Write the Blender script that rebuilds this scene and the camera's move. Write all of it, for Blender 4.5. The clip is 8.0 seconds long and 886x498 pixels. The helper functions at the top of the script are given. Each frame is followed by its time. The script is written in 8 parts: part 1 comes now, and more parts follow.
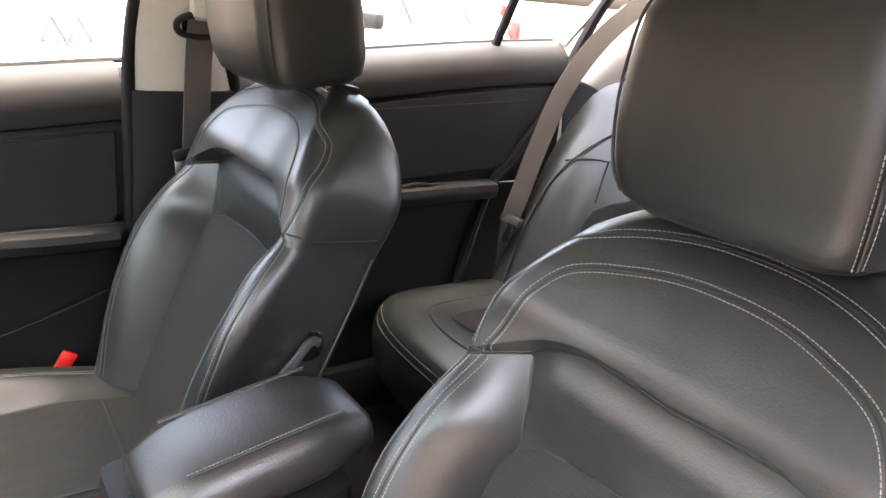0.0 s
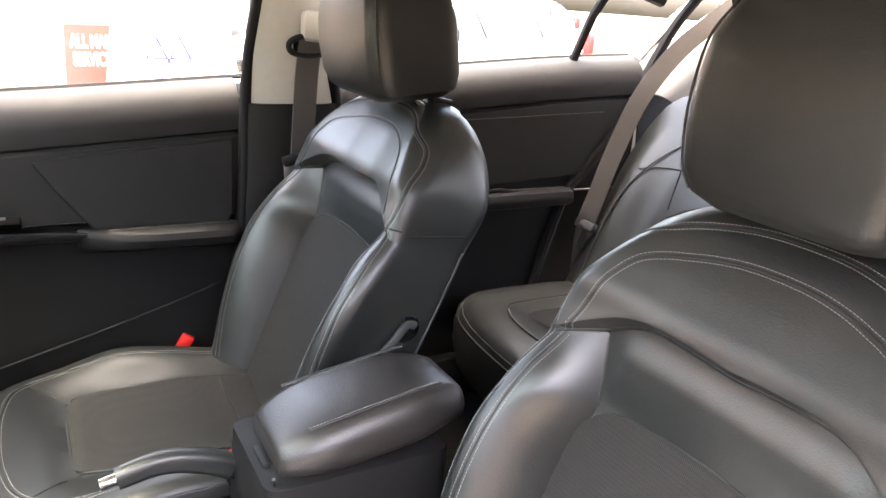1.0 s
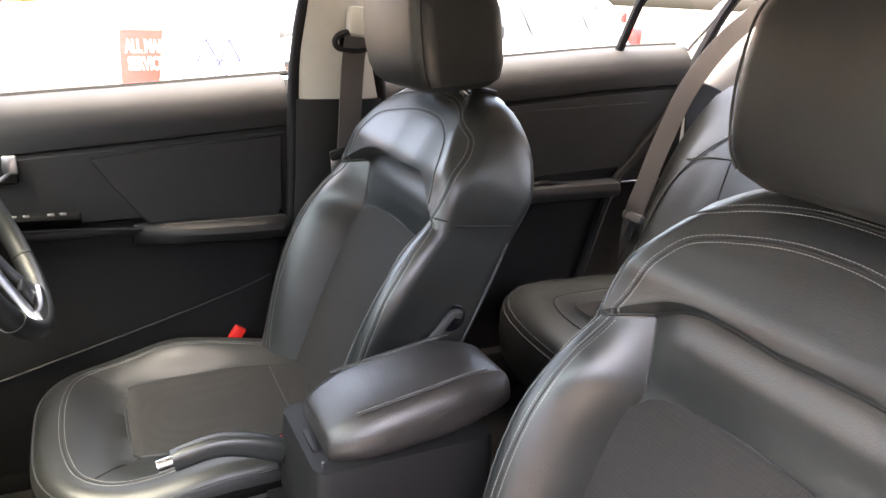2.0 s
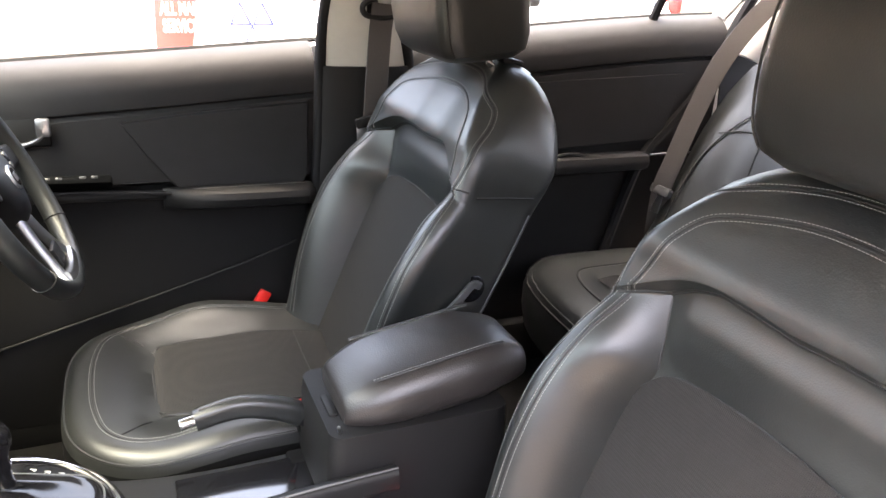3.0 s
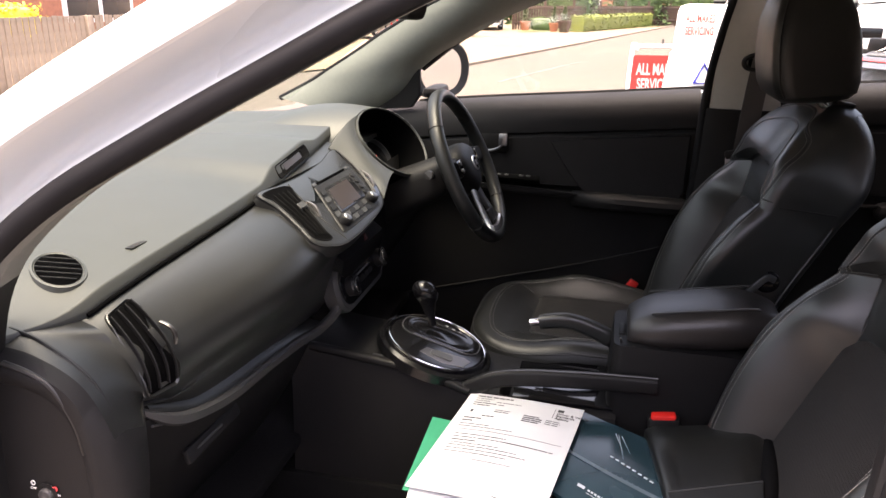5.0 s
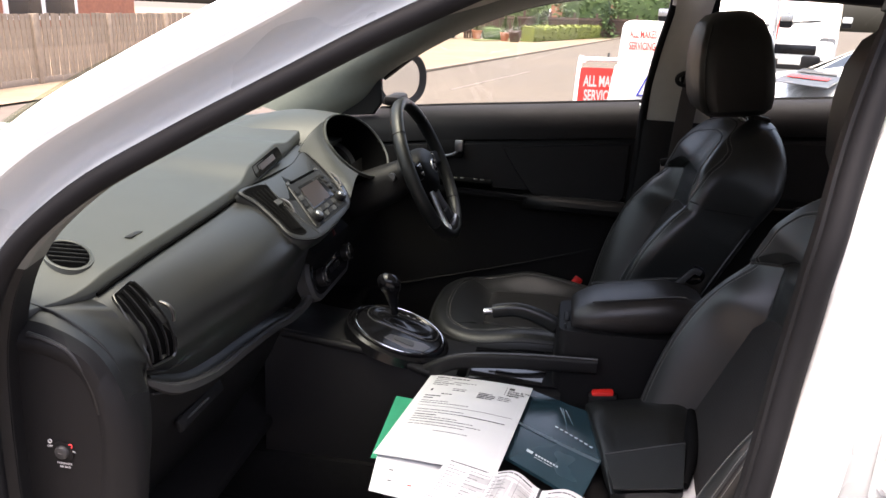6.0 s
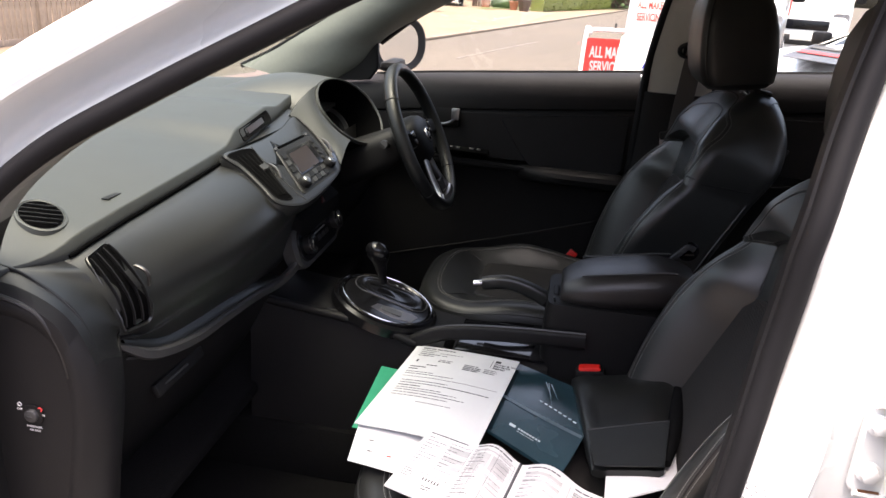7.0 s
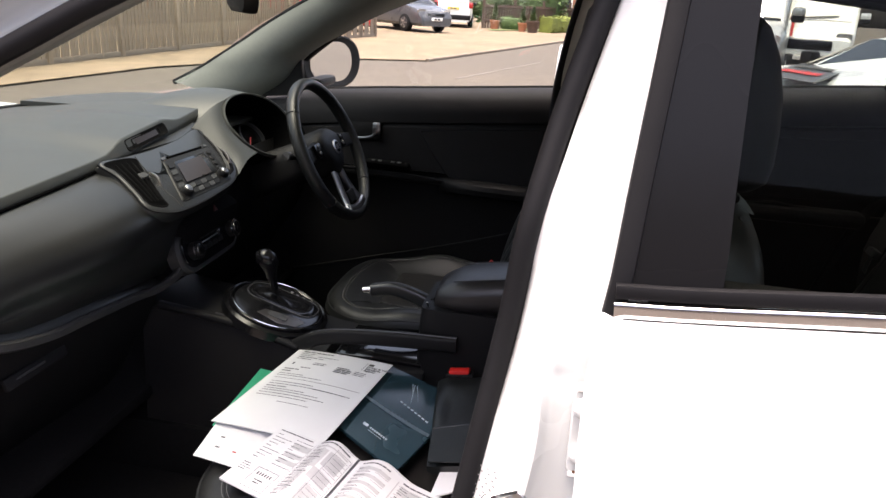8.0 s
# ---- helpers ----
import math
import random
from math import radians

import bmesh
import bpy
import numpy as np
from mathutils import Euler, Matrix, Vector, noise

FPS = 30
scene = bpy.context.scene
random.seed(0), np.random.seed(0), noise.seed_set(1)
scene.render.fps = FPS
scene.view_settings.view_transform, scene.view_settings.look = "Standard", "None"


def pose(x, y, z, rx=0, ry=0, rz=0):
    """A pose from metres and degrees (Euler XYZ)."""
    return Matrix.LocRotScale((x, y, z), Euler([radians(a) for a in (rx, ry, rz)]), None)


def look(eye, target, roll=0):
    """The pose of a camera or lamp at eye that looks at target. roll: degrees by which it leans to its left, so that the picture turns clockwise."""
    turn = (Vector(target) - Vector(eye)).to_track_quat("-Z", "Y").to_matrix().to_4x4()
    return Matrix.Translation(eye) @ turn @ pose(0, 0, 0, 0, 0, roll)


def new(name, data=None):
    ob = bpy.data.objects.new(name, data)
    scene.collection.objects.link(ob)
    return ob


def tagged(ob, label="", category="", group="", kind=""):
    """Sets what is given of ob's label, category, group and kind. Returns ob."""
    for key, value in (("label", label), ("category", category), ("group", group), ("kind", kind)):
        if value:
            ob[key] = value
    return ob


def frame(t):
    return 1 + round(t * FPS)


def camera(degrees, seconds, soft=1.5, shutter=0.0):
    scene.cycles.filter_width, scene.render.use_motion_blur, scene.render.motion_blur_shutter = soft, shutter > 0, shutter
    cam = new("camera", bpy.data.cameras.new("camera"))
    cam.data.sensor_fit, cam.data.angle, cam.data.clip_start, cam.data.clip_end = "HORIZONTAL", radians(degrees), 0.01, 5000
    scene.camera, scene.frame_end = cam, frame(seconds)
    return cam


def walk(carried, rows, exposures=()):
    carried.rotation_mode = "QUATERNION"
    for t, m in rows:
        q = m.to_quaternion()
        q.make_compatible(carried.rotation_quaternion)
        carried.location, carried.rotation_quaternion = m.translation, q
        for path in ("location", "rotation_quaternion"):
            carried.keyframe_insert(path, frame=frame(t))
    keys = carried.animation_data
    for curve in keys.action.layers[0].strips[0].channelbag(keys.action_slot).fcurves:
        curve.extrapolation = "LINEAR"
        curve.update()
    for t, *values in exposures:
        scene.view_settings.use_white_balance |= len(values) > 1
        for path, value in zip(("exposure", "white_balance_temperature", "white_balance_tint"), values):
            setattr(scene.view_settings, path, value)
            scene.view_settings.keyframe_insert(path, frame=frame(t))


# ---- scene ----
cam = camera(62.0, 8.0)
PATH = [
    (0, (0.248, -0.69, 1.367), (1.368, 0.833, 0.714), 5.5),
    (0.5, (0.203, -0.752, 1.376), (1.253, 0.828, 0.744), 5.6),
    (1, (0.16, -0.777, 1.379), (1.126, 0.854, 0.742), 4.6),
    (2.5, (0.157, -0.788, 1.363), (0.99, 0.907, 0.705), 2.8),
    (3, (0.17, -0.796, 1.375), (0.94, 0.897, 0.64), 3.5),
    (3.5, (0.231, -0.917, 1.384), (0.635, 0.941, 0.763), 3.6),
    (4, (0.322, -1.083, 1.375), (0.308, 0.806, 0.72), 4.2),
    (4.5, (0.336, -1.182, 1.384), (-0.008, 0.672, 0.715), 2.4),
    (4.7, (0.331, -1.222, 1.386), (-0.101, 0.625, 0.752), 1.1),
    (5.8, (0.342, -1.443, 1.413), (0.019, 0.431, 0.792), 1.7),
    (6, (0.339, -1.438, 1.413), (0.045, 0.446, 0.806), 2.5),
    (6.5, (0.357, -1.41, 1.407), (-0.002, 0.447, 0.758), 3.7),
    (7, (0.364, -1.41, 1.406), (0.069, 0.446, 0.723), 3.8),
    (7.5, (0.418, -1.418, 1.407), (0.087, 0.42, 0.69), 2.4),
    (7.6, (0.456, -1.416, 1.406), (0.132, 0.428, 0.702), 2.1),
    (8, (0.646, -1.409, 1.412), (0.305, 0.457, 0.778), 3.5),
]
EXPOSURES = [(0.0, 5.38, 7350, 14), (1.2, 5.4, 7350, 14), (2.5, 5.2, 7300, 14), (3.2, 5.25, 7300, 15), (3.6, 5.2, 7350, 18), (4.2, 4.2, 7450, 23), (4.7, 3.5, 7450, 23), (5.8, 2.75, 6850, 17), (7.5, 2.72, 6850, 17), (8.0, 2.35, 6800, 17)]
SKY, SUN = 0.15, 0.55
walk(cam, [(t, look(eye, target, roll)) for t, eye, target, roll in PATH], EXPOSURES)

# ---------------------------------------------------------------- light
world = bpy.data.worlds.new("sky")
scene.world = world
world.use_nodes = True
wn = world.node_tree
sky = wn.nodes.new("ShaderNodeTexSky")
sky.sky_type = 'NISHITA'
sky.sun_disc = False
sky.sun_elevation, sky.sun_rotation = radians(82), radians(216)
sky.air_density, sky.dust_density, sky.ozone_density = 0.8, 8.0, 1.0
wn.nodes["Background"].inputs["Strength"].default_value = SKY
wn.links.new(sky.outputs["Color"], wn.nodes["Background"].inputs["Color"])
sun_data = bpy.data.lights.new("sun", 'SUN')
sun_data.energy, sun_data.angle, sun_data.color = SUN, radians(50), (1.0, 0.97, 0.93)
sun = new("sun", sun_data)
sun.matrix_world = look((-0.4, -1.1, 10.5), (0.4, 0, 1.0))

# ---------------------------------------------------------------- materials


def material(name, colour, rough=0.5, metal=0.0, vary=0.15, scale=40.0, bump=0.0, bump_scale=300.0, spec=0.5, coat=0.0, pattern='noise', big=3.0):
    m = bpy.data.materials.new(name)
    m.use_nodes = True
    nt = m.node_tree
    b = nt.nodes["Principled BSDF"]
    b.inputs["Roughness"].default_value, b.inputs["Metallic"].default_value = rough, metal
    b.inputs["Specular IOR Level"].default_value = spec
    b.inputs["Coat Weight"].default_value = coat
    co = nt.nodes.new("ShaderNodeTexCoord")
    n1 = nt.nodes.new("ShaderNodeTexNoise")
    n1.inputs["Scale"].default_value, n1.inputs["Detail"].default_value = scale, 5
    n2 = nt.nodes.new("ShaderNodeTexNoise")
    n2.inputs["Scale"].default_value, n2.inputs["Detail"].default_value = big, 3
    for n in (n1, n2):
        nt.links.new(co.outputs["Object"], n.inputs["Vector"])
    add = nt.nodes.new("ShaderNodeMath")
    add.operation = 'ADD'
    nt.links.new(n1.outputs["Fac"], add.inputs[0])
    nt.links.new(n2.outputs["Fac"], add.inputs[1])
    ramp = nt.nodes.new("ShaderNodeMapRange")
    ramp.inputs["From Min"].default_value, ramp.inputs["From Max"].default_value = 0.6, 1.4
    ramp.inputs["To Min"].default_value, ramp.inputs["To Max"].default_value = 1 - vary, 1 + vary
    nt.links.new(add.outputs[0], ramp.inputs["Value"])
    mul = nt.nodes.new("ShaderNodeVectorMath")
    mul.operation = 'SCALE'
    mul.inputs[0].default_value = colour
    nt.links.new(ramp.outputs[0], mul.inputs["Scale"])
    nt.links.new(mul.outputs[0], b.inputs["Base Color"])
    rr = nt.nodes.new("ShaderNodeMapRange")
    rr.inputs["From Min"].default_value, rr.inputs["From Max"].default_value = 0.3, 0.7
    rr.inputs["To Min"].default_value, rr.inputs["To Max"].default_value = max(rough - 0.06, 0.02), min(rough + 0.07, 1)
    nt.links.new(n2.outputs["Fac"], rr.inputs["Value"])
    nt.links.new(rr.outputs[0], b.inputs["Roughness"])
    if bump:
        if pattern == 'cells':
            t = nt.nodes.new("ShaderNodeTexVoronoi")
            h = t.outputs["Distance"]
            t.inputs["Scale"].default_value = bump_scale
            nt.links.new(co.outputs["Object"], t.inputs["Vector"])
        elif pattern == 'weave':
            hs = []
            for d in ('X', 'Z'):
                t = nt.nodes.new("ShaderNodeTexWave")
                t.bands_direction = d
                t.inputs["Scale"].default_value = bump_scale
                nt.links.new(co.outputs["Object"], t.inputs["Vector"])
                hs.append(t.outputs["Fac"])
            t = nt.nodes.new("ShaderNodeTexWave")
            t.bands_direction = 'Y'
            t.inputs["Scale"].default_value = bump_scale
            nt.links.new(co.outputs["Object"], t.inputs["Vector"])
            mm = nt.nodes.new("ShaderNodeMath")
            mm.operation = 'MULTIPLY'
            nt.links.new(t.outputs["Fac"], mm.inputs[0])
            a2 = nt.nodes.new("ShaderNodeMath")
            a2.operation = 'MAXIMUM'
            nt.links.new(hs[0], a2.inputs[0])
            nt.links.new(hs[1], a2.inputs[1])
            nt.links.new(a2.outputs[0], mm.inputs[1])
            h = mm.outputs[0]
        else:
            t = nt.nodes.new("ShaderNodeTexNoise")
            t.inputs["Scale"].default_value, t.inputs["Detail"].default_value = bump_scale, 4
            nt.links.new(co.outputs["Object"], t.inputs["Vector"])
            h = t.outputs["Fac"]
        bp = nt.nodes.new("ShaderNodeBump")
        bp.inputs["Strength"].default_value, bp.inputs["Distance"].default_value = bump, 0.001
        nt.links.new(h, bp.inputs["Height"])
        nt.links.new(bp.outputs[0], b.inputs["Normal"])
        if pattern == 'weave':
            ramp2 = nt.nodes.new("ShaderNodeMapRange")
            ramp2.inputs["To Min"].default_value, ramp2.inputs["To Max"].default_value = 0.75, 1.15
            nt.links.new(h, ramp2.inputs["Value"])
            mul2 = nt.nodes.new("ShaderNodeVectorMath")
            mul2.operation = 'SCALE'
            nt.links.new(mul.outputs[0], mul2.inputs[0])
            nt.links.new(ramp2.outputs[0], mul2.inputs["Scale"])
            nt.links.new(mul2.outputs[0], b.inputs["Base Color"])
    return m


def glass_material(name, tint, rough=0.0, gloss=0.045):
    m = bpy.data.materials.new(name)
    m.use_nodes = True
    nt = m.node_tree
    b = nt.nodes["Principled BSDF"]
    out = nt.nodes["Material Output"]
    tr = nt.nodes.new("ShaderNodeBsdfTransparent")
    tr.inputs["Color"].default_value = (*tint, 1)
    b.inputs["Base Color"].default_value = (0.02, 0.02, 0.02, 1)
    b.inputs["Roughness"].default_value = rough
    mix = nt.nodes.new("ShaderNodeMixShader")
    mix.inputs["Fac"].default_value = gloss
    gl = nt.nodes.new("ShaderNodeBsdfGlossy")
    gl.inputs["Roughness"].default_value = rough
    nt.links.new(tr.outputs[0], mix.inputs[1])
    nt.links.new(gl.outputs[0], mix.inputs[2])
    nt.links.new(mix.outputs[0], out.inputs["Surface"])
    return m


LEATHER = material("black_leather", (0.0125, 0.0138, 0.0136), 0.36, vary=0.25, scale=25, bump=0.12, bump_scale=520, pattern='cells', spec=0.68)
HEADREST = material("smooth_black_leather", (0.0105, 0.0112, 0.0110), 0.42, vary=0.2, scale=25, bump=0.10, bump_scale=520, pattern='cells', spec=0.42)
LEATHER_TOP = material("armrest_vinyl", (0.018, 0.016, 0.0155), 0.36, vary=0.2, scale=25, bump=0.2, bump_scale=500, pattern='cells')
CLOTH = material("charcoal_mesh_cloth", (0.0195, 0.0182, 0.0175), 0.8, vary=0.12, scale=60, bump=0.5, bump_scale=150, pattern='weave', spec=0.25)
STITCH = material("grey_thread", (0.22, 0.22, 0.21), 0.7, vary=0.1, scale=200)
GROOVE = material("seam_shadow_piping", (0.006, 0.006, 0.006), 0.55)
DASH = material("dark_grey_soft_dash", (0.0260, 0.0280, 0.0262), 0.50, vary=0.08, scale=30, bump=0.12, bump_scale=700, pattern='cells', spec=0.55)
FASCIA = material("black_grained_fascia", (0.0080, 0.0083, 0.0080), 0.40, vary=0.1, scale=30, bump=0.12, bump_scale=700, pattern='cells', spec=0.65)
DASH_LOW = material("black_hard_plastic", (0.0072, 0.0071, 0.0075), 0.55, vary=0.12, scale=40, bump=0.15, bump_scale=800, pattern='cells', spec=0.22)
DOORTRIM = material("black_door_trim", (0.0160, 0.0157, 0.0168), 0.60, vary=0.15, scale=20, bump=0.15, bump_scale=700, pattern='cells', spec=0.20)
PIANO = material("gloss_black", (0.006, 0.006, 0.007), 0.16, vary=0.05, spec=0.35)
TRAYGLOSS = material("gloss_black_tray", (0.006, 0.006, 0.007), 0.06, vary=0.05, spec=0.7)
RUBBER = material("black_rubber_seal", (0.007, 0.007, 0.0078), 0.65, vary=0.2, scale=30, spec=0.15)
SATIN = material("satin_silver", (0.42, 0.42, 0.43), 0.32, metal=1.0, vary=0.05)
GREYTRIM = material("grey_trim", (0.045, 0.045, 0.047), 0.38, vary=0.05, spec=0.5)
GUNMETAL = material("gunmetal", (0.20, 0.185, 0.175), 0.35, metal=1.0, vary=0.05)
FOAM = material("yellowed_foam", (0.42, 0.34, 0.16), 0.9, vary=0.3, scale=200)
PALEPRINT = material("faded_grey_print", (0.25, 0.25, 0.25), 0.8)
DULLRED = material("dull_red_plastic", (0.06, 0.008, 0.007), 0.5)
RUST = material("rust", (0.12, 0.05, 0.02), 0.9, vary=0.3)
CHROME = material("chrome", (0.62, 0.62, 0.63), 0.14, metal=1.0, vary=0.02)
WHITE = material("white_car_paint", (0.70, 0.72, 0.705), 0.28, vary=0.02, coat=0.6, scale=8)
BEIGE = material("pale_grey_pillar_trim", (0.42, 0.41, 0.375), 0.7, vary=0.05, scale=60, bump=0.1, bump_scale=800, spec=0.3)
PILLAR = material("grey_green_pillar_fabric", (0.17, 0.18, 0.165), 0.75, vary=0.06, scale=90, bump=0.15, bump_scale=900, spec=0.3)
BELT = material("woven_grey_belt", (0.045, 0.040, 0.038), 0.6, vary=0.08, scale=150, bump=0.4, bump_scale=300)
RED = material("red_plastic", (0.62, 0.02, 0.015), 0.4, vary=0.06)
CARPET = material("black_carpet", (0.0060, 0.0058, 0.0060), 0.95, vary=0.3, scale=120, bump=0.8, bump_scale=400, spec=0.1)
PAPER = material("white_paper", (0.58, 0.585, 0.595), 0.75, vary=0.03, scale=15)
INK = material("grey_print", (0.08, 0.08, 0.09), 0.8, vary=0.05)
INKDARK = material("black_print", (0.05, 0.05, 0.05), 0.8, vary=0.05)
OLIVEINK = material("olive_print", (0.22, 0.22, 0.13), 0.7)
NAVY = material("navy_gloss_cover", (0.011, 0.029, 0.038), 0.22, vary=0.25, scale=6, big=5.0, spec=0.6)
GREEN = material("green_card", (0.008, 0.22, 0.115), 0.5, vary=0.08)
WALLET = material("black_wallet_vinyl", (0.0062, 0.0068, 0.0065), 0.40, vary=0.2, scale=30, bump=0.9, bump_scale=28)
SCREEN = material("lcd_grey", (0.026, 0.020, 0.019), 0.3, vary=0.08, scale=4, spec=0.3)
TINT = material("black_gloss_applique", (0.007, 0.007, 0.0075), 0.3, vary=0.05, spec=0.13)
GLASS = glass_material("window_glass", (0.95, 0.97, 0.95))
WINDSCREEN = glass_material("green_tinted_screen", (0.80, 0.845, 0.80))
PRIVACY = glass_material("tinted_rear_glass", (0.62, 0.64, 0.61), gloss=0.004)
MIRROR = material("mirror_glass", (0.85, 0.86, 0.87), 0.03, metal=1.0, vary=0.0)
LIP = material("dark_grey_hard_plastic", (0.0300, 0.0300, 0.0300), 0.5, vary=0.1, scale=30, bump=0.12, bump_scale=700, pattern='cells', spec=0.35)
# near-black colour that stands in for the shade inside gaps, slots and hollows
RECESS_SHADE = material("painted_recess_shade", (0.0016, 0.0016, 0.0018), 0.9, vary=0.1, spec=0.02)
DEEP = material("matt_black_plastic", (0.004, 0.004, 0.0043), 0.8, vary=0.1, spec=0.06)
HEADLINER = material("pale_headliner", (0.45, 0.44, 0.40), 0.9, vary=0.05, scale=80, spec=0.2)

# ---------------------------------------------------------------- mesh helpers


def mesh_object(name, verts, faces, mat, sharp=38, smooth=True):
    me = bpy.data.meshes.new(name)
    me.from_pydata([tuple(float(c) for c in v) for v in verts], [], faces)
    me.validate()
    bm = bmesh.new()
    bm.from_mesh(me)
    bmesh.ops.recalc_face_normals(bm, faces=bm.faces)
    bm.to_mesh(me)
    bm.free()
    if smooth:
        me.polygons.foreach_set("use_smooth", [True] * len(me.polygons))
        me.set_sharp_from_angle(angle=radians(sharp))
    me.materials.append(mat)
    return new(name, me)


def thing(name, base, label, category, group="", kind=""):
    e = new(name)
    e.empty_display_size = 0.05
    e.location = base
    return tagged(e, label, category, group, kind)


def root_of(ob):
    p = Vector((0, 0, 0))
    while ob is not None:
        p += ob.location
        ob = ob.parent
    return p


def part(name, data, mat, parent, label="", sharp=38, smooth=True):
    """One mesh under a thing or a part; data holds vertices in the world and faces."""
    verts, faces = data
    off = np.array(root_of(parent))
    ob = mesh_object(name, np.asarray(verts, float) - off, faces, mat, sharp, smooth)
    ob.parent = parent
    return tagged(ob, label)


def solo(name, data, mat, label, category, group="", kind="", sharp=38, smooth=True):
    verts = np.asarray(data[0], float)
    base = np.array([(verts[:, 0].min() + verts[:, 0].max()) / 2, (verts[:, 1].min() + verts[:, 1].max()) / 2, verts[:, 2].min()])
    ob = mesh_object(name, verts - base, data[1], mat, sharp, smooth)
    ob.location = base
    return tagged(ob, label, category, group, kind)


def join(*many):
    verts, faces = [], []
    for v, f in many:
        n = len(verts)
        verts += [tuple(p) for p in v]
        faces += [tuple(i + n for i in q) for q in f]
    return verts, faces


def grid(fn, us, vs, wrap_u=False, wrap_v=False):
    verts = [fn(u, v) for u in us for v in vs]
    nu, nv = len(us), len(vs)
    faces = []
    for i in range(nu if wrap_u else nu - 1):
        for j in range(nv if wrap_v else nv - 1):
            a, b = i * nv + j, ((i + 1) % nu) * nv + j
            c, d = ((i + 1) % nu) * nv + (j + 1) % nv, i * nv + (j + 1) % nv
            faces.append((a, b, c, d))
    return verts, faces


def rings(list_of_rings, caps=True, wrap=False):
    """A skin over rings of equally many points."""
    n = len(list_of_rings[0])
    verts = [tuple(p) for r in list_of_rings for p in r]
    faces = []
    m = len(list_of_rings)
    for i in range(m if wrap else m - 1):
        k = (i + 1) % m
        for j in range(n):
            faces.append((i * n + j, k * n + j, k * n + (j + 1) % n, i * n + (j + 1) % n))
    if caps and not wrap:
        faces += [tuple(range(n))[::-1], tuple(range((m - 1) * n, m * n))]
    return verts, faces


def smooth_path(points, n=40, closed=False):
    """Catmull-Rom through the points."""
    p = [np.array(q, float) for q in points]
    m = len(p)
    out = []
    segs = m if closed else m - 1
    for i in range(segs):
        if closed:
            a, b, c, d = p[(i - 1) % m], p[i], p[(i + 1) % m], p[(i + 2) % m]
        else:
            a, b, c, d = p[max(i - 1, 0)], p[i], p[i + 1], p[min(i + 2, m - 1)]
        k = max(2, n // segs)
        for j in range(k):
            t = j / k
            out.append(0.5 * (2 * b + (c - a) * t + (2 * a - 5 * b + 4 * c - d) * t * t + (3 * b - a - 3 * c + d) * t ** 3))
    if not closed:
        out.append(p[-1])
    return out


def sweep(path, section, closed=False, up=(0, 0, 1), caps=True, scales=None):
    """section: points (side, up) round the path; a tube where it is a circle."""
    path = [np.array(p, float) for p in path]
    m = len(path)
    out = []
    ref = np.array(up, float)
    for i, p in enumerate(path):
        a = path[(i - 1) % m] if closed else path[max(i - 1, 0)]
        b = path[(i + 1) % m] if closed else path[min(i + 1, m - 1)]
        d = b - a
        d /= np.linalg.norm(d) + 1e-12
        s = np.cross(d, ref)
        if np.linalg.norm(s) < 1e-3:
            s = np.cross(d, (1, 0.3, 0))
        s /= np.linalg.norm(s)
        u = np.cross(s, d)
        k = 1.0 if scales is None else scales[i]
        out.append([p + k * (q[0] * s + q[1] * u) for q in section])
    return rings(out, caps, closed)


def circle(r, n=10, ry=None):
    return [(r * math.cos(2 * math.pi * i / n), (ry or r) * math.sin(2 * math.pi * i / n)) for i in range(n)]


def tube(path, r, n=8, closed=False, up=(0, 0, 1), scales=None):
    return sweep(path, circle(r, n), closed, up, True, scales)


def rrect(w, h, r, n=4):
    """A rounded rectangle of half sizes w, h."""
    out = []
    r = min(r, w * 0.999, h * 0.999)
    for cx, cy, a0 in ((w - r, h - r, 0), (-w + r, h - r, 90), (-w + r, -h + r, 180), (w - r, -h + r, 270)):
        for i in range(n + 1):
            a = radians(a0 + 90 * i / n)
            out.append((cx + r * math.cos(a), cy + r * math.sin(a)))
    return out


def box(c, s, bevel=0.004, turn=None, seg=2):
    """A box with rounded edges: centre, full sizes, optional 3x3 turn."""
    bm = bmesh.new()
    bmesh.ops.create_cube(bm, size=1)
    bmesh.ops.scale(bm, vec=s, verts=bm.verts)
    if bevel:
        bmesh.ops.bevel(bm, geom=list(bm.edges), offset=min(bevel, min(s) * 0.49), segments=seg, profile=0.5, affect='EDGES')
    v = np.array([tuple(q.co) for q in bm.verts])
    f = [tuple(q.index for q in p.verts) for p in bm.faces]
    bm.free()
    if turn is not None:
        v = v @ np.array(turn).T
    return v + np.array(c), f


def turn(rx=0, ry=0, rz=0):
    return np.array(Euler([radians(a) for a in (rx, ry, rz)]).to_matrix())


def frame_axes(side, up):
    """Columns: side, up, normal."""
    s = np.array(side, float)
    s /= np.linalg.norm(s)
    u = np.array(up, float)
    u -= s * (u @ s)
    u /= np.linalg.norm(u)
    return np.stack([s, u, np.cross(s, u)], 1)


def plate(poly, origin, axes, t, bevel=0.0):
    """A plate from a flat outline (side, up) on axes from frame_axes, t thick along the normal, with a chamfer on its top."""
    o = np.array(origin, float)
    p = np.array(poly, float)
    c = p.mean(0)
    rows = [(p, 0.0)]
    if bevel:
        q = p + (c - p) / (np.linalg.norm(c - p, axis=1, keepdims=True) + 1e-9) * bevel
        rows += [(p, t - bevel), (q, t)]
    else:
        rows += [(p, t)]
    return rings([[o + axes @ np.array([a[0], a[1], h]) for a in r] for r, h in rows])


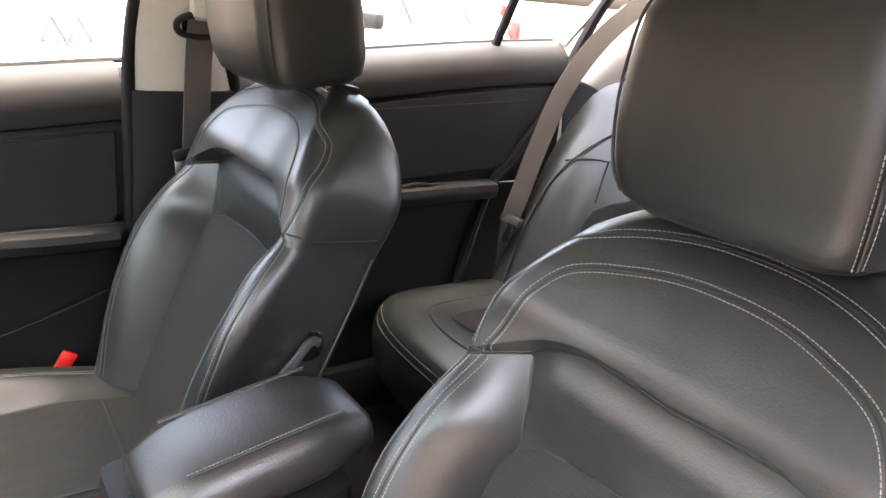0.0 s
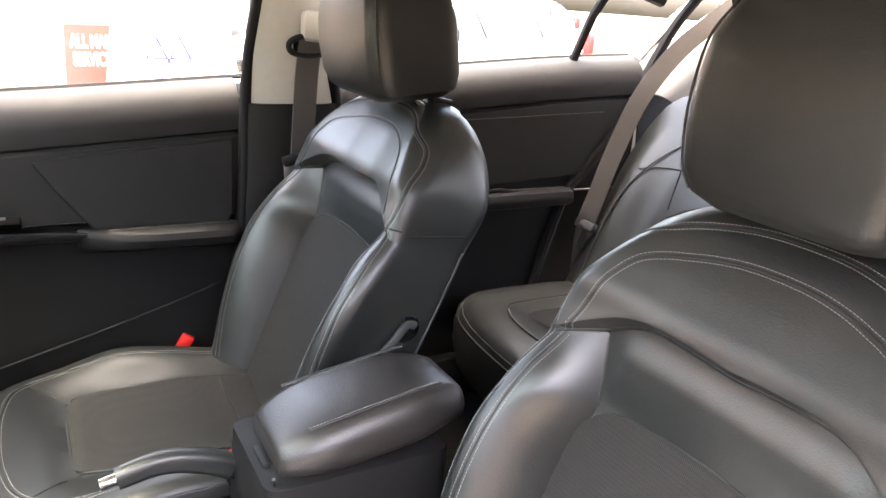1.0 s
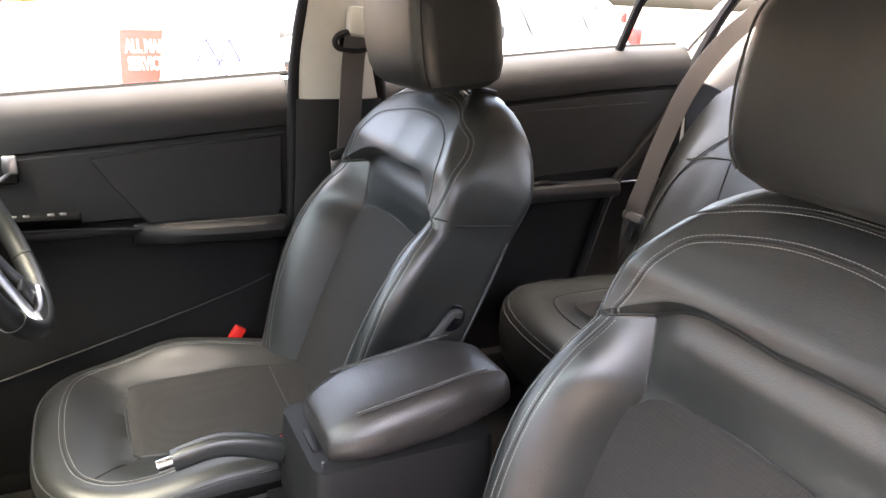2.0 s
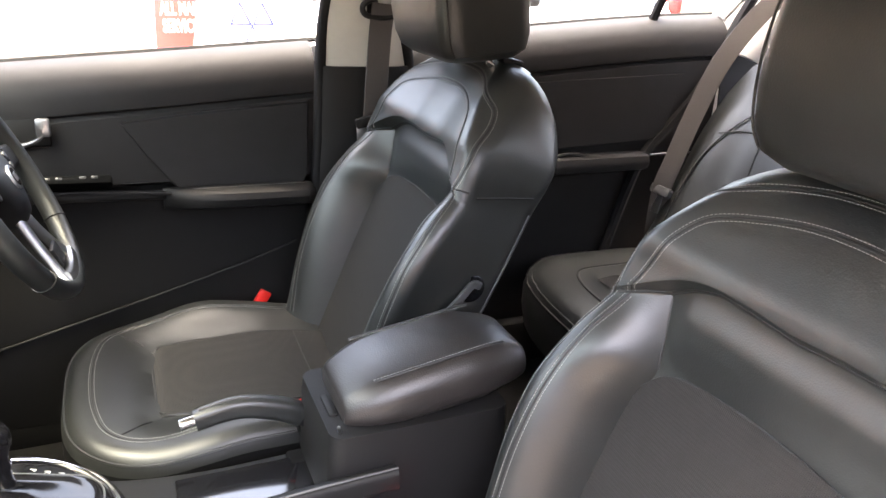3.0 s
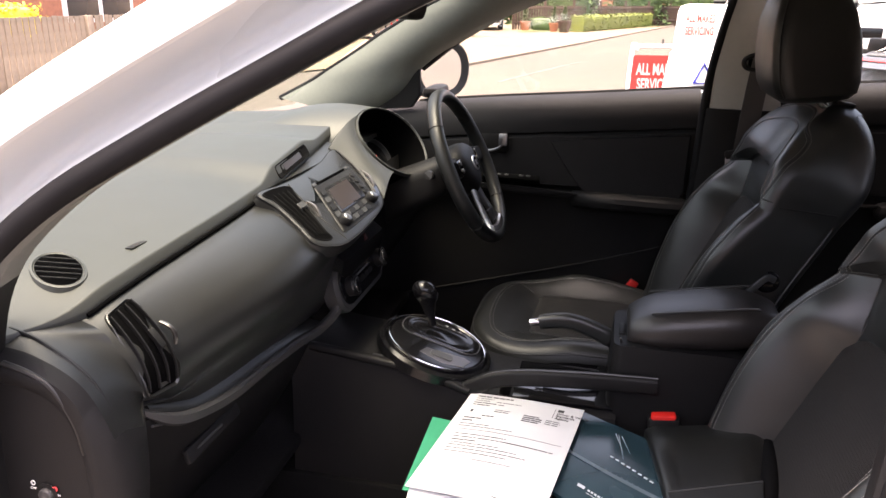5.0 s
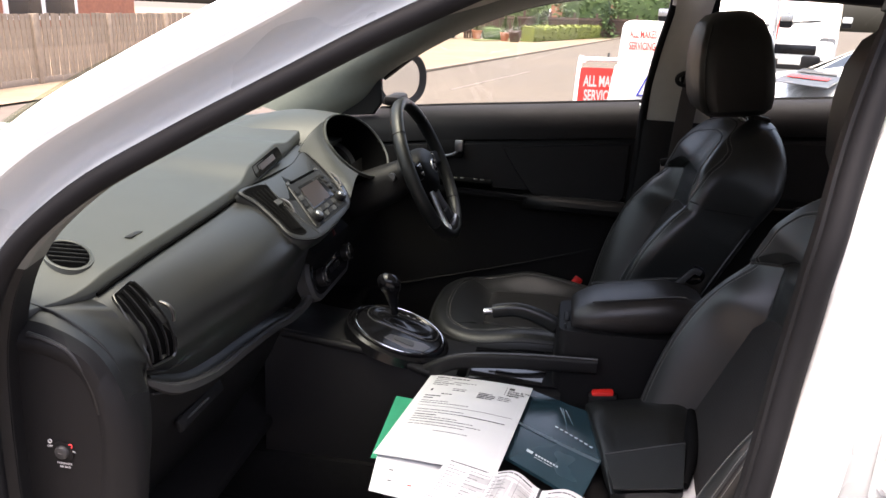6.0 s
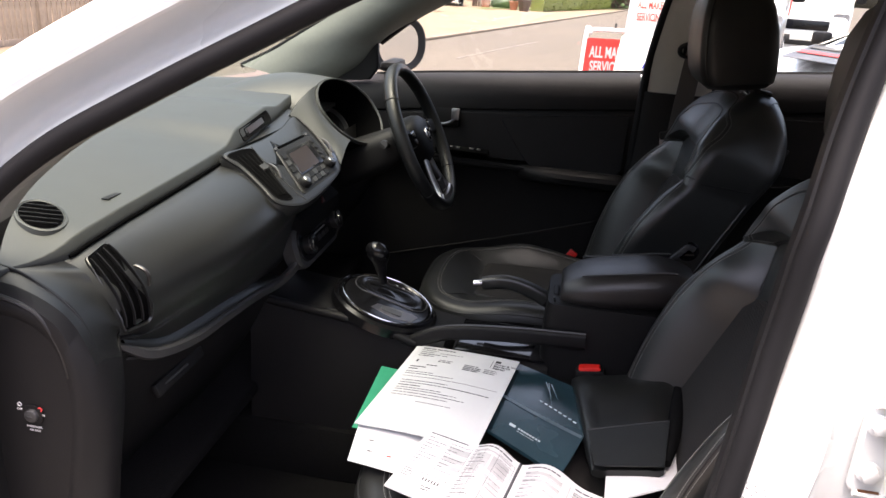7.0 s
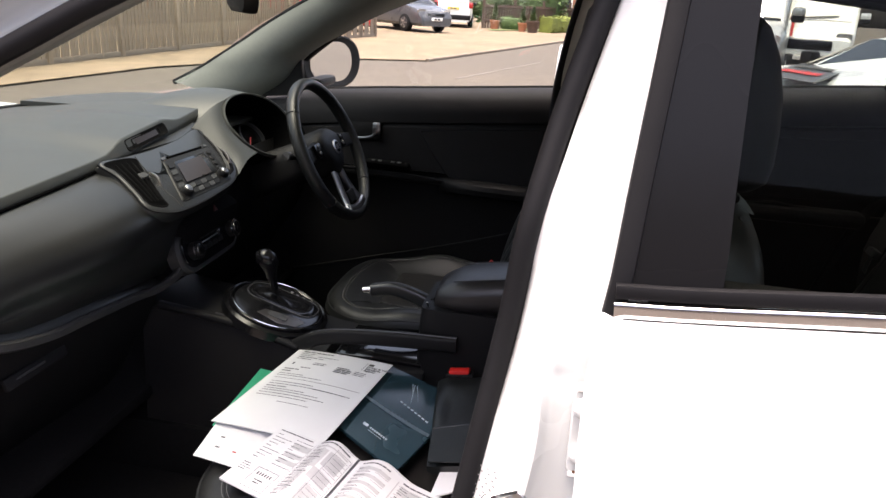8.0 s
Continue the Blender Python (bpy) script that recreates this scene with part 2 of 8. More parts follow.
def disc(c, axis, r, t, n=20, bevel=0.0, hole=0.0):
    """A round plate or knob on an axis."""
    a = np.array(axis, float)
    a /= np.linalg.norm(a)
    s = np.cross(a, (0, 0, 1)) if abs(a[2]) < 0.9 else np.cross(a, (1, 0, 0))
    s /= np.linalg.norm(s)
    u = np.cross(a, s)
    ring = lambda rr, h: [np.array(c) + a * h + rr * (math.cos(k) * s + math.sin(k) * u) for k in np.linspace(0, 2 * math.pi, n, endpoint=False)]
    if hole:
        return rings([ring(hole, 0), ring(r, 0), ring(r, t), ring(hole, t)], False, True)
    if bevel:
        return rings([ring(r, 0), ring(r, t - bevel), ring(r - bevel * 0.4, t - bevel * 0.3), ring(r - bevel, t)])
    return rings([ring(r, 0), ring(r, t)])


def sphere(c, r, n=16, m=10, sq=(1, 1, 1)):
    c = np.array(c)
    return grid(lambda a, b: c + np.array((r * sq[0] * math.sin(b) * math.cos(a), r * sq[1] * math.sin(b) * math.sin(a), r * sq[2] * math.cos(b))),
                np.linspace(0, 2 * math.pi, n, endpoint=False), np.linspace(0.02, math.pi - 0.02, m), True)


def thick(data, t):
    """Gives a sheet thickness."""
    bm = bmesh.new()
    vs = [bm.verts.new(tuple(p)) for p in data[0]]
    for f in data[1]:
        try:
            bm.faces.new([vs[i] for i in f])
        except ValueError:
            pass
    bmesh.ops.recalc_face_normals(bm, faces=bm.faces)
    bmesh.ops.solidify(bm, geom=bm.faces[:], thickness=t)
    bm.verts.index_update()
    v = [tuple(q.co) for q in bm.verts]
    f = [tuple(q.index for q in p.verts) for p in bm.faces]
    bm.free()
    return v, f


def slab(data, off):
    """A sheet given depth by a shifted copy and closed edges."""
    v, f = [np.array(p, float) for p in data[0]], [tuple(q) for q in data[1]]
    n = len(v)
    count = {}
    for q in f:
        for a, b in zip(q, q[1:] + q[:1]):
            count[(a, b)] = count.get((a, b), 0) + 1
    rim = [(a, b) for a, b in count if (b, a) not in count]
    return v + [p + np.array(off) for p in v], f + [tuple(i + n for i in q[::-1]) for q in f] + [(b, a, a + n, b + n) for a, b in rim]


def lerp_table(table, x):
    xs, ys = zip(*table)
    return float(np.interp(x, xs, ys))


def smoothstep(a, b, x):
    t = min(max((x - a) / (b - a), 0), 1)
    return t * t * (3 - 2 * t)


TABLES = {}


def soft_table(table, x):
    """Like lerp_table, with a rounded course."""
    key = tuple(table)
    if key not in TABLES:
        if len(TABLES) > 400:
            TABLES.clear()
        xs, ys = np.array(table, float).T
        TABLES[key] = ([float(q) for q in xs], [float(q) for q in ys], [float(q) for q in np.gradient(ys, xs)])
    xs, ys, m = TABLES[key]
    if x <= xs[0]:
        return ys[0]
    if x >= xs[-1]:
        return ys[-1]
    i = 0
    while xs[i + 1] < x:
        i += 1
    hh = xs[i + 1] - xs[i]
    t = (x - xs[i]) / hh
    return (2 * t ** 3 - 3 * t * t + 1) * ys[i] + (t ** 3 - 2 * t * t + t) * hh * m[i] + (-2 * t ** 3 + 3 * t * t) * ys[i + 1] + (t ** 3 - t * t) * hh * m[i + 1]


def stitches(curve, normals, gap=0.0044, length=0.0031, r=0.0004, shift=0.0):
    """Short threads along a curve on a surface."""
    pts = [np.array(p) for p in curve]
    seg = [0.0]
    for a, b in zip(pts, pts[1:]):
        seg.append(seg[-1] + np.linalg.norm(b - a))
    total = seg[-1]
    out = []
    arr, nor = np.array(pts), np.array(normals)
    at = lambda s: np.array([np.interp(s, seg, arr[:, k]) for k in range(3)])
    for i in range(int(total / gap)):
        a, b = at(i * gap), at(i * gap + length)
        n = np.array([np.interp(i * gap, seg, nor[:, k]) for k in range(3)])
        n /= np.linalg.norm(n) + 1e-9
        d = (b - a) / (np.linalg.norm(b - a) + 1e-9)
        s = np.cross(d, n)
        a, b = a + s * shift + n * r * 0.4, b + s * shift + n * r * 0.4
        c1 = [(a + x * s * r + y * n * r) for x, y in ((1, 0), (0, 1), (-1, 0), (0, -1))]
        c2 = [(b + x * s * r + y * n * r) for x, y in ((1, 0), (0, 1), (-1, 0), (0, -1))]
        out.append(rings([c1, c2]))
    return join(*out)

# ---------------------------------------------------------------- front seats
RECLINE = radians(22)
SEAT_W = [(-0.10, 0.205), (0.0, 0.212), (0.1, 0.226), (0.2, 0.238), (0.28, 0.241), (0.345, 0.235), (0.395, 0.226), (0.44, 0.222), (0.48, 0.213), (0.52, 0.188), (0.55, 0.157), (0.570, 0.108), (0.577, 0.070), (0.580, 0.02)]
SEAT_C = [(-0.10, 0.014), (0.0, 0.018), (0.1, 0.022), (0.25, 0.028), (0.35, 0.030), (0.40, 0.020), (0.45, 0.012)]
SEAT_B = [(-0.10, 0.045), (0.0, 0.060), (0.1, 0.078), (0.2, 0.088), (0.28, 0.084), (0.34, 0.068), (0.40, 0.036), (0.44, 0.028)]
SEAT_IN = [(-0.10, 0.130), (0.1, 0.146), (0.2, 0.155), (0.28, 0.157), (0.333, 0.145), (0.38, 0.154), (0.421, 0.162)]
SEAT_FOLD = [(0.0, 0.443), (0.06, 0.446), (0.10, 0.4455), (0.13, 0.438), (0.162, 0.421), (0.19, 0.404), (0.215, 0.390), (0.26, 0.372)]
SEAT_T = [(-0.10, 0.10), (0.0, 0.105), (0.2, 0.120), (0.30, 0.125), (0.40, 0.138), (0.50, 0.152), (0.53, 0.146), (0.56, 0.124), (0.580, 0.085)]


def seat_front(u, v):
    """Depth of the backrest's front at side u and height v (minus is forwards)."""
    w = soft_table(SEAT_W, v)
    n = abs(u)
    a = min(n / max(w, 1e-4), 1.0)
    # below the fold: recessed middle between steep side bolsters
    t = min(max((n - soft_table(SEAT_IN, v)) / 0.062, 0), 1)
    low = soft_table(SEAT_C, v) - soft_table(SEAT_B, v) * (1 - (1 - t) ** 2.2) - 0.004 * math.exp(-((n / 0.09) ** 2)) * smoothstep(0.33, 0.2, v)
    # the leather crescent swells between the fold and the woven panel
    low -= 0.005 * smoothstep(0.345, 0.385, v) * (1 - smoothstep(0.40, 0.436, v)) * (1 - smoothstep(0.12, 0.16, n))
    # above it: a shallow dished panel that overhangs
    high = -0.002 - 0.019 * smoothstep(0.04, 0.19, n) - 0.003 * math.exp(-((v - 0.462) / 0.02) ** 2)
    f = soft_table(SEAT_FOLD, n)
    k = smoothstep(-0.0045, 0.0035, v - f)
    d = low * (1 - k) + high * k
    edge = 0.90 - 0.08 * smoothstep(0.42, 0.52, v)
    if a > edge:
        q = (a - edge) / (1 - edge)
        d += (0.030 + 0.028 * smoothstep(0.42, 0.52, v)) * (1 - math.sqrt(max(1 - q * q, 0)))
    top = max(v - 0.47, 0) / 0.108
    return d + 0.055 * (1 - math.sqrt(max(1 - min(top, 1) ** 2, 0)))


def front_seat(cy, dx, dz, inner, label, group):
    """A bucket seat. cy: middle line; dx: slid back; inner: the side (+1 or -1 in y) that faces the console."""
    o = np.array((0.473 + dx, cy, 0.68 + dz))
    up, back = np.array((math.sin(RECLINE), 0, math.cos(RECLINE))), np.array((math.cos(RECLINE), 0, -math.sin(RECLINE)))
    yy = np.array((0, 1.0, 0))
    lift_at = lambda v, w: 0.033 * smoothstep(0.43, 0.58, v) * math.sin(math.pi * min(max(w / 0.145, 0), 1))
    P = lambda u, v, w: o + u * yy + (v + lift_at(v, w)) * up + w * back
    S = lambda u, v, lift=0.0: P(u, v, seat_front(u, v) - lift)

    def N(u, v):
        e = 0.004
        n = np.cross(S(u + e, v) - S(u - e, v), S(u, v + e) - S(u, v - e))
        n /= np.linalg.norm(n) + 1e-9
        return n if n @ back < 0 else -n

    seat = thing("front_seat", (0.30 + dx, cy, 0.40), label, "car seat", group)
    # backrest skin
    vs = list(np.linspace(-0.10, 0.32, 24)) + list(np.linspace(0.33, 0.376, 12)) + list(np.linspace(0.380, 0.458, 40)) + list(np.linspace(0.462, 0.508, 14)) + [0.515, 0.525, 0.535, 0.545, 0.553, 0.560, 0.566, 0.571, 0.575, 0.578, 0.580]
    skin = []
    bend = lambda u, v: v + (soft_table(SEAT_FOLD, abs(u)) - 0.443) * smoothstep(0.27, 0.42, v) * (1 - smoothstep(0.46, 0.57, v))
    for v0 in vs:
        ring = []
        w0 = soft_table(SEAT_W, v0)
        for k in np.linspace(-2, 2, 125):
            v, w = v0, w0
            for _ in range(3):
                inn = min(soft_table(SEAT_IN, v), 0.78 * w)
                u = math.copysign(inn * abs(k) if abs(k) <= 1 else inn + (w - inn) * math.sin(math.pi / 2 * (abs(k) - 1)), k)
                v = bend(u, v0)
                w = soft_table(SEAT_W, v)
            ring.append(P(u, v, seat_front(u, v)))
        v = bend(w, v0)
        w, t = soft_table(SEAT_W, v), soft_table(SEAT_T, v)
        fw = seat_front(w, v)
        for k in np.linspace(0.15, 1, 6):
            ring.append(P(w * (1 - 0.03 * k), v, fw + (t - 0.03 - fw) * k))
        for k in np.linspace(20, 90, 4):
            ring.append(P(w * 0.97 - 0.035 * (1 - math.cos(radians(k))) * min(w / 0.2, 1), v, t - 0.03 + 0.03 * math.sin(radians(k))))
        for k in np.linspace(0.7, -0.7, 7):
            ring.append(P(w * 0.80 * k, v, t + 0.004 * (1 - k * k)))
        for k in np.linspace(90, 20, 4):
            ring.append(P(-(w * 0.97 - 0.035 * (1 - math.cos(radians(k))) * min(w / 0.2, 1)), v, t - 0.03 + 0.03 * math.sin(radians(k))))
        for k in np.linspace(1, 0.15, 6):
            ring.append(P(-w * (1 - 0.03 * k), v, fw + (t - 0.03 - fw) * k))
        skin.append(ring)
    back_part = part("backrest", rings(skin), LEATHER, seat)
    # woven middle panel
    PAN = [(-0.03, 0.132), (0.1, 0.146), (0.2, 0.155), (0.27, 0.157), (0.305, 0.152), (0.325, 0.140), (0.338, 0.118), (0.345, 0.085), (0.349, 0.045), (0.350, 0.004)]
    data = grid(lambda k, v: S(k * soft_table(PAN, v), v, 0.0022), np.linspace(-1, 1, 33), [q for q in np.linspace(-0.03, 0.29, 14)] + [0.305, 0.316, 0.325, 0.332, 0.338, 0.342, 0.345, 0.3475, 0.349, 0.350])
    part("centre_panel", data, CLOTH, back_part, "charcoal woven mesh panel")

    def seam(pairs, n=60, double=True, groove=0.0016, off=0.0042, name="seam", thread=True):
        uv = smooth_path([(a, b, 0) for a, b in pairs], n)
        line = [S(q[0], q[1]) for q in uv]
        nor = [N(q[0], q[1]) for q in uv]
        part(name, tube([p - nn * groove * 0.25 for p, nn in zip(line, nor)], groove, 6), GROOVE, back_part)
        if thread:
            many = [stitches(line, nor, shift=off)] + ([stitches(line, nor, shift=-off)] if double else [])
            part("stitching", join(*many), STITCH, back_part, smooth=False)

    both = lambda pts: [(-q, v) for q, v in pts] + [(q, v) for q, v in pts[::-1] if q > 1e-4]
    seam(both([(soft_table(PAN, v), v) for v in (-0.02, 0.1, 0.2, 0.27, 0.305, 0.325, 0.338, 0.345)] + [(0.0, 0.3505)]), 130, thread=False, groove=0.0016)
    # the fold over the crescent
    seam(both([(q, soft_table(SEAT_FOLD, q) - 0.0025) for q in (0.205, 0.19, 0.175, 0.162, 0.148, 0.13, 0.11, 0.09, 0.06, 0.03, 0.0)]), 120, thread=False, groove=0.0022)
    for s in (-1, 1):
        seam([(s * 0.162, 0.419), (s * 0.156, 0.39), (s * 0.150, 0.36), (s * 0.1445, 0.334)], 20, thread=False, groove=0.0014)
        seam([(s * 0.194, 0.3975), (s * 0.212, 0.399), (s * 0.224, 0.402)], 14, double=False, groove=0.0015, thread=False)
        seam([(s * 0.176, 0.0), (s * 0.194, 0.1), (s * 0.204, 0.2), (s * 0.206, 0.28), (s * 0.201, 0.345), (s * 0.194, 0.397)], 60)
        seam([(s * 0.196, -0.02), (s * 0.222, 0.1), (s * 0.231, 0.2), (s * 0.230, 0.28), (s * 0.221, 0.345), (s * 0.209, 0.398)], 60)
    seam(both([(0.209, 0.398), (0.212, 0.425), (0.209, 0.463), (0.194, 0.503), (0.166, 0.533), (0.122, 0.552), (0.06, 0.561), (0.0, 0.5635)]), 110)
    seam(both([(0.194, 0.397), (0.183, 0.420), (0.174, 0.447), (0.164, 0.476), (0.144, 0.505), (0.118, 0.520), (0.088, 0.529), (0.04, 0.5355), (0.0, 0.537)]), 110)
    # side seams
    for s in (-1, 1):
        row = []
        for k in np.linspace(0.05, 1, 14):
            v = 0.397 + 0.03 * k
            w, t = soft_table(SEAT_W, v), soft_table(SEAT_T, v)
            fw = seat_front(w, v)
            row.append(P(s * (w * (1 - 0.03 * k) + 0.0004), v, fw + (t - 0.03 - fw) * k))
        part("seam", tube(row, 0.0014, 6), GROOVE, back_part)
        row = [P(s * (soft_table(SEAT_W, v) * 0.97 - 0.003), v, soft_table(SEAT_T, v) - 0.018) for v in np.linspace(-0.05, 0.40, 20)]
        part("piping", tube(row, 0.0022, 6), GREYTRIM if s == inner else GROOVE, back_part)
    # recline lever and its recess on the console side
    v, w = 0.16, soft_table(SEAT_W, 0.16)
    lo_ = np.array((0.633 + dx, cy + inner * 0.238, 0.901 + dz))
    part("lever_recess", disc(lo_ - np.array((0, inner * 0.012, 0)), (0, inner, 0), 0.024, 0.010, 24, 0.003), PIANO, seat)
    lever = [lo_ + np.array((dx2, inner * dy2, dz2)) for dx2, dy2, dz2 in ((0.012, 0.002, 0.006), (-0.004, 0.006, 0.010), (-0.028, 0.008, -0.015), (-0.066, 0.006, -0.055))]
    part("recline_lever", sweep(smooth_path(lever, 20), rrect(0.0065, 0.004, 0.003, 2), up=(0, inner, 0)), GREYTRIM, seat, "grey plastic recline lever")
    # head restraint
    slim = 0.0085 if inner > 0 else 0.0
    h0 = np.array((0.700 + dx + (0.028 if slim else 0), cy + slim, 1.178 + dz))
    tilt = turn(0, -2 if slim else -7, 0)
    secs = []
    for z, hw, f, b in ((0.045, 0.080, -0.040, 0.050), (0.050, 0.104, -0.060, 0.066), (0.062, 0.120, -0.074, 0.076), (0.085, 0.125, -0.082, 0.080), (0.125, 0.127, -0.085, 0.080), (0.165, 0.125, -0.084, 0.078), (0.210, 0.119, -0.078, 0.070), (0.245, 0.100, -0.066, 0.058), (0.264, 0.076, -0.048, 0.040), (0.270, 0.045, -0.024, 0.018)):
        hw -= slim
        ring = []
        for q in rrect(hw, (b - f) / 2, min(0.030, (b - f) * 0.48), 7):
            x = (f + b) / 2 + q[1]
            curve = 0.012 * (q[0] / hw) ** 2 if x < 0 else 0
            ring.append(h0 + tilt @ np.array((x + curve, q[0], z)))
        secs.append(ring)
    fine = []
    for a, b in zip(secs, secs[1:]):
        fine += [[(1 - k) * p + k * q for p, q in zip(a, b)] for k in (0.0, 0.5)]
    head = part("headrest", rings(fine + [secs[-1]]), HEADREST, seat)
    HZ = (0.062, 0.085, 0.125, 0.165, 0.210, 0.245)
    HW = {0.062: 0.120, 0.085: 0.125, 0.125: 0.127, 0.165: 0.125, 0.210: 0.119, 0.245: 0.100}
    HF = {0.062: -0.074, 0.085: -0.082, 0.125: -0.085, 0.165: -0.084, 0.210: -0.078, 0.245: -0.066}
    for s in (-1, 1):
        row = smooth_path([h0 + tilt @ np.array((HF[z] + 0.0178, s * (HW[z] - slim - 0.0078), z)) for z in HZ], 30)
        nor = [tilt @ np.array((-0.6, s * 0.8, 0)) for _ in row]
        part("seam", tube(row, 0.0016, 6), GROOVE, head)
        if inner > 0 > s:
            part("stitching", join(stitches(row, nor, shift=0.004), stitches(row, nor, shift=-0.004)), STITCH, head, smooth=False)
        foot = P(s * 0.072, 0.555, 0.055)
        top = h0 + tilt @ np.array((0.0, s * 0.072, 0.06))
        part("post", tube([foot, (foot + top) / 2 + np.array((0.001, 0, 0)), top], 0.0065, 12, up=(0, 1, 0)), CHROME, seat, "chrome headrest post")
        col = P(s * 0.072, 0.572, 0.060)
        part("post_collar", box(col + np.array((0, 0, 0.006)), (0.038, 0.030, 0.010), 0.004, turn(0, 10, 0)), DASH_LOW, seat)
    # cushion
    x0, x1 = 0.028 + dx, 0.56 + dx

    def outline(a):
        c, s = math.cos(a), math.sin(a)
        p = 3.4 if c < 0 else 6.0
        r = (abs(c) ** p + abs(s) ** p) ** (-1 / p)
        hx = (x1 - x0) / 2
        wid = 0.246 if c > -0.2 else 0.246 - 0.02 * (-c - 0.2)
        return np.array(((x0 + x1) / 2 + r * c * hx, cy + r * s * wid))

    def top_z(x, y):
        u, k = abs(y - cy), (x - dx)
        z = 0.690 + dz + 0.032 * smoothstep(0.115, 0.200, u) * smoothstep(0.10, 0.30, k) + 0.012 * smoothstep(0.20, 0.06, k) - 0.012 * math.exp(-(u / 0.13) ** 2) * smoothstep(0.1, 0.25, k)
        z -= 0.010 * math.exp(-((k - 0.168) / 0.012) ** 2) * (1 - smoothstep(0.10, 0.16, u))
        if cy > 0:  # the driver's outer bolster is sat down towards the backrest
            z -= 0.022 * smoothstep(0.24, 0.44, k) * smoothstep(0.11, 0.20, y - cy)
        return z - 0.02 * smoothstep(0.35, 0.55, k)

    cen = np.array(((x0 + x1) / 2 + 0.02, cy))
    cush = []
    angs = np.linspace(0, 2 * math.pi, 96, endpoint=False)
    for s, drop in ((0.02, 0), (0.15, 0), (0.28, 0), (0.4, 0), (0.5, 0), (0.58, 0), (0.66, 0), (0.73, 0), (0.79, 0), (0.84, 0.0), (0.89, 0.001), (0.93, 0.004), (0.96, 0.010), (0.982, 0.020), (0.995, 0.034), (1.0, 0.055), (1.0, 0.10), (0.985, 0.14), (0.95, 0.165)):
        ring = []
        for a in angs:
            q = cen + (outline(a) - cen) * s
            t = cen + (outline(a) - cen) * min(s, 0.93)
            ring.append((q[0], q[1], top_z(t[0], t[1]) - drop))
        cush.append(ring)
    cushion = part("cushion", rings(cush[:15]), HEADREST, seat)
    # dark valance below the piping; its black also carries shade beside the console
    part("cushion_side", rings(cush[14:]), DEEP, seat, "dull black cushion side, darkened for the shade beside the console")

    def CS(x, y, lift=0.0):
        return np.array((x, y, top_z(x, y) + lift))
    xs = list(np.linspace(0.172, 0.20, 5)) + list(np.linspace(0.22, 0.52, 14))
    half = lambda k: soft_table([(0.172, 0.088), (0.18, 0.103), (0.2, 0.114), (0.3, 0.121), (0.4, 0.124), (0.52, 0.115)], k)
    part("centre_panel", grid(lambda k, q: CS(k + dx, cy + q * half(k), 0.0025), xs, np.linspace(-1, 1, 15)), CLOTH, cushion, "charcoal woven mesh panel")

    def cseam(pts, n=60, thread=True, groove=0.0016, off=0.004, double=True, lowered=0.0):
        line = [CS(q[0], q[1], -lowered) for q in smooth_path([(a + dx, cy + b, 0) for a, b in pts], n)]
        nor = [np.array((0, 0, 1.0))] * len(line)
        part("seam", tube([p - np.array((0, 0, 0.0004)) for p in line], groove, 6), GROOVE, cushion)
        if thread:
            many = [stitches(line, nor, shift=off)] + ([stitches(line, nor, shift=-off)] if double else [])
            part("stitching", join(*many), STITCH, cushion, smooth=False)
    cseam([(0.50, -0.118), (0.35, -0.124), (0.2, -0.114), (0.178, -0.10), (0.171, -0.07), (0.170, 0), (0.171, 0.07), (0.178, 0.10), (0.2, 0.114), (0.35, 0.124), (0.50, 0.118)], 90, thread=False, groove=0.0026, lowered=-0.0012)
    cseam([(0.50, -0.196), (0.3, -0.196), (0.17, -0.188), (0.105, -0.155), (0.082, -0.09), (0.076, 0), (0.082, 0.09), (0.105, 0.155), (0.17, 0.188), (0.3, 0.196), (0.50, 0.196)], 110)
    for s in (-1, 1):
        cseam([(0.178, s * 0.103), (0.155, s * 0.128), (0.118, s * 0.158)], 14, thread=False, groove=0.0018, lowered=-0.0004)
    part("seam", tube([CS(0.43 + dx, cy + q, 0.002) for q in np.linspace(-0.118, 0.118, 12)], 0.0014, 6), GROOVE, cushion)
    ring = []
    for a in np.linspace(math.pi * 0.35, math.pi * 1.65, 70):
        q = cen + (outline(a) - cen) * 0.975
        t = cen + (outline(a) - cen) * 0.93
        ring.append(np.array((q[0], q[1], top_z(t[0], t[1]) - 0.0165)))
    part("piping", tube(ring, 0.0022, 6), GROOVE, cushion)
    # plinth and side shields
    part("seat_base", box(((x0 + x1) / 2 + 0.02, cy, 0.50), (0.44, 0.40, 0.16), 0.02), DASH_LOW, seat)
    for s in (-1, 1):
        part("side_shield", box((0.33 + dx, cy + s * 0.226, 0.565), (0.40, 0.03, 0.085), 0.012), DASH_LOW, seat)
        part("slide_rail", box((0.30 + dx, cy + s * 0.19, 0.415), (0.46, 0.04, 0.03), 0.004), GREYTRIM, seat)
    return seat


SEAT_Y = 0.365
driver_seat = front_seat(SEAT_Y, 0.010, 0.0, -1, "black leather driver's seat with charcoal mesh centre panels", "front seats")
passenger_seat = front_seat(-0.385, 0.069, -0.018, 1, "black leather passenger seat with papers lying on its cushion", "front seats")

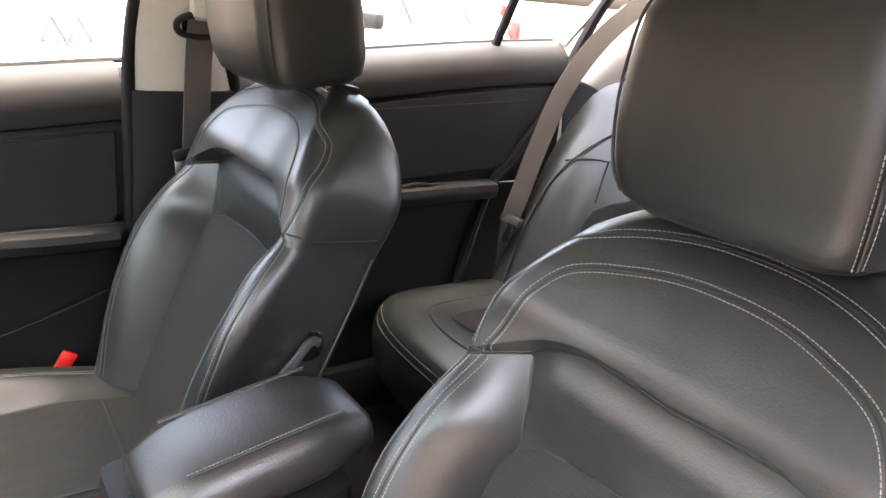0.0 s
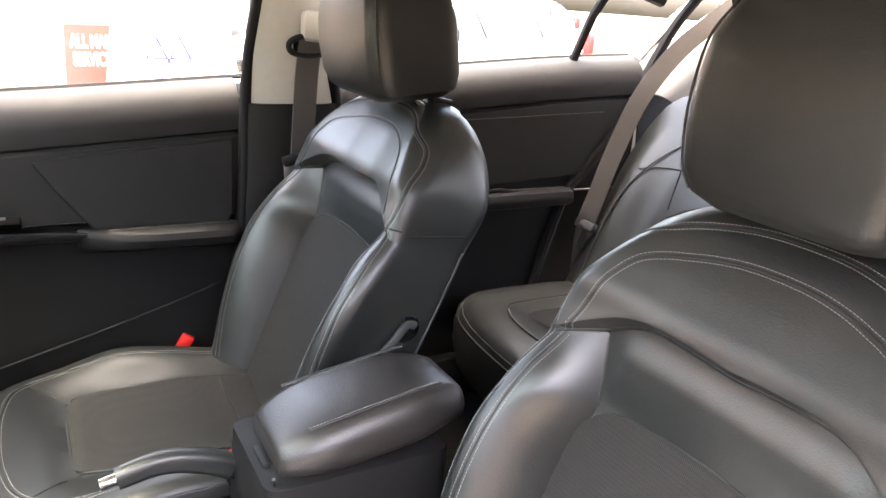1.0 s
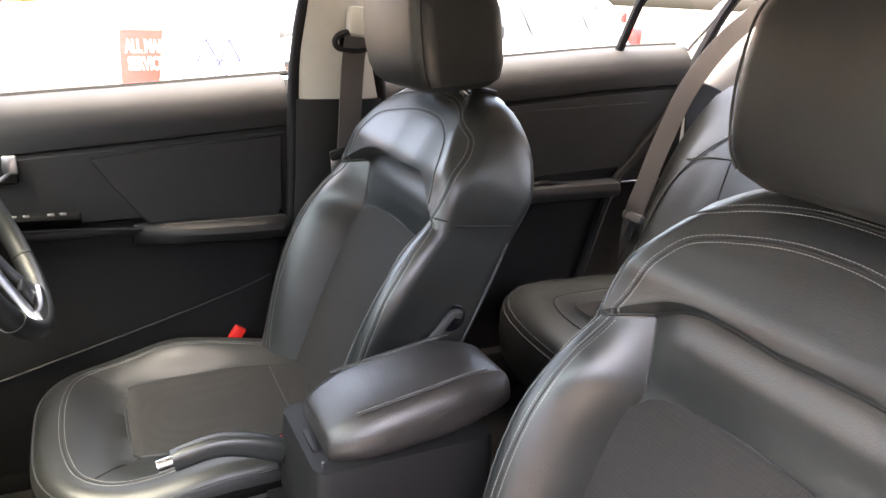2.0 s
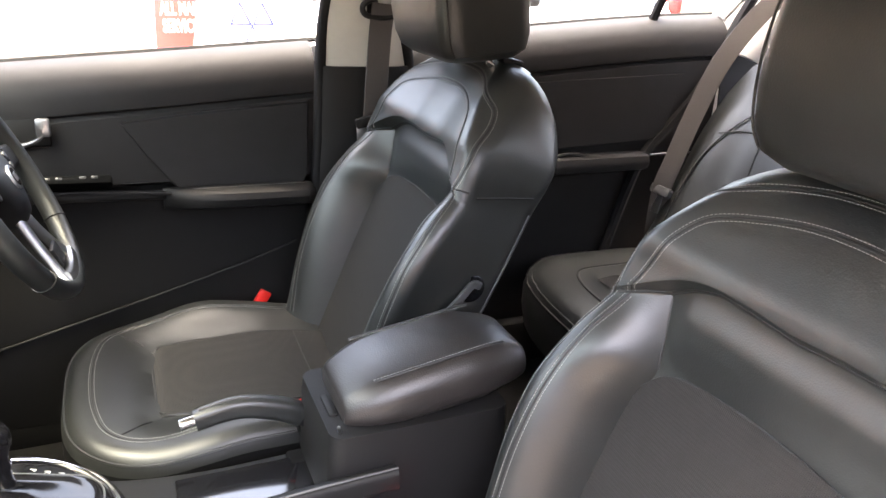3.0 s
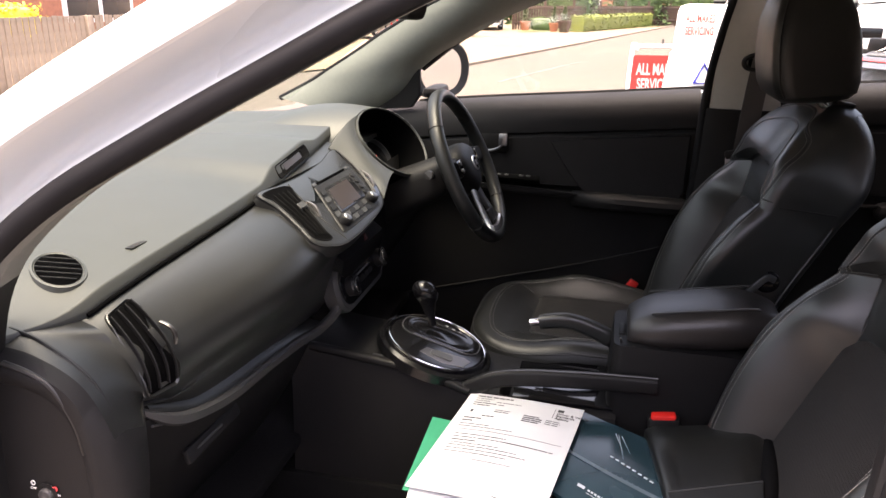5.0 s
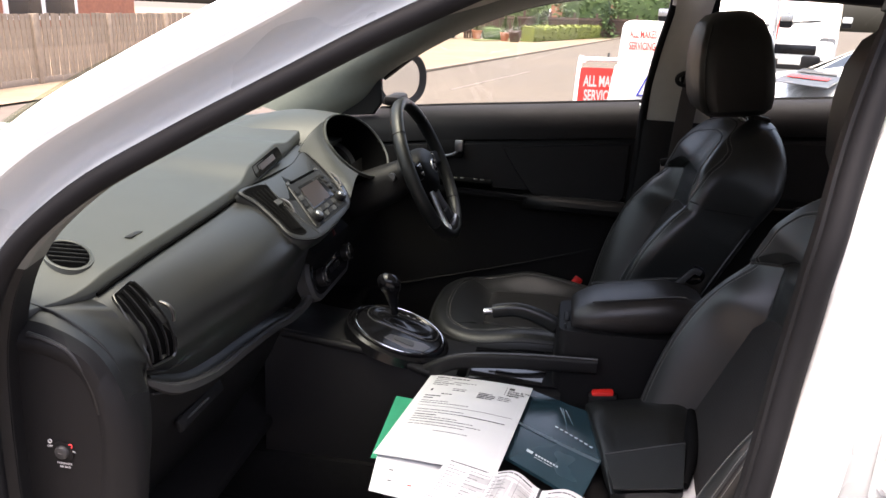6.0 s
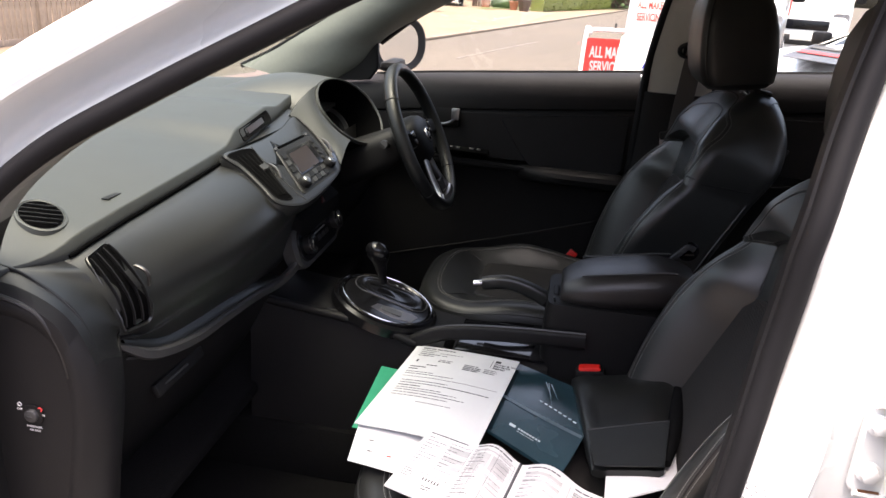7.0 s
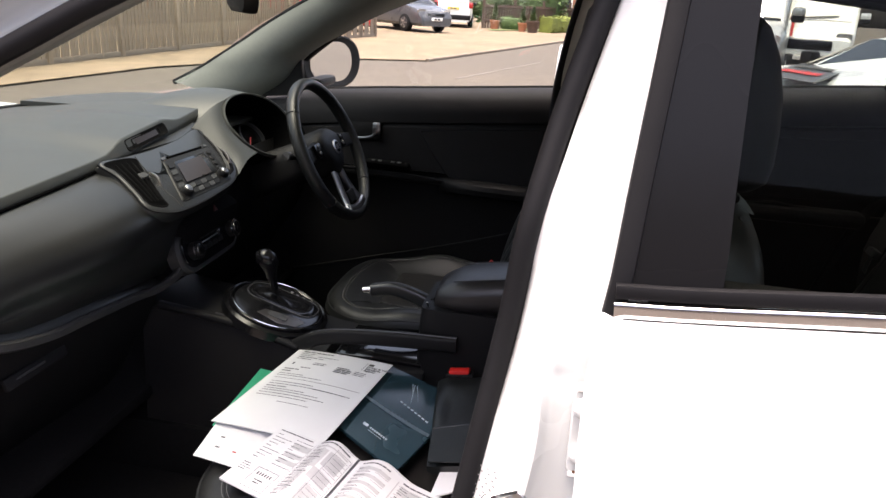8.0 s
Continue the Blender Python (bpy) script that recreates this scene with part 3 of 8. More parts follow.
# ---------------------------------------------------------------- rear bench
def rear_seat():
    bench = thing("rear_bench", (1.35, 0, 0.45), "black leather rear bench with grey inner panels", "car seat")
    x0, x1, hw = 1.000, 1.50, 0.70

    def oz(k, y):
        return 0.688 + 0.02 * smoothstep(0.0, 0.12, k) - 0.02 * math.exp(-((abs(y) - 0.36) / 0.15) ** 2) * smoothstep(0.1, 0.25, k)
    angs = np.linspace(0, 2 * math.pi, 80, endpoint=False)
    out = []
    for s, drop in ((0.05, 0), (0.3, 0), (0.5, 0), (0.65, 0), (0.78, 0), (0.86, 0.002), (0.92, 0.008), (0.96, 0.02), (0.985, 0.038), (1.0, 0.06), (1.0, 0.11), (0.98, 0.15)):
        ring = []
        for a in angs:
            c, q = math.cos(a), math.sin(a)
            r = (abs(c) ** 5 + abs(q) ** 5) ** -0.2
            x, y = (x0 + x1) / 2 + s * r * c * (x1 - x0) / 2, s * r * q * hw
            ring.append((x, y, oz(x - x0, y) - drop))
        out.append(ring)
    cushion = part("cushion", rings(out), LEATHER, bench)
    for cy in (-0.37, 0.37):
        part("centre_panel", grid(lambda k, q: (x0 + k, cy + q * (0.10 + 0.02 * smoothstep(0.13, 0.2, k)), oz(k, cy + q * 0.12) + 0.003), np.linspace(0.14, 0.46, 12), np.linspace(-1, 1, 9)), CLOTH, cushion)
        pts = [(0.46, -0.17), (0.2, -0.175), (0.11, -0.14), (0.085, 0), (0.11, 0.14), (0.2, 0.175), (0.46, 0.17)]
        line = [np.array((x0 + q[0], cy + q[1], oz(q[0], cy + q[1]) + 0.0008)) for q in smooth_path([(a, b, 0) for a, b in pts], 60)]
        part("seam", tube(line, 0.002, 6), GROOVE, cushion)
        part("stitching", stitches(line, [np.array((0, 0, 1.0))] * len(line), shift=0.005), STITCH, cushion, smooth=False)
    ring = [np.array(p) for p in out[8][20:62]]
    part("piping", tube([p + (p - np.array((1.29, 0, p[2]))) * 0.002 for p in ring], 0.0025, 6), GROOVE, cushion)
    edge_pts = [np.array(p) for p in out[7][20:62]]
    part("stitching", stitches(edge_pts, [np.array((-0.4, 0, 0.9))] * len(edge_pts), shift=0.003, r=0.0006), STITCH, cushion, smooth=False)
    # backrest
    rec = radians(24)
    o = np.array((1.405, 0, 0.66))
    up, bk = np.array((math.sin(rec), 0, math.cos(rec))), np.array((math.cos(rec), 0, -math.sin(rec)))
    for s in (-1, 1):
        cy = s * 0.335
        front = lambda u, v: -0.035 * smoothstep(0.15, 0.27, abs(u)) * smoothstep(0.62, 0.3, v) + 0.05 * (1 - math.sqrt(max(0, 1 - max(0, (abs(u) - 0.26) / 0.068) ** 2))) + 0.05 * (1 - math.sqrt(max(0, 1 - max(0, (v - 0.56) / 0.085) ** 2)))
        wv = lambda v: soft_table([(-0.08, 0.32), (0.1, 0.333), (0.35, 0.333), (0.5, 0.305), (0.59, 0.24), (0.64, 0.13)], v)
        skin = []
        for v in list(np.linspace(-0.08, 0.55, 18)) + [0.58, 0.605, 0.625, 0.638, 0.644]:
            w = wv(v)
            ring = [o + np.array((0, cy, 0)) + u * w * np.array((0, 1, 0)) + v * up + front(u * w / wv(0.2) * 0.326, v) * bk for u in np.linspace(-1, 1, 25)]
            ring += [o + np.array((0, cy, 0)) + u * w * np.array((0, 1, 0)) + v * up + 0.13 * bk for u in np.linspace(0.97, -0.97, 9)]
            skin.append(ring)
        b = part("backrest", rings(skin), LEATHER, bench)
        BS = lambda u, v, lift=0.0: o + np.array((0, cy, 0)) + u * wv(v) / wv(0.2) * np.array((0, 1, 0)) + v * up + (front(u, v) - lift) * bk
        part("centre_panel", grid(lambda k, v: BS(k * soft_table([(-0.02, 0.12), (0.2, 0.13), (0.30, 0.10), (0.34, 0.02)], v), v, 0.003), np.linspace(-1, 1, 11), list(np.linspace(-0.02, 0.28, 10)) + [0.31, 0.33, 0.34]), CLOTH, b)
        for pts in ([(-0.26, -0.02), (-0.27, 0.2), (-0.235, 0.38), (-0.14, 0.50), (0, 0.54), (0.14, 0.50), (0.235, 0.38), (0.27, 0.2), (0.26, -0.02)], [(-0.255, 0.37), (-0.17, 0.40), (0, 0.405), (0.17, 0.40), (0.255, 0.37)], [(-0.15, 0.40), (-0.13, 0.30)], [(0.15, 0.40), (0.13, 0.30)]):
            line = [BS(q[0], q[1], 0.0006) for q in smooth_path([(a, c, 0) for a, c in pts], 50)]
            part("seam", tube(line, 0.002, 6), GROOVE, b)
            if len(pts) > 5:
                part("stitching", stitches(line, [-bk] * len(line), shift=0.005), STITCH, b, smooth=False)
        # low head restraint
        hr = o + np.array((0, cy, 0)) + 0.655 * up + 0.065 * bk
        secs = []
        for z, hw2, th in ((0.0, 0.10, 0.03), (0.02, 0.128, 0.045), (0.06, 0.135, 0.052), (0.10, 0.125, 0.05), (0.125, 0.10, 0.035), (0.132, 0.06, 0.018)):
            secs.append([hr + q[0] * np.array((0, 1, 0)) + z * up + q[1] * bk for q in rrect(hw2, th, th * 0.9, 5)])
        part("headrest", rings(secs), LEATHER, bench)
    return bench


rear_bench = rear_seat()

# ---------------------------------------------------------------- car shell
car = thing("car_body", (0.4, 0, 0.25), "white five-door car body with its front passenger door open", "car body", kind="structure")
floor_pan = part("floor", box((0.55, 0, 0.345), (2.6, 1.50, 0.05), 0.01), CARPET, car, "black carpeted floor")
part("firewall", box((-0.78, 0, 0.70), (0.04, 1.46, 0.75), 0.01), CARPET, car)
part("rear_panel", box((2.10, 0, 0.70), (0.05, 1.40, 0.75), 0.01), DASH_LOW, car)


def roof_pt(a, b):
    """a from the front header to the tail, b across."""
    x = -0.02 + 2.25 * a
    hw = 0.60 - 0.05 * a
    z = 1.585 + 0.03 * math.sin(math.pi * min(a * 1.1, 1)) - 0.06 * smoothstep(0.75, 1, a) - 0.075 * b * b - 0.06 * (1 - smoothstep(0, 0.12, a))
    return (x, b * hw, z)


part("roof", thick(grid(roof_pt, np.linspace(0, 1, 20), np.linspace(-1, 1, 13)), 0.02), WHITE, car)
hd = grid(lambda a, b: np.array(roof_pt(a, b)) - np.array((0, 0, 0.035)), np.linspace(0.01, 0.99, 20), np.linspace(-1, 1, 13))
solo("ceiling", thick(hd, 0.008), HEADLINER, "pale fabric headliner under the roof", "headliner", kind="structure")

# left side of the body: the open door's aperture. Outline of the opening (x, z), front foot to rear foot.
AP = [(-0.285, 0.42), (-0.287, 0.70), (-0.281, 0.95), (-0.264, 1.06), (-0.225, 1.139), (-0.150, 1.210), (-0.046, 1.273), (0.071, 1.337), (0.170, 1.390), (0.300, 1.449), (0.430, 1.488), (0.540, 1.535), (0.640, 1.570), (0.676, 1.545), (0.652, 1.46), (0.617, 1.33), (0.593, 1.21), (0.583, 1.12), (0.566, 1.00), (0.545, 0.86), (0.515, 0.70), (0.485, 0.55), (0.455, 0.43)]
ap = smooth_path([(x, 0, z) for x, z in AP], 130)


SET_IN = [(0.42, 0.0), (0.70, 0.008), (0.86, 0.020), (0.986, 0.039), (1.09, 0.062), (1.15, 0.067), (1.22, 0.058), (1.30, 0.067), (1.60, 0.067)]


def side_y(x, z):
    """The left body side: leans in above the belt line, and the opening's rear edge is set in."""
    return -0.775 + 0.30 * max(z - 1.15, 0) ** 1.15 + soft_table(SET_IN, z) * smoothstep(0.35, 0.55, x)


# normals of the outline in its plane
def outline_normals(path):
    out = []
    for i, p in enumerate(path):
        a, b = path[max(i - 1, 0)], path[min(i + 1, len(path) - 1)]
        d = np.array((b[0] - a[0], b[2] - a[2]))
        d /= np.linalg.norm(d)
        out.append(np.array((-d[1], d[0])))
    return out


apn = outline_normals(ap)


def band(offs, i0=0, i1=None):
    """A skin along the aperture: offs are (outwards in the plane, outwards from the car) pairs."""
    verts = []
    for p, n in zip(ap[i0:i1], apn[i0:i1]):
        for o, dy in offs:
            x, z = p[0] + n[0] * o, p[2] + n[1] * o
            verts.append((x, side_y(x, z) - dy, z))
    m = len(offs)
    faces = [(i * m + j, (i + 1) * m + j, (i + 1) * m + j + 1, i * m + j + 1) for i in range(len(verts) // m - 1) for j in range(m - 1)]
    return verts, faces


seal = []
for p, n in zip(ap, apn):
    x, z = p[0] + n[0] * 0.010, p[2] + n[1] * 0.010
    seal.append(np.array((x, side_y(x, z) - 0.002, z)))
part("door_seal", tube(seal, 0.0120, 12, up=(0, 1, 0)), RUBBER, car, "black rubber door seal round the opening")
part("door_jamb", slab(band([(q[0], q[1]) for q in smooth_path([(0.004, -0.020, 0), (0.018, -0.013, 0), (0.027, -0.015, 0), (0.036, -0.027, 0), (0.043, -0.028, 0), (0.050, -0.024, 0), (0.056, -0.012, 0), (0.061, 0.010, 0), (0.0655, 0.031, 0)], 32)], 0, 72), (0, 0.004, 0)), WHITE, car, "white painted door jamb with a rounded channel", sharp=80)
# inner side: pillar trims along the aperture
part("aperture_trim", slab(band([(0.010, -0.010), (0.000, -0.022), (0.006, -0.060), (0.05, -0.085)], 0, 20), (0, 0.003, 0)), DASH_LOW, car, "black kick panel beside the seal")
part("aperture_trim", slab(band([(0.010, -0.010), (0.000, -0.022), (0.006, -0.060), (0.05, -0.085)], 19, 72), (0, 0.003, 0)), PILLAR, car, "grey-green fabric pillar trim")
part("aperture_trim", slab(band([(0.012, -0.004), (0.000, -0.016), (0.000, -0.032), (0.010, -0.046), (0.05, -0.060)], 68), (0.003, 0.003, 0)), DASH_LOW, car, "black pillar trim beside the seal")
# outer A-pillar, roof rail and scuttle in white
out_a = []
for p, n in zip(ap[22:66], apn[22:66]):
    row = []
    for o, dy in ((0.065, 0.031), (0.072, 0.035), (0.090, 0.031), (0.108, 0.010), (0.117, -0.03)):
        x, z = p[0] + n[0] * o, p[2] + n[1] * o
        row.append((x, side_y(x, z) - dy, z))
    out_a.append(row)
part("a_pillar_outer", slab(([q for r in out_a for q in r], [(i * 5 + j, (i + 1) * 5 + j, (i + 1) * 5 + j + 1, i * 5 + j + 1) for i in range(len(out_a) - 1) for j in range(4)]), (0, 0.004, -0.002)), WHITE, car, "white painted windscreen pillar")
# front wing behind which the door hinges, and the bonnet
wing = grid(lambda x, k: (x, -0.80 - 0.075 * math.sin(math.pi * min(k * 1.1, 1)) + 0.10 * (1 - smoothstep(-1.9, -1.4, x)) * 0.5, 0.45 + 0.60 * k - 0.03 * (1 - smoothstep(-1.7, -0.4, x))), np.linspace(-1.85, -0.39, 18), np.linspace(0, 1, 10))
part("front_wing", thick(wing, 0.004), WHITE, car)
bonnet = grid(lambda a, b: (-1.9 + 1.02 * a, b * (0.66 + 0.10 * a), 0.93 + 0.13 * a - 0.02 * a * a - 0.035 * b * b + 0.012 * smoothstep(0.55, 0.75, abs(b))), np.linspace(0, 1, 14), np.linspace(-1, 1, 19))
part("bonnet", thick(bonnet, 0.004), WHITE, car, "white bonnet beyond the windscreen")
for s in (-1, 1):
    part("wing_top", thick(grid(lambda a, b: (-1.9 + 1.3 * a, s * (0.665 + 0.10 * a + 0.14 * b), 0.92 + 0.13 * a - 0.06 * b * b), np.linspace(0, 1, 12), np.linspace(0, 1, 6)), 0.004), WHITE, car)
part("front_right_wing", thick(grid(lambda x, k: (x, 0.80 + 0.075 * math.sin(math.pi * min(k * 1.1, 1)), 0.45 + 0.55 * k), np.linspace(-1.85, -0.36, 14), np.linspace(0, 1, 8)), 0.004), WHITE, car)
part("cowl", box((-0.855, 0, 1.045), (0.16, 1.30, 0.03), 0.012, turn(0, 8, 0)), DASH_LOW, car)
part("right_sill", box((0.60, 0.79, 0.36), (2.6, 0.16, 0.17), 0.03), WHITE, car)
part("right_sill_trim", box((0.60, 0.740, 0.41), (2.6, 0.07, 0.16), 0.02), DASH_LOW, car)
part("sill", box((0.10, -0.80, 0.37), (0.90, 0.12, 0.13), 0.02), WHITE, car)
part("sill_tread", box((0.10, -0.745, 0.42), (0.80, 0.05, 0.06), 0.01), DASH_LOW, car)

# wipers, seen as one dark blade on the screen's foot
wiper = thing("windscreen_wiper", (-0.80, 0.3, 1.08), "black wiper resting at the foot of the windscreen", "wiper")
part("blade", tube([(-0.80, -0.25, 1.085), (-0.795, 0.10, 1.092), (-0.775, 0.40, 1.098)], 0.007, 6), RUBBER, wiper)
part("arm", tube([(-0.79, 0.02, 1.10), (-0.83, 0.45, 1.085), (-0.84, 0.55, 1.07)], 0.006, 6), DASH_LOW, wiper)

# screen
def screen_pt(a, b):
    top = np.array((-0.02 + (0.22 * b ** 4 if b < 0 else 0), b * 0.60, 1.475 - 0.03 * b * b))
    foot = np.array((-0.82 + 0.23 * b * b + (0.34 * b ** 4 if b < 0 else 0), b * 0.735, 1.085 + 0.03 * b * b + (0.05 * b ** 4 if b < 0 else 0)))
    return foot + (top - foot) * a + np.array((-0.04, 0, 0.06)) * math.sin(math.pi * a) * 0.6


win = part("windscreen", thick(grid(screen_pt, np.linspace(0, 1, 12), np.linspace(-1, 1, 17)), 0.005), WINDSCREEN, car, "green-tinted windscreen")
part("header_rail", box((0.0, 0, 1.475), (0.10, 1.18, 0.04), 0.015), HEADLINER, car)

# right front pillar trim
ap_path_lo = [(-0.36, 0.735, 1.09), (-0.255, 0.735, 1.16), (-0.205, 0.727, 1.228), (-0.15, 0.722, 1.272), (-0.09, 0.72, 1.306), (0.05, 0.717, 1.381), (0.234, 0.70, 1.45), (0.42, 0.68, 1.478), (0.60, 0.67, 1.49)]
ap_path_hi = [(-0.62, 0.715, 1.13), (-0.52, 0.70, 1.18), (-0.46, 0.69, 1.215), (-0.36, 0.675, 1.275), (-0.28, 0.66, 1.325), (-0.14, 0.63, 1.40), (0.0, 0.60, 1.455), (0.25, 0.57, 1.50), (0.60, 0.56, 1.52)]
lo, hi = smooth_path(ap_path_lo, 48), smooth_path(ap_path_hi, 48)
pil = grid(lambda i, k: lo[i] * (1 - k) + hi[i] * k + np.array((0.03, -0.05, 0.0)) * math.sin(math.pi * k) ** 0.8, range(len(lo)), np.linspace(0, 1, 11))
part("right_windscreen_pillar", thick(pil, 0.006), PILLAR, car, "grey-green windscreen pillar trim")
part("right_pillar_edge", tube(hi, 0.008, 8), RUBBER, car)
# mirror corner cover
part("quarter_cover", plate([(-0.42, 1.10), (-0.225, 1.12), (-0.200, 1.155), (-0.203, 1.232), (-0.25, 1.205), (-0.35, 1.145)], (0, 0.735, 0), frame_axes((1, 0, 0), (0, 0, 1)), 0.02, 0.004), DASH_LOW, car)
# right door frame top
part("right_roof_rail", tube(smooth_path([(-0.205, 0.742, 1.232), (-0.09, 0.735, 1.318), (0.05, 0.725, 1.392), (0.234, 0.705, 1.458), (0.42, 0.69, 1.486), (0.62, 0.68, 1.496), (1.0, 0.67, 1.495), (1.4, 0.675, 1.46), (1.62, 0.69, 1.42)], 40), 0.016, 8), RUBBER, car)
part("right_roof_side", thick(grid(lambda x, k: (x, 0.72 - 0.13 * k, soft_table([(-0.05, 1.38), (0.24, 1.475), (0.42, 1.503), (0.7, 1.510), (1.2, 1.505), (1.7, 1.46), (2.1, 1.40)], x) + 0.05 * k), np.linspace(0.20, 2.1, 20), np.linspace(0, 1, 4)), 0.01), WHITE, car)
part("left_roof_side", thick(grid(lambda x, k: (x, -0.70 + 0.12 * k, soft_table([(0.2, 1.49), (0.42, 1.545), (0.7, 1.56), (1.2, 1.55), (1.7, 1.50), (2.1, 1.43)], x) + 0.04 * k), np.linspace(0.3, 2.1, 18), np.linspace(0, 1, 4)), 0.01), WHITE, car)

# ---------------------------------------------------------------- right side doors (inner faces)
SILL = [(-0.40, 1.105), (-0.11, 1.139), (0.30, 1.173), (0.54, 1.193), (1.02, 1.228), (1.37, 1.258), (1.66, 1.275)]


def door_inner(x0, x1, name, base, label, n=24):
    d = thing(name, base, label, "car door", kind="structure")
    sec = lambda x: [(0.800, soft_table(SILL, x) - 0.006), (0.788, soft_table(SILL, x) + 0.004), (0.765, soft_table(SILL, x) + 0.003), (0.738, soft_table(SILL, x) - 0.008), (0.718, soft_table(SILL, x) - 0.030), (0.708, soft_table(SILL, x) - 0.062), (0.712, soft_table(SILL, x) - 0.090), (0.724, soft_table(SILL, x) - 0.096)]
    part("upper_trim", grid(lambda x, j: (x, *sec(x)[j]), np.linspace(x0, x1, n), range(8)), DOORTRIM, d, "soft black upper door trim")
    mid = lambda x: [(0.724, soft_table(SILL, x) - 0.094), (0.716, soft_table(SILL, x) - 0.104), (0.716, 1.03), (0.720, 0.97), (0.724, 0.925)]
    part("middle_trim", grid(lambda x, j: (x, *mid(x)[j]), np.linspace(x0, x1, n), range(5)), DOORTRIM, d)
    low = [(0.722, 0.925), (0.740, 0.915), (0.748, 0.85), (0.740, 0.70), (0.735, 0.50), (0.76, 0.40)]
    part("lower_trim", grid(lambda x, j: (x, *low[j]), np.linspace(x0, x1, n), range(6)), DASH_LOW, d)
    return d


door_1 = door_inner(-0.42, 0.545, "door_1", (0.1, 0.76, 0.40), "black inner trim of the closed driver's door")
# raised insert panel
ax = frame_axes((1, 0, 0), (0, 0, 1))
ins = smooth_path([(0.168, 0, 1.048), (0.30, 0, 1.064), (0.42, 0, 1.074), (0.530, 0, 1.083)], 12) + smooth_path([(0.528, 0, 0.93), (0.50, 0, 0.905), (0.38, 0, 0.903), (0.272, 0, 0.905)], 10) + smooth_path([(0.245, 0, 0.935), (0.205, 0, 0.99)], 4)
part("insert_panel", plate([(p[0], p[2]) for p in ins], (0, 0.720, 0), frame_axes((1, 0, 0), (0, 0, 1)) , 0.014, 0.004), DOORTRIM, door_1, "textured black insert panel")
arm = []
for x, w, zt in ((0.235, 0.004, 0.912), (0.26, 0.030, 0.914), (0.30, 0.052, 0.916), (0.38, 0.060, 0.916), (0.46, 0.058, 0.914), (0.52, 0.052, 0.912), (0.538, 0.030, 0.908)):
    arm.append([(x, 0.716, zt + 0.002), (x, 0.716 - w * 0.6, zt + 0.002), (x, 0.716 - w * 0.9, zt - 0.006), (x, 0.716 - w, zt - 0.018), (x, 0.716 - w * 0.92, zt - 0.034), (x, 0.716 - w * 0.6, zt - 0.042), (x, 0.725, zt - 0.044)])
part("armrest", rings(arm), DASH_LOW, door_1, "padded black armrest")
part("armrest_stitching", stitches([(x, 0.678, 0.9205) for x in np.linspace(0.29, 0.53, 20)], [(0, 0, 1)] * 20, r=0.0003), STITCH, door_1, smooth=False)
part("ledge_trim", sweep(smooth_path([(-0.40, 0.712, 0.928), (-0.1, 0.708, 0.922), (0.12, 0.704, 0.916), (0.252, 0.700, 0.908)], 24), rrect(0.003, 0.003, 0.002, 2)), DOORTRIM, door_1, "black trim strip along the ledge")
part("ledge", box((-0.08, 0.716, 0.910), (0.66, 0.018, 0.018), 0.006, turn(0, 1.6, 0)), DASH_LOW, door_1)
sw = part("switch_panel", box((0.065, 0.702, 0.940), (0.16, 0.040, 0.018), 0.006, turn(-35, 1.6, 0)), DEEP, door_1, "black window switch panel")
for x in (0.035, 0.055, 0.095, 0.115):
    part("switch", box((x, 0.692, 0.950), (0.012, 0.014, 0.006), 0.002, turn(-30, 0, 0)), GREYTRIM, sw)
hb = part("handle_bowl", box((-0.005, 0.717, 1.035), (0.11, 0.012, 0.055), 0.005), DASH_LOW, door_1)
part("pull_lever", sweep(smooth_path([(-0.055, 0.703, 1.016), (-0.02, 0.700, 1.014), (0.015, 0.698, 1.018), (0.036, 0.696, 1.032), (0.042, 0.696, 1.056)], 20), rrect(0.004, 0.005, 0.003, 2), up=(0, -1, 0)), SATIN, door_1, "satin silver door release lever")
part("lever_pad", box((0.040, 0.697, 1.047), (0.024, 0.012, 0.034), 0.004), SATIN, door_1)
pocket = smooth_path([(-0.40, 0.700, 0.525), (-0.05, 0.692, 0.622), (0.236, 0.690, 0.702), (0.40, 0.690, 0.752), (0.50, 0.700, 0.783)], 30)
part("pocket_rim", tube(pocket, 0.003, 8), DASH_LOW, door_1, "slanted rim of the door pocket")
part("pocket_front", grid(lambda i, k: (pocket[i][0], pocket[i][1] + 0.012 * k, pocket[i][2] * (1 - k) + 0.42 * k), range(len(pocket)), np.linspace(0, 1, 4)), DASH_LOW, door_1)
glass_pts = smooth_path([(-0.22, 0.745, 1.15), (-0.195, 0.74, 1.230), (-0.09, 0.732, 1.31), (0.05, 0.722, 1.385), (0.234, 0.702, 1.452), (0.42, 0.686, 1.48), (0.58, 0.677, 1.49)], 24)
g = grid(lambda i, k: np.array((glass_pts[i][0], 0.785, soft_table(SILL, glass_pts[i][0]) - 0.01)) * (1 - k) + glass_pts[i] * k, range(len(glass_pts)), np.linspace(0, 1, 5))
pane = part("pane", thick(g, 0.004), GLASS, door_1, "clear side window glass")
pane.visible_shadow = False
part("waist_seal", tube([(x, 0.786, soft_table(SILL, x) + 0.004) for x in np.linspace(-0.22, 0.57, 16)], 0.006, 6), RUBBER, door_1)
part("outer_skin", thick(grid(lambda x, k: (x, 0.81 + 0.07 * math.sin(math.pi * min(1, k * 1.15)), soft_table(SILL, x) - 0.01 - (soft_table(SILL, x) - 0.42) * k), np.linspace(-0.42, 0.60, 12), np.linspace(0, 1, 10)), 0.003), WHITE, door_1)

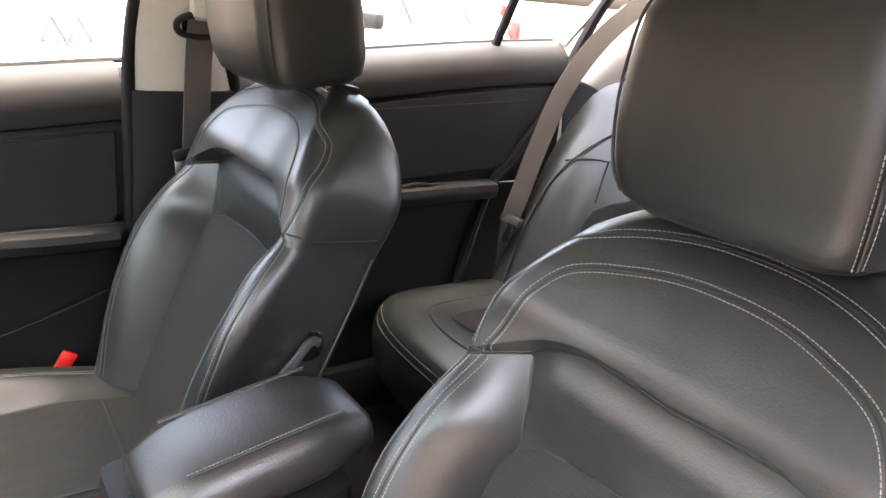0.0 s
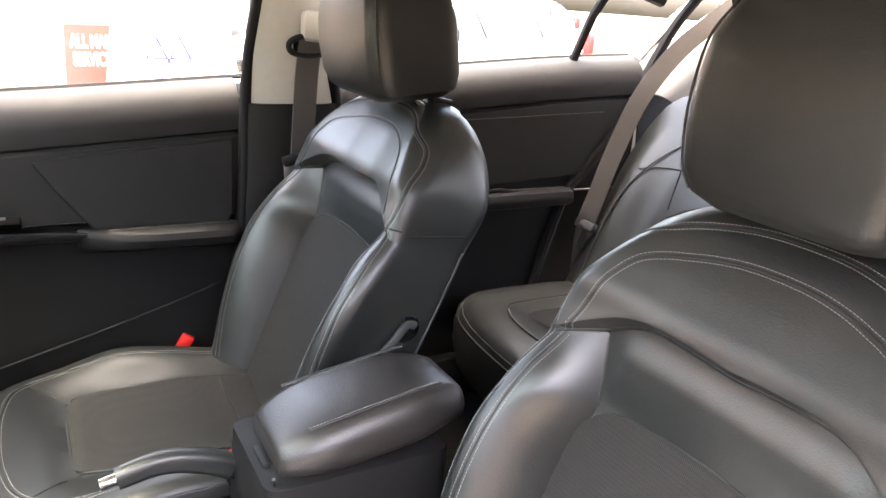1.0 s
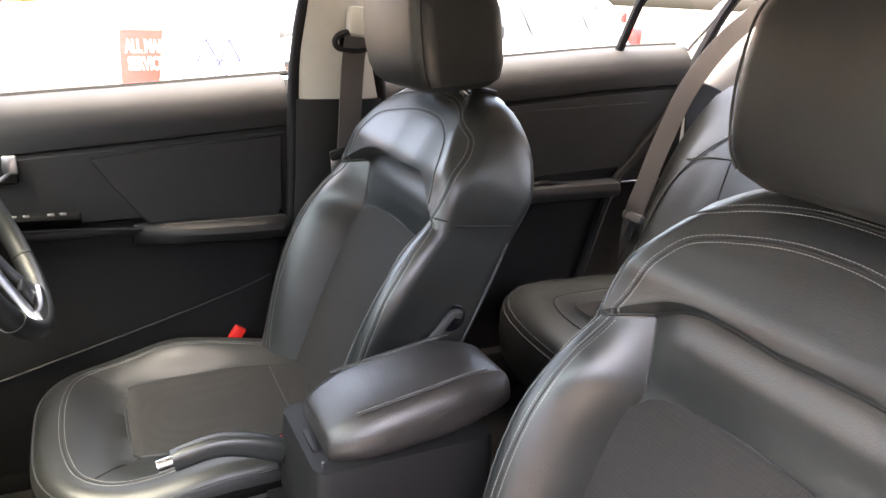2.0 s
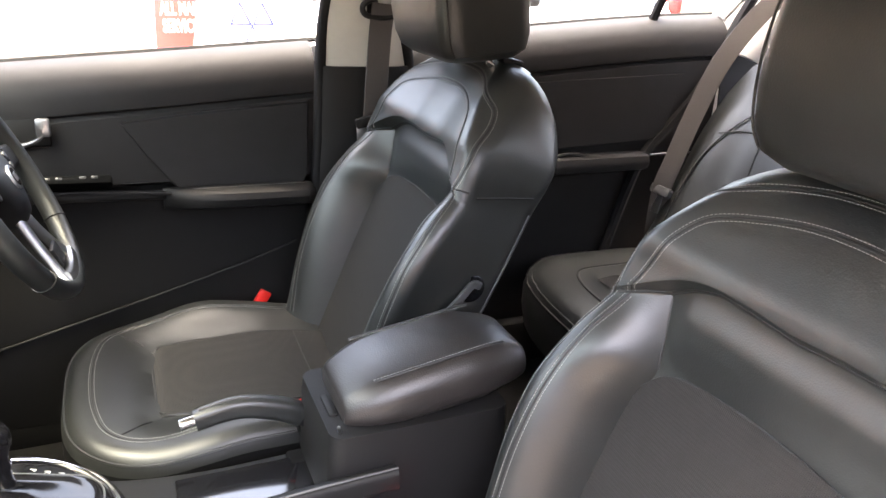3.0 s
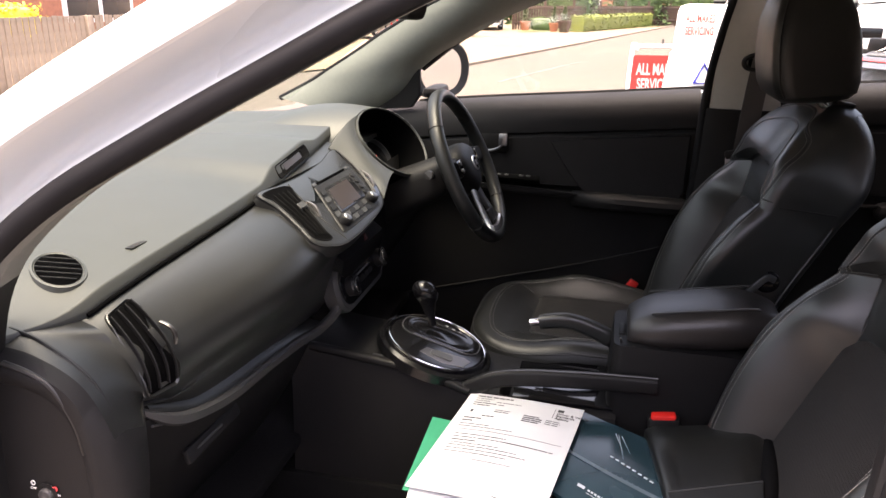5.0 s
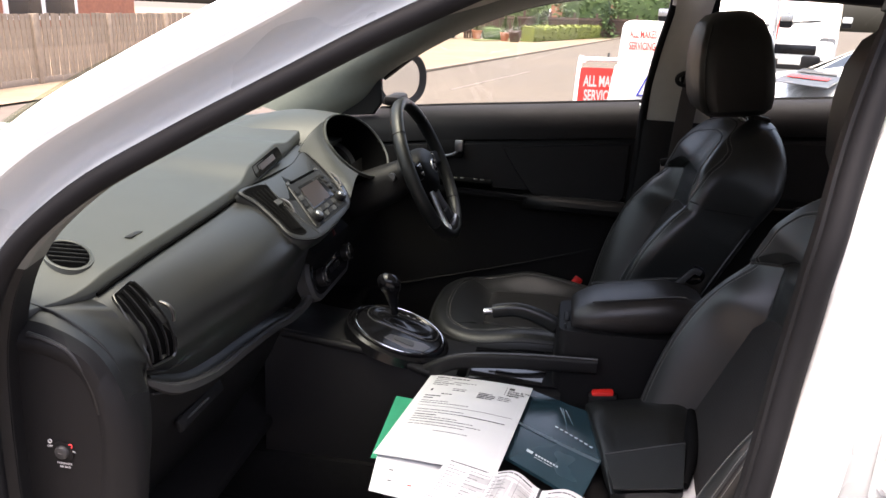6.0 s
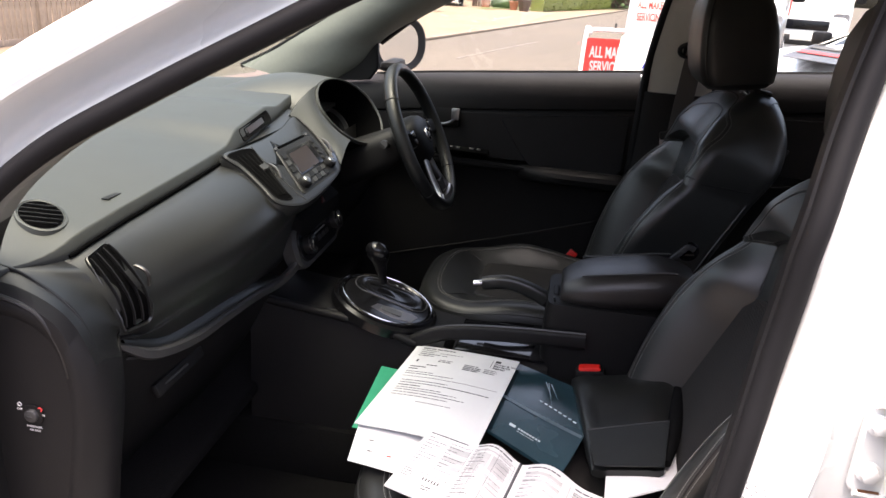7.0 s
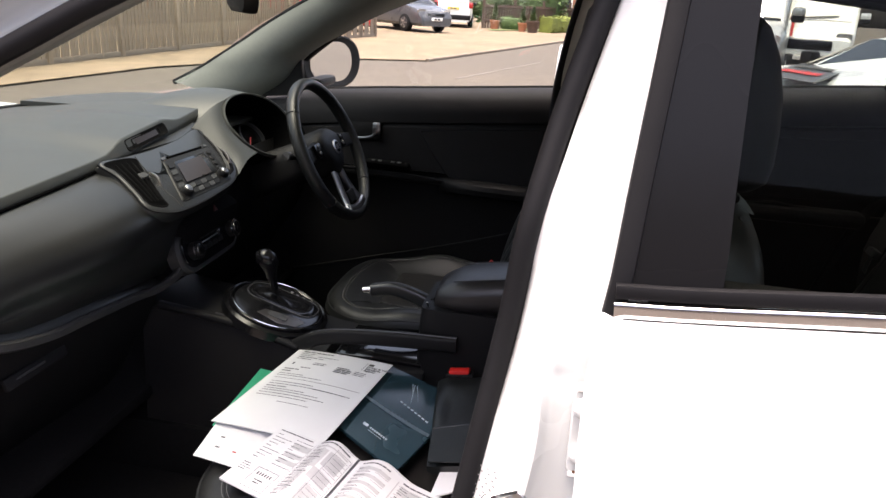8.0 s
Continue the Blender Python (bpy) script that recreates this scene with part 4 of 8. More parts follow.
door_2 = door_inner(0.725, 1.62, "door_2", (1.15, 0.76, 0.40), "black inner trim of the closed rear right door")
part("ledge_trim", tube(smooth_path([(0.90, 0.700, 0.925), (1.10, 0.696, 0.935), (1.17, 0.690, 0.945), (1.24, 0.694, 0.936), (1.42, 0.704, 0.932)], 24), 0.006, 8), DASH_LOW, door_2)
part("armrest", box((1.20, 0.70, 0.917), (0.42, 0.06, 0.045), 0.018), DOORTRIM, door_2)
part("pull_lever", sweep(smooth_path([(0.86, 0.700, 1.005), (0.90, 0.696, 1.003), (0.935, 0.692, 1.008), (0.95, 0.692, 1.035)], 16), rrect(0.008, 0.006, 0.003, 2), up=(0, -1, 0)), GREYTRIM, door_2, "grey door release lever")
part("insert_panel", plate([(0.80, 1.105), (1.50, 1.135), (1.46, 0.97), (1.10, 0.95), (0.82, 0.96)], (0, 0.720, 0), ax, 0.010, 0.004), DOORTRIM, door_2)
rg = smooth_path([(0.72, 0.68, 1.475), (1.0, 0.672, 1.485), (1.4, 0.68, 1.455), (1.58, 0.70, 1.38), (1.62, 0.74, 1.30)], 24)
g = grid(lambda i, k: np.array((rg[i][0], 0.785, soft_table(SILL, rg[i][0]) - 0.01)) * (1 - k) + rg[i] * k, range(len(rg)), np.linspace(0, 1, 5))
pane = part("pane", thick(g, 0.004), GLASS, door_2, "rear side window glass")
pane.visible_shadow = False
part("waist_seal", tube([(x, 0.786, soft_table(SILL, x) + 0.004) for x in np.linspace(0.70, 1.62, 16)], 0.006, 6), RUBBER, door_2)
part("division_bar", tube([(1.413, 0.765, 1.25), (1.432, 0.73, 1.37), (1.452, 0.69, 1.45)], 0.012, 8), RUBBER, door_2)
part("outer_skin", thick(grid(lambda x, k: (x, 0.81 + 0.07 * math.sin(math.pi * min(1, k * 1.15)), soft_table(SILL, x) - 0.01 - (soft_table(SILL, x) - 0.42) * k), np.linspace(0.60, 1.64, 12), np.linspace(0, 1, 10)), 0.003), WHITE, door_2)

# B-pillar on the right
bp = thing("b_pillar_trim", (0.64, 0.70, 0.42), "pale grey upper and black lower door pillar trim", "pillar trim", kind="structure")
up_sec = []
for z, xa, xb in ((1.156, 0.560, 0.735), (1.25, 0.566, 0.712), (1.35, 0.580, 0.695), (1.44, 0.600, 0.69), (1.50, 0.60, 0.70)):
    y = 0.700 - 0.10 * max(z - 1.156, 0)
    up_sec.append([(xa - 0.006, y + 0.035, z), (xa, y, z), (xa + 0.02, y - 0.012, z), ((xa + xb) / 2, y - 0.016, z), (xb - 0.02, y - 0.012, z), (xb, y, z), (xb + 0.006, y + 0.035, z)])
part("upper_trim", rings(up_sec), BEIGE, bp, "pale grey fabric upper trim")
lo_sec = []
for z, xa, xb, y in ((0.40, 0.50, 0.80, 0.70), (0.70, 0.530, 0.77, 0.695), (0.95, 0.545, 0.745, 0.690), (1.157, 0.555, 0.740, 0.692)):
    lo_sec.append([(xa - 0.010, y + 0.04, z), (xa, y, z), (xa + 0.02, y - 0.012, z), ((xa + xb) / 2, y - 0.018, z), (xb - 0.02, y - 0.012, z), (xb, y, z), (xb + 0.01, y + 0.04, z)])
part("lower_trim", rings(lo_sec), DASH_LOW, bp)
part("front_seal", tube(smooth_path([(0.520, 0.715, 0.45), (0.545, 0.70, 0.90), (0.553, 0.702, 1.156), (0.560, 0.70, 1.25), (0.575, 0.69, 1.35), (0.598, 0.682, 1.46)], 30), 0.012, 10), RUBBER, bp)
part("outer_cover", box((0.655, 0.765, 1.33), (0.13, 0.02, 0.36), 0.005, turn(15, 0, 0)), TINT, bp)
part("rear_seal", tube(smooth_path([(0.775, 0.715, 0.45), (0.755, 0.705, 0.95), (0.745, 0.705, 1.16), (0.722, 0.70, 1.26), (0.71, 0.69, 1.44)], 30), 0.012, 10), RUBBER, bp)
# C-pillar, wheel-arch trim and seal on the right
part("c_pillar_trim", thick(grid(lambda v, k: np.array((1.605 + 0.42 * v, 0.715 - 0.07 * v, 1.195 + 0.24 * v)) + np.array((0.085, -0.06, -0.03)) * k + np.array((0, -0.02, 0)) * math.sin(math.pi * k), np.linspace(0, 1, 10), np.linspace(0, 1, 8)), 0.006), BEIGE, car, "pale grey rear pillar trim")
part("rear_quarter_trim", thick(grid(lambda v, k: np.array((1.56 + 0.55 * v, 0.725 - 0.03 * v, 1.20 + 0.22 * v)) + np.array((0.06 * (1 - v), -0.03 * math.sin(math.pi * k), -0.60 * k)), np.linspace(0, 1, 8), np.linspace(0, 1, 8)), 0.006), DASH_LOW, car)
part("rear_door_seal", tube(smooth_path([(1.30, 0.70, 0.60), (1.395, 0.712, 0.895), (1.48, 0.715, 1.0), (1.553, 0.715, 1.086), (1.615, 0.715, 1.20), (1.70, 0.71, 1.36), (1.78, 0.70, 1.46)], 30), 0.014, 8), RUBBER, car)
part("quarter_window_frame", tube([(1.625, 0.752, 1.27), (1.705, 0.725, 1.375), (1.78, 0.70, 1.45)], 0.014, 8), WHITE, car)
part("rear_quarter_outer", thick(grid(lambda x, k: (x, 0.80 - 0.02 * k, 0.45 + k * (soft_table(SILL, 1.64) - 0.45 + 0.16 * smoothstep(1.64, 2.0, x))), np.linspace(1.63, 2.1, 6), np.linspace(0, 1, 6)), 0.004), WHITE, car)
part("arch_cover", thick(grid(lambda a, b: (1.30 + 0.28 * a, 0.72 - 0.10 * b - 0.03 * a, 0.52 + 0.30 * a - 0.08 * b * b), np.linspace(0, 1, 8), np.linspace(0, 1, 6)), 0.006), DASH_LOW, car)
# rear left side wall behind the rear door
part("left_quarter_trim", box((1.75, -0.72, 0.90), (0.50, 0.05, 0.75), 0.02), DASH_LOW, car)

# ---------------------------------------------------------------- left rear door and B-pillar jamb
BX = [(0.43, 0.470), (0.70, 0.530), (0.86, 0.562), (0.986, 0.586), (1.09, 0.605), (1.15, 0.612), (1.22, 0.620), (1.267, 0.631), (1.32, 0.643), (1.46, 0.676), (1.60, 0.70)]
RX = [(0.40, 0.695), (0.97, 0.676), (1.11, 0.676), (1.17, 0.684), (1.25, 0.690), (1.42, 0.704), (1.50, 0.710), (1.60, 0.716)]
RIDGE = [(0.42, 0.545), (0.86, 0.606), (1.01, 0.625), (1.107, 0.624), (1.20, 0.640), (1.32, 0.662), (1.46, 0.690), (1.60, 0.708)]


def jamb_face(z, k):
    """The pillar's slanting front face, from the seal (0) to its ridge (1)."""
    return np.array((soft_table(BX, z) - 0.004, side_y(0.6, z) - 0.002, z)) * (1 - k) + np.array((soft_table(RIDGE, z), side_y(0, z) + 0.008 + 0.030 * smoothstep(1.05, 1.17, z), z)) * k


jam = []
for z in np.linspace(0.42, 1.60, 60):
    p, q = jamb_face(z, 0.0), jamb_face(z, 1.0)
    rec, b = 0.013 * smoothstep(1.094, 1.082, z), soft_table(RX, z) + 0.04
    crown = 0.004 * smoothstep(1.16, 1.05, z)
    jam.append([(p[0] + 0.006, p[1] + 0.030, z), tuple(p)] + [tuple(jamb_face(z, k) + np.array((0, -crown * math.sin(math.pi * k), 0))) for k in (0.25, 0.5, 0.75, 0.9)] +
               [(q[0] + 0.004, q[1] - 0.003, z), (q[0] + 0.010, q[1] - 0.003, z), (q[0] + 0.016, q[1] + rec * 0.5, z), (q[0] + 0.022, q[1] + rec, z), (q[0] * 0.4 + b * 0.6, q[1] + rec, z), (b, q[1] + rec, z), (b, q[1] + 0.05, z)])
jamb = thing("b_pillar_jamb", (0.63, -0.78, 0.42), "white painted door pillar jamb with hinges and striker", "door pillar", kind="structure")
part("pillar_skin", rings(jam), WHITE, jamb, sharp=50)
part("inner_trim", box((0.692, -0.690, 0.83), (0.12, 0.04, 0.80), 0.015, turn(-2, 5, 0)), DASH_LOW, jamb)
part("upper_inner_trim", box((0.712, -0.640, 1.32), (0.10, 0.03, 0.34), 0.012, turn(-12, 6, 0)), BEIGE, jamb)
hx = frame_axes((1.0, 0.0, 0.0), (-0.045, 0.0, 1.0))
hinge = part("hinge", plate(rrect(0.022, 0.049, 0.006), (0.687, -0.757, 1.023), hx, 0.009, 0.003), WHITE, jamb, "white painted door hinge plate")
for x, z in ((0.6755, 1.050), (0.6775, 0.999)):
    part("bolt", disc((x, -0.768, z), (0, -1, 0), 0.0085, 0.008, 6, 0.002), WHITE, hinge)
    part("washer", disc((x, -0.7665, z), (0, -1, 0), 0.0112, 0.003, 20, 0.001), WHITE, hinge)
for z in (1.071, 0.976):
    part("hinge_lip", tube([(0.668, -0.769, z), (0.700, -0.771, z + 0.001)], 0.0032, 8), WHITE, hinge)
part("hinge_rust", tube([(0.672, -0.7695, 0.9795), (0.690, -0.7705, 0.980)], 0.0016, 6), RUST, hinge, "rusty lower hinge edge")
part("striker_plate", disc((0.621, -0.766, 0.934), (-0.35, -1, 0), 0.012, 0.004, 24, 0.002), SATIN, jamb)
part("striker_loop", tube(smooth_path([(0.619, -0.768, 0.945), (0.598, -0.782, 0.945), (0.589, -0.788, 0.941), (0.589, -0.788, 0.925), (0.598, -0.782, 0.919), (0.619, -0.768, 0.919)], 24), 0.0040, 8, up=(0, 0, 1)), CHROME, jamb, "steel striker loop")
for i in range(10):
    for k in (0.10, 0.28, 0.46):
        c = jamb_face(0.956 - i * 0.0052, k + 0.06 * (i % 2))
        part("label_bar", box(c + np.array((-0.001, -0.0042, 0)), (0.0026, 0.0008, 0.0016), 0, turn(0, 0, -38)), PALEPRINT, jamb, "grey stamped label bar")

door_3 = thing("door_3", (1.1, -0.80, 0.40), "white rear left door, closed, with chrome waist strip", "car door", kind="structure")
WB = [(0.60, 1.148), (0.695, 1.1505), (0.90, 1.168), (1.3, 1.201), (1.62, 1.228)]


def skin3(x, k):
    zt = soft_table(WB, x)
    z = zt - (zt - 0.42) * k
    front = soft_table(RX, z) - 0.692
    y = -0.760 - 0.100 * math.sin(math.pi * min(1, k * 1.05 + 0.04)) ** 0.8 + 0.02 * smoothstep(0.5, 0.62, k) * (1 - smoothstep(0.8, 1.0, k))
    lead = smoothstep(0.712, 0.690, x)
    return (x + front * smoothstep(0.9, 0.69, x), y + 0.016 * lead ** 2, z)


part("outer_skin", thick(grid(skin3, [0.690, 0.694, 0.70, 0.71, 0.73] + list(np.linspace(0.78, 1.62, 12)), np.linspace(0, 1, 26)), 0.004), WHITE, door_3, "white painted door skin")
part("leading_flange", box((0.696, -0.750, 0.80), (0.006, 0.05, 0.70), 0.002), WHITE, door_3)
strip = [(x, -0.769, soft_table(WB, x) + 0.006) for x in np.linspace(0.690, 1.62, 20)]
part("chrome_strip", sweep(strip, rrect(0.005, 0.0085, 0.003, 3)), CHROME, door_3, "chrome waist strip")
part("waist_rubber", sweep([(p[0], p[1] + 0.004, p[2] + 0.017) for p in strip], rrect(0.005, 0.007, 0.003, 2)), RUBBER, door_3)
part("foam_plug", sphere((0.689, -0.752, 1.150), 0.007, 10, 8, (1, 0.6, 1.2)), FOAM, door_3, "yellowed foam plug at the frame's foot")
fr = [(soft_table(RX, z) + 0.010, side_y(0, z) + 0.022, z) for z in np.linspace(1.142, 1.60, 14)]
part("window_frame_front", sweep(fr, rrect(0.010, 0.008, 0.004, 2), up=(0, -1, 0)), RUBBER, door_3)
part("black_applique", thick(grid(lambda z, k: (soft_table(RX, z) + 0.016 + k * (-0.010 + soft_table([(1.18, 0.094), (1.29, 0.084), (1.43, 0.073), (1.6, 0.068)], z)), side_y(0, z) + 0.018, z), np.linspace(1.168, 1.60, 10), np.linspace(0, 1, 4)), 0.003), TINT, door_3, "black pillar covering on the window frame")
pane = part("pane", thick(grid(lambda z, k: (soft_table(RX, z) + 0.085 + k * 0.78, side_y(0, z) + 0.024, z + 0.06 * k * (1.49 - z) / 0.3), np.linspace(1.168, 1.60, 8), np.linspace(0, 1, 10)), 0.004), PRIVACY, door_3, "tinted rear side glass")
pane.visible_shadow = False
part("frame_top", tube([(0.72, side_y(0, 1.61) + 0.022, 1.61), (1.1, -0.630, 1.61), (1.5, -0.67, 1.57), (1.62, -0.70, 1.46)], 0.015, 8), RUBBER, door_3)
part("inner_trim", box((1.12, -0.72, 0.80), (0.82, 0.04, 0.76), 0.02), DASH_LOW, door_3)

# ---------------------------------------------------------------- dashboard
dash = thing("dashboard", (-0.35, 0, 0.55), "dark grey soft-touch dashboard across the car", "dashboard")
CRZ = [(-0.745, 1.050), (-0.660, 1.048), (-0.627, 1.047), (-0.591, 1.053), (-0.528, 1.057), (-0.376, 1.067), (-0.178, 1.080), (0.0, 1.094), (0.13, 1.104), (0.26, 1.116)]
CRX = [(-0.745, -0.285), (-0.700, -0.272), (-0.650, -0.252), (-0.627, -0.246), (-0.50, -0.243), (-0.182, -0.242), (-0.10, -0.246), (0.0, -0.256), (0.13, -0.270), (0.26, -0.282)]
BOT = [(-0.70, 0.955), (-0.62, 0.936), (-0.536, 0.897), (-0.454, 0.881), (-0.357, 0.871), (-0.244, 0.858), (-0.10, 0.845)]


st_o = np.array((-0.18, -0.02, 1.049))  # middle of the centre stack's sloping face
st_ax = frame_axes((0.0, 1.0, 0.0), (-0.83, 0.0, 0.556))
ST = lambda a, b, h=0.0: st_o + st_ax @ np.array((a, b, h))


def chamfer(y):
    return 1 + 1.0 * smoothstep(-0.17, -0.09, y) * (1 - smoothstep(0.07, 0.16, y))


def top_pad(y, k):
    """k from the crease forwards to the screen; the pad's rear edge is a chamfer."""
    x0, z0 = soft_table(CRX, y), soft_table(CRZ, y)
    x1 = -0.80 + 0.30 * (y / 0.74) ** 2
    c, ch = min(k / 0.03, 1), chamfer(y) * (1 - 0.75 * smoothstep(-0.60, -0.68, y))
    k2 = max(k - 0.03, 0) / 0.97
    x = x0 - 0.0075 * ch * c
    x += (x1 - x) * k2
    z = z0 + 0.0150 * ch * math.sin(c * 1.25) / math.sin(1.25) + (1.093 + 0.014 * (y / 0.7) ** 2 - z0 - 0.0150 * ch) * smoothstep(0.0, 1, k2) * 0.9 + 0.014 * math.sin(math.pi * k2)
    return (x, y, z)


def pad_at(x, y):
    """A place on the pad over (x, y)."""
    lo_k, hi_k = 0.0, 1.0
    for _ in range(30):
        m = (lo_k + hi_k) / 2
        if top_pad(y, m)[0] > x:
            lo_k = m
        else:
            hi_k = m
    return np.array(top_pad(y, m))


ys = np.linspace(-0.740, 0.262, 60)
part("top_pad", slab(grid(top_pad, ys, [0, 0.006, 0.012, 0.018, 0.024, 0.03, 0.036, 0.045, 0.06, 0.08, 0.1, 0.2, 0.3, 0.45, 0.6, 0.75, 0.9, 1.0]), (-0.006, 0, -0.022)), DASH, dash, "dark grey padded dash top", sharp=60)
# step at the crease
part("pad_gap", tube([(soft_table(CRX, y) + 0.0008, y, soft_table(CRZ, y) - 0.0030) for y in np.linspace(-0.622, -0.165, 40)], 0.0026, 6), RECESS_SHADE, dash)
part("pad_edge", grid(lambda y, k: (soft_table(CRX, y) - 0.001 - 0.004 * k, y, soft_table(CRZ, y) - 0.001 - 0.012 * k), np.linspace(-0.63, 0.25, 40), [0, 1]), GROOVE, dash)


def fascia(y, s):
    """The passenger-side bulge; s from the crease (0) over its crest to its foot (1)."""
    x0, z0, zb = soft_table(CRX, y), soft_table(CRZ, y) - 0.006, soft_table(BOT, y)
    g = 0.60 + 0.40 * smoothstep(-0.62, -0.25, y)
    d = z0 - zb
    drop = lambda a, f: z0 - min(a, d * f)
    tab = [(-0.2, (x0 - 0.02, z0 + 0.02)), (0.0, (x0, z0)), (0.12, (x0 + 0.030 * g, drop(0.009, 0.2))), (0.28, (x0 + 0.070 * g, drop(0.030, 0.4))), (0.45, (x0 + 0.104 * g, drop(0.056, 0.6))), (0.56, (x0 + 0.117 * g, drop(0.077, 0.76))),
           (0.64, (x0 + 0.118 * g, drop(0.098, 0.90))), (0.74, (x0 + 0.106 * g, drop(0.124, 0.95))), (0.88, (x0 + 0.045 + 0.041 * g, z0 - d + 0.002 + 0.028 * smoothstep(0.11, 0.18, d))), (1.0, (-0.178, zb))]
    return np.array((soft_table([(k, t[0]) for k, t in tab], s), y, soft_table([(k, t[1]) for k, t in tab], s)))


part("glovebox_fascia", grid(fascia, np.linspace(-0.632, 0.09, 70), np.linspace(0, 1, 60)), FASCIA, dash, "rounded dark grey fascia flowing into the centre stack", sharp=60)
# left end: rounded cheek and flat end cover, lofted from side outlines
ff = [tuple(fascia(-0.630, s)[[0, 2]]) for s in (0, 0.28, 0.56, 0.74, 1.0)]
LEFT = ((-0.630, ((-0.43, 1.072), *ff, (-0.195, 0.800), (-0.23, 0.66))),
        (-0.655, ((-0.43, 1.070), (-0.262, 1.046), (-0.230, 1.028), (-0.190, 0.990), (-0.166, 0.945), (-0.160, 0.895), (-0.172, 0.800), (-0.20, 0.66))),
        (-0.690, ((-0.43, 1.078), (-0.290, 1.053), (-0.250, 1.046), (-0.196, 1.012), (-0.167, 0.965), (-0.149, 0.902), (-0.150, 0.815), (-0.17, 0.66))),
        (-0.712, ((-0.43, 1.060), (-0.290, 1.044), (-0.240, 1.036), (-0.190, 1.010), (-0.163, 0.966), (-0.148, 0.905), (-0.152, 0.825), (-0.18, 0.66))),
        (-0.731, ((-0.43, 1.040), (-0.275, 1.030), (-0.222, 1.024), (-0.186, 1.002), (-0.169, 0.962), (-0.163, 0.905), (-0.171, 0.835), (-0.20, 0.66))),
        (-0.734, ((-0.43, 1.030), (-0.278, 1.020), (-0.228, 1.014), (-0.195, 0.994), (-0.179, 0.956), (-0.173, 0.905), (-0.181, 0.835), (-0.21, 0.66))),
        (-0.729, ((-0.43, 1.022), (-0.282, 1.010), (-0.235, 1.004), (-0.204, 0.986), (-0.188, 0.952), (-0.182, 0.903), (-0.190, 0.835), (-0.22, 0.66))))
cols = [smooth_path([(x, y, z) for x, z in row], 42) for y, row in LEFT]
lv = [p for c in cols for p in c]
nc = len(cols[0])
face_of = lambda i0, i1: [(i * nc + j, i * nc + j + 1, (i + 1) * nc + j + 1, (i + 1) * nc + j) for i in range(i0, i1) for j in range(nc - 1)]
ntop = int(nc * 0.62)
top_faces = [(i * nc + j, i * nc + j + 1, (i + 1) * nc + j + 1, (i + 1) * nc + j) for i in range(0, 3) for j in range(ntop)]
keep = [i * nc + j for i in range(4) for j in range(ntop + 1)]
part("end_shoulder", slab(([lv[i] for i in keep], [tuple(keep.index(i) for i in q) for q in top_faces]), (-0.004, 0.002, -0.002)), FASCIA, dash, "dark grey shoulder at the left end of the dashboard", sharp=60)
low_faces = [q for q in face_of(0, len(cols) - 1) if q not in top_faces]
keep = sorted({i for q in low_faces for i in q})
spot = {i: n for n, i in enumerate(keep)}
part("end_cheek", slab(([lv[i] for i in keep], [tuple(spot[i] for i in q) for q in low_faces]), (-0.004, 0.002, -0.002)), DASH_LOW, dash, "rounded black left end of the dashboard", sharp=60)
part("cheek_ridge", tube(smooth_path([(-0.262, -0.731, 1.034), (-0.230, -0.732, 1.027), (-0.206, -0.732, 1.012), (-0.187, -0.732, 0.975), (-0.180, -0.732, 0.938)], 24), 0.0036, 8, scales=list(np.linspace(1, 0.4, 25))), FASCIA, dash)
part("shoulder_line", tube(smooth_path([(-0.285, -0.692, 1.054), (-0.246, -0.694, 1.044), (-0.194, -0.694, 1.010), (-0.167, -0.694, 0.962), (-0.154, -0.694, 0.915)], 24), 0.0022, 6), GROOVE, dash)
last = [np.array(p) for p in cols[-1]]
cap = part("end_cover", (last + [np.array((-0.43, -0.728, 0.66))], [tuple(range(nc + 1))]), DASH_LOW, dash, "flat black end cover")
kn = np.array((-0.236, -0.730, 0.878))
part("airbag_switch", disc(kn, (0, -1, 0), 0.0088, 0.006, 24, 0.002), LIP, cap, "round grey airbag key switch")
part("switch_bezel", disc(kn, (0, -1, 0), 0.0140, 0.0018, 28, 0, 0.0096), DASH_LOW, cap)
part("switch_slot", box(kn + np.array((0, -0.0062, 0)), (0.006, 0.001, 0.0010), 0), INKDARK, cap)


def words(text, size, m, mat, parent=None, name="lettering", align='CENTER', bold=0.0):
    """Writing as thin geometry, laid by the matrix m (x along the line, z out of the surface)."""
    cu = bpy.data.curves.new("letters", 'FONT')
    cu.body, cu.size, cu.extrude, cu.align_x, cu.align_y = text, size, 0.0002, align, 'CENTER'
    cu.offset = bold
    tmp = bpy.data.objects.new("letters", cu)
    scene.collection.objects.link(tmp)
    me = bpy.data.meshes.new_from_object(tmp)
    bpy.data.objects.remove(tmp)
    v = np.array([tuple(m @ q.co) for q in me.vertices])
    f = [tuple(p.vertices) for p in me.polygons]
    bpy.data.meshes.remove(me)
    if parent is None:
        return v, f
    return part(name, (v, f), mat, parent, smooth=False)


def facing(origin, side, up):
    a = frame_axes(side, up)
    return Matrix(((a[0][0], a[0][1], a[0][2], origin[0]), (a[1][0], a[1][1], a[1][2], origin[1]), (a[2][0], a[2][1], a[2][2], origin[2]), (0, 0, 0, 1)))


